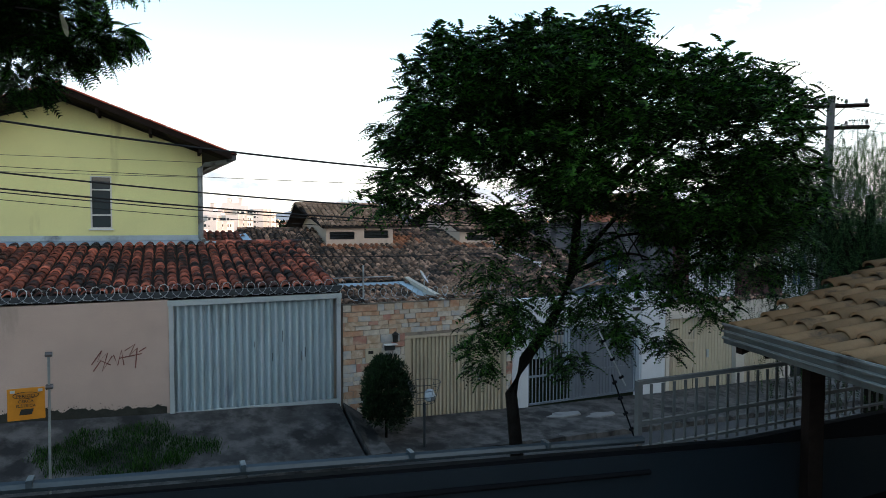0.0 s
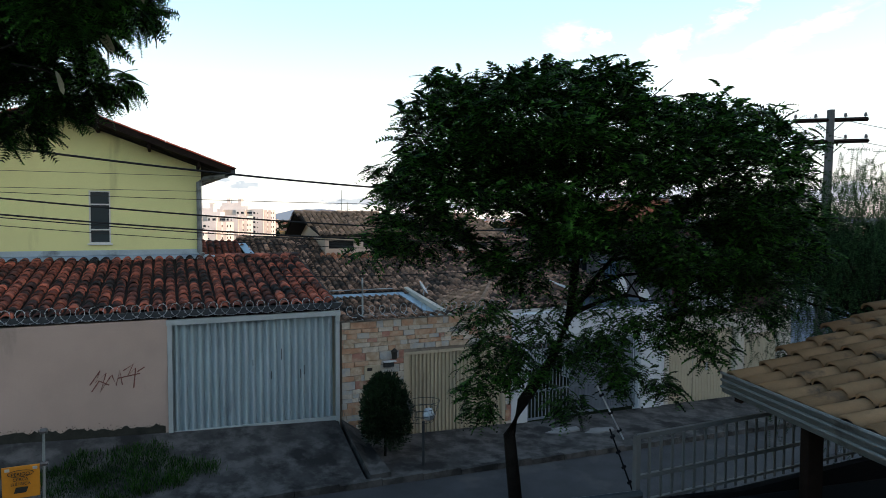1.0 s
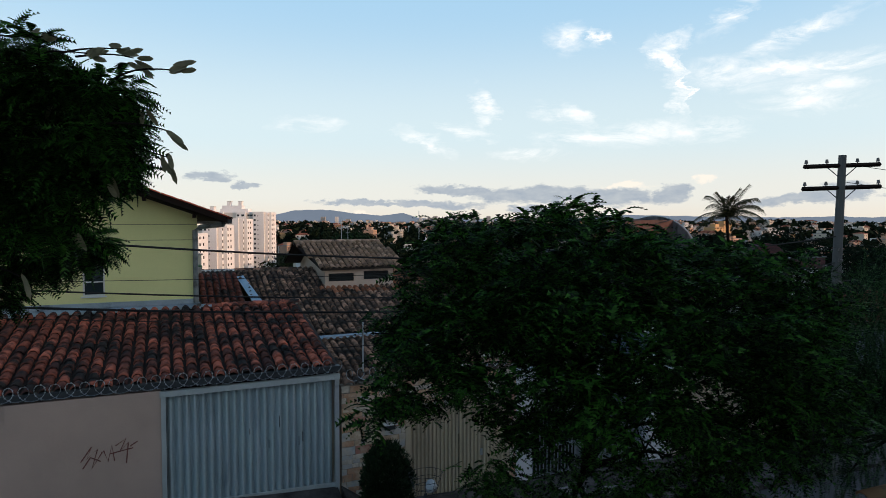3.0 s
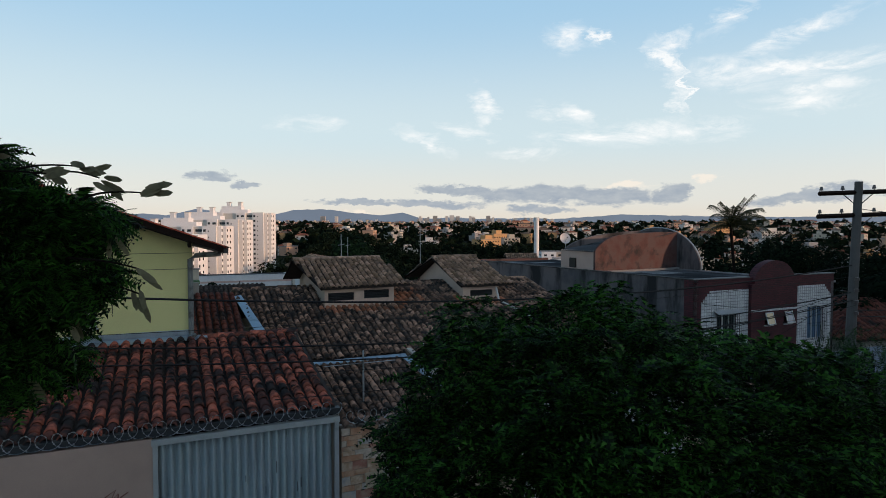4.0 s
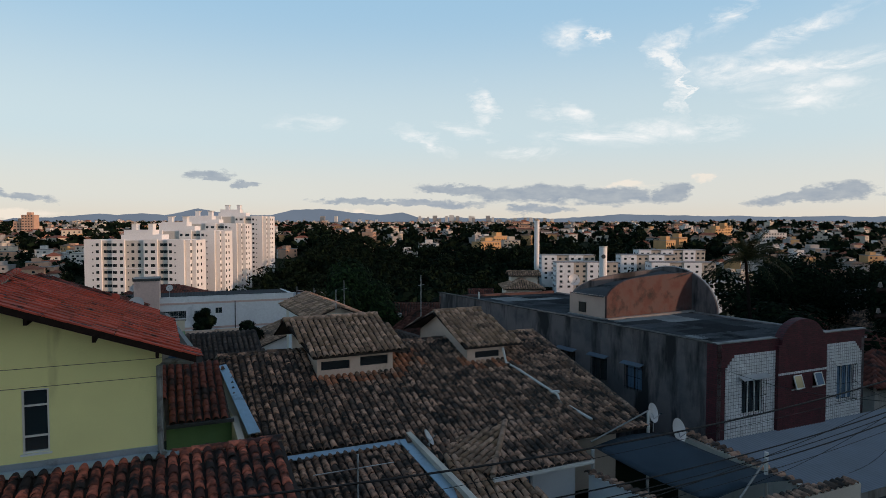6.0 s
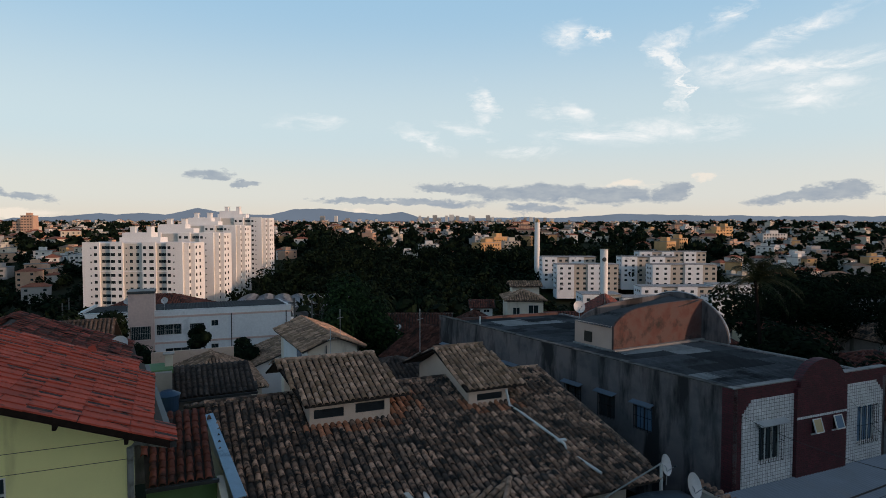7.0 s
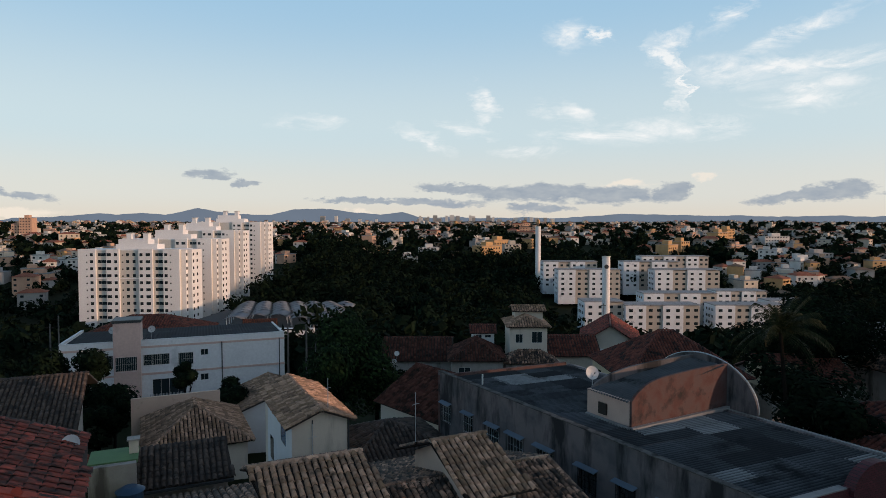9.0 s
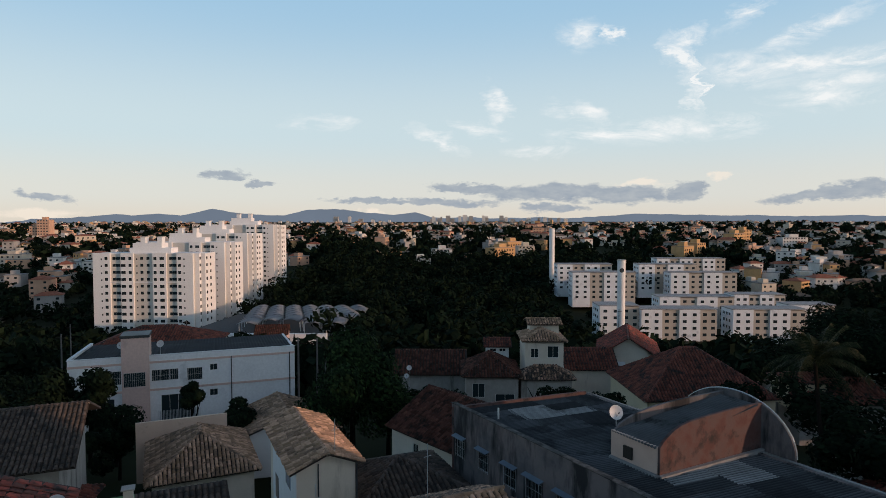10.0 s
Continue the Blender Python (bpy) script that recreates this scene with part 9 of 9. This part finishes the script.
for x, y in ((-214, 330), (-232, 352), (-205, 400), (-250, 385), (-262, 420), (-225, 300), (-278, 440), (-240, 455)):
    copy_thing(protos[(int(-x) * 7 + y) % len(protos)], Matrix.Translation((x, y, terrain(x, y) + 1.5)) @ Matrix.Rotation(radians(x % 40), 4, "Z"))
placed = 0
while placed < 150:
    y = 430 * math.exp(rnd.random() * 0.75)
    x = rnd.uniform(-0.86, 0.86) * y
    if not clear_spot(x, y):
        continue
    p = protos[placed % len(protos)]
    m = Matrix.Translation((x, y, terrain(x, y))) @ Matrix.Rotation(radians(rnd.choice((0, 12, 24, -30, 60, 90))), 4, "Z")
    if placed < len(protos):
        p.matrix_world = m
    else:
        copy_thing(p, m)
    placed += 1


def far_town(n):
    """The rest of the town as one mesh: boxes with flat or hipped roofs and window holes, too small to pick apart."""
    rnd = random.Random(77)
    v, f, mi = [], [], []

    def add(pts, faces, m, x, y, z, turn):
        c, s = math.cos(turn), math.sin(turn)
        i = len(v)
        v.extend([(x + a * c - b * s, y + a * s + b * c, z + e) for a, b, e in pts])
        f.extend([tuple(i + q for q in face) for face in faces])
        mi.extend([m] * len(faces))

    cube_f = ((0, 1, 5, 4), (1, 3, 7, 5), (3, 2, 6, 7), (2, 0, 4, 6), (4, 5, 7, 6))

    def corners(x0, x1, y0, y1, z0, z1):
        return [(a, b, e) for e in (z0, z1) for b in (y0, y1) for a in (x0, x1)]

    for k in range(n + 140):
        y = 600 * math.exp(rnd.random() * 1.55) if k < n else rnd.uniform(370, 600)
        x = rnd.uniform(-0.86, 0.86) * y if k < n else rnd.choice((-1, 1)) * rnd.uniform(0.46, 0.8) * y
        z = terrain(x, y)
        turn = radians(rnd.choice((0, 15, 35, -30, 60, 80)))
        w, d = rnd.uniform(8, 17), rnd.uniform(7, 12)
        h = rnd.choice((3.4, 3.6, 6.4, 6.6, 6.8, 9.6, 12.5 if k % 5 == 0 else 6.5))
        wall = rnd.choice((0, 0, 0, 1, 1, 2, 2, 3, 3, 0, 1, 2, 4))
        add(corners(-w / 2, w / 2, -d / 2, d / 2, -6, h), cube_f, wall, x, y, z, turn)
        if rnd.random() < 0.5:
            add(corners(-w / 4, w / 8, -d / 4, d / 4, h, h + 2.4), cube_f, wall, x, y, z, turn)
            add(corners(-w / 2 - 0.3, w / 2 + 0.3, -d / 2 - 0.3, d / 2 + 0.3, h - 0.3, h + 0.1), cube_f, 7, x, y, z, turn)
        else:
            o, t = 0.7, h + rnd.uniform(1.4, 2.3)
            add([(-w / 2 - o, -d / 2 - o, h), (w / 2 + o, -d / 2 - o, h), (w / 2 + o, d / 2 + o, h), (-w / 2 - o, d / 2 + o, h), (-w / 2 + d / 2.5, 0, t), (w / 2 - d / 2.5, 0, t)], ((0, 1, 5, 4), (1, 2, 5), (2, 3, 4, 5), (3, 0, 4), (3, 2, 1, 0)), 5 + k % 2, x, y, z, turn)
        for q in range(int(h / 3)):
            for g in range(int(w / 4)):
                a = -w / 2 + 2 + g * 4
                add(corners(a - 0.7, a + 0.7, -d / 2 - 0.06, -d / 2 + 0.1, q * 3 + 1, q * 3 + 2.2), cube_f, 8, x, y, z, turn)
    me_ = bpy.data.meshes.new("far_town")
    me_.from_pydata(v, [], f)
    for m in WALLM + ROOFM + [M["glass_dark"]]:
        me_.materials.append(m)
    me_.polygons.foreach_set("material_index", np.array(mi, dtype=np.int32))
    return tagged(new("far_town", me_), "pale and peach houses covering the far hillsides", "town", kind="stuff")


far_town(1500)
for x, y, w, h, k in ((-27, 470, 16, 11, 0), (-60, 480, 14, 9, 1), (-48, 500, 12, 10, 4), (40, 520, 22, 13, 4), (10, 500, 18, 7, 2), (0, 480, 24, 5, 0), (-466, 700, 13, 27, 2), (-478, 702, 10, 20, 2), (285, 640, 20, 15, 4), (300, 655, 16, 18, 4), (-12, 545, 17, 9, 0), (60, 540, 14, 12, 1), (-185, 560, 20, 11, 1), (52, 560, 18, 14, 4), (190, 520, 14, 14, 4), (206, 535, 13, 15, 4), (330, 620, 26, 12, 0), (-240, 420, 20, 10, 0), (-200, 380, 16, 8, 2), (270, 470, 24, 9, 0), (300, 500, 22, 9, 3)):
    z = terrain(x, y)
    t = thing("town_building", (x, y, z), ("white", "cream", "peach", "grey", "ochre")[k] + " flat-roofed building on the far hillside", "building", group="hillside town", street=False, turn=38 if k == 4 else 8)
    BASE[t.name] = Matrix.Translation((-x, -y, -z))
    part("wall", box(bmesh.new(), x - w / 2, x + w / 2, y, y + 12, z - 8, z + h), WALLM[k], t)
    part("roof_room", box(bmesh.new(), x - w / 6, x + w / 5, y + 3, y + 9, z + h, z + h + 3), WALLM[k], t)
    part("roof", box(bmesh.new(), x - w / 2 - 0.3, x + w / 2 + 0.3, y - 0.3, y + 12.3, z + h - 0.4, z + h - 0.1), ROOFM[2], t)
    for f in range(int(h / 3)):
        for q in range(int(w / 3)):
            piece("window", win_mesh(1.5, 1.2), t, Matrix.Translation((x - w / 2 + 1.6 + q * 3, y, z + f * 3 + 1.1)))

# self-lit mountains, blue haze put into their colour, and a far skyline close the view
M["mountain"] = glowing_backdrop_material("mountain", (0.155, 0.190, 0.245), 1.0)
crest = [(-1.2, 40), (-0.9, 55), (-0.66, 10), (-0.58, 38), (-0.50, 64), (-0.46, 66), (-0.42, 58), (-0.375, 104), (-0.33, 66), (-0.27, 60), (-0.235, 98), (-0.18, 104), (-0.14, 74), (-0.10, 66), (-0.065, 80), (-0.04, 46), (0.03, 42), (0.2, 40), (0.275, 66), (0.33, 60), (0.42, 52), (0.50, 46), (0.58, 48), (0.62, 44), (0.9, 60), (1.2, 50)]
bm = bmesh.new()
prev = None
for k in range(481):
    a = -1.2 + 2.4 * k / 480
    h = float(np.interp(a, [c[0] for c in crest], [c[1] for c in crest])) + 9 * noise.noise((a * 26, 0, 0)) + 5 * noise.noise((a * 90, 1, 0))
    d = Vector((math.sin(a), math.cos(a), 0)) * 4400
    cur = [bm.verts.new((d.x, d.y, -60)), bm.verts.new((d.x, d.y, h)), bm.verts.new((d.x * 1.06, d.y * 1.06, -60))]
    if prev:
        bm.faces.new((prev[0], cur[0], cur[1], prev[1]))
        bm.faces.new((prev[1], cur[1], cur[2], prev[2]))
    prev = cur
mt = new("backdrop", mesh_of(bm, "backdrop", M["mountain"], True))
tagged(mt, "self-lit mountain range on the horizon, haze in its blue colour", "mountains", kind="structure")
rnd = random.Random(2)
for k in range(46):
    a = rnd.choice((rnd.uniform(-0.04, 0.12), rnd.uniform(-0.2, 0.2)))
    d = Vector((math.sin(a), math.cos(a), 0)) * rnd.uniform(3300, 3900)
    w, h = rnd.uniform(10, 26), rnd.uniform(18, 52)
    alone("skyline_tower", box(bmesh.new(), d.x - w / 2, d.x + w / 2, d.y, d.y + 20, -20, h), WALLM[0] if k % 2 else WALLM[3], "tiny pale tower on the horizon", "tower", group="skyline towers", street=False)
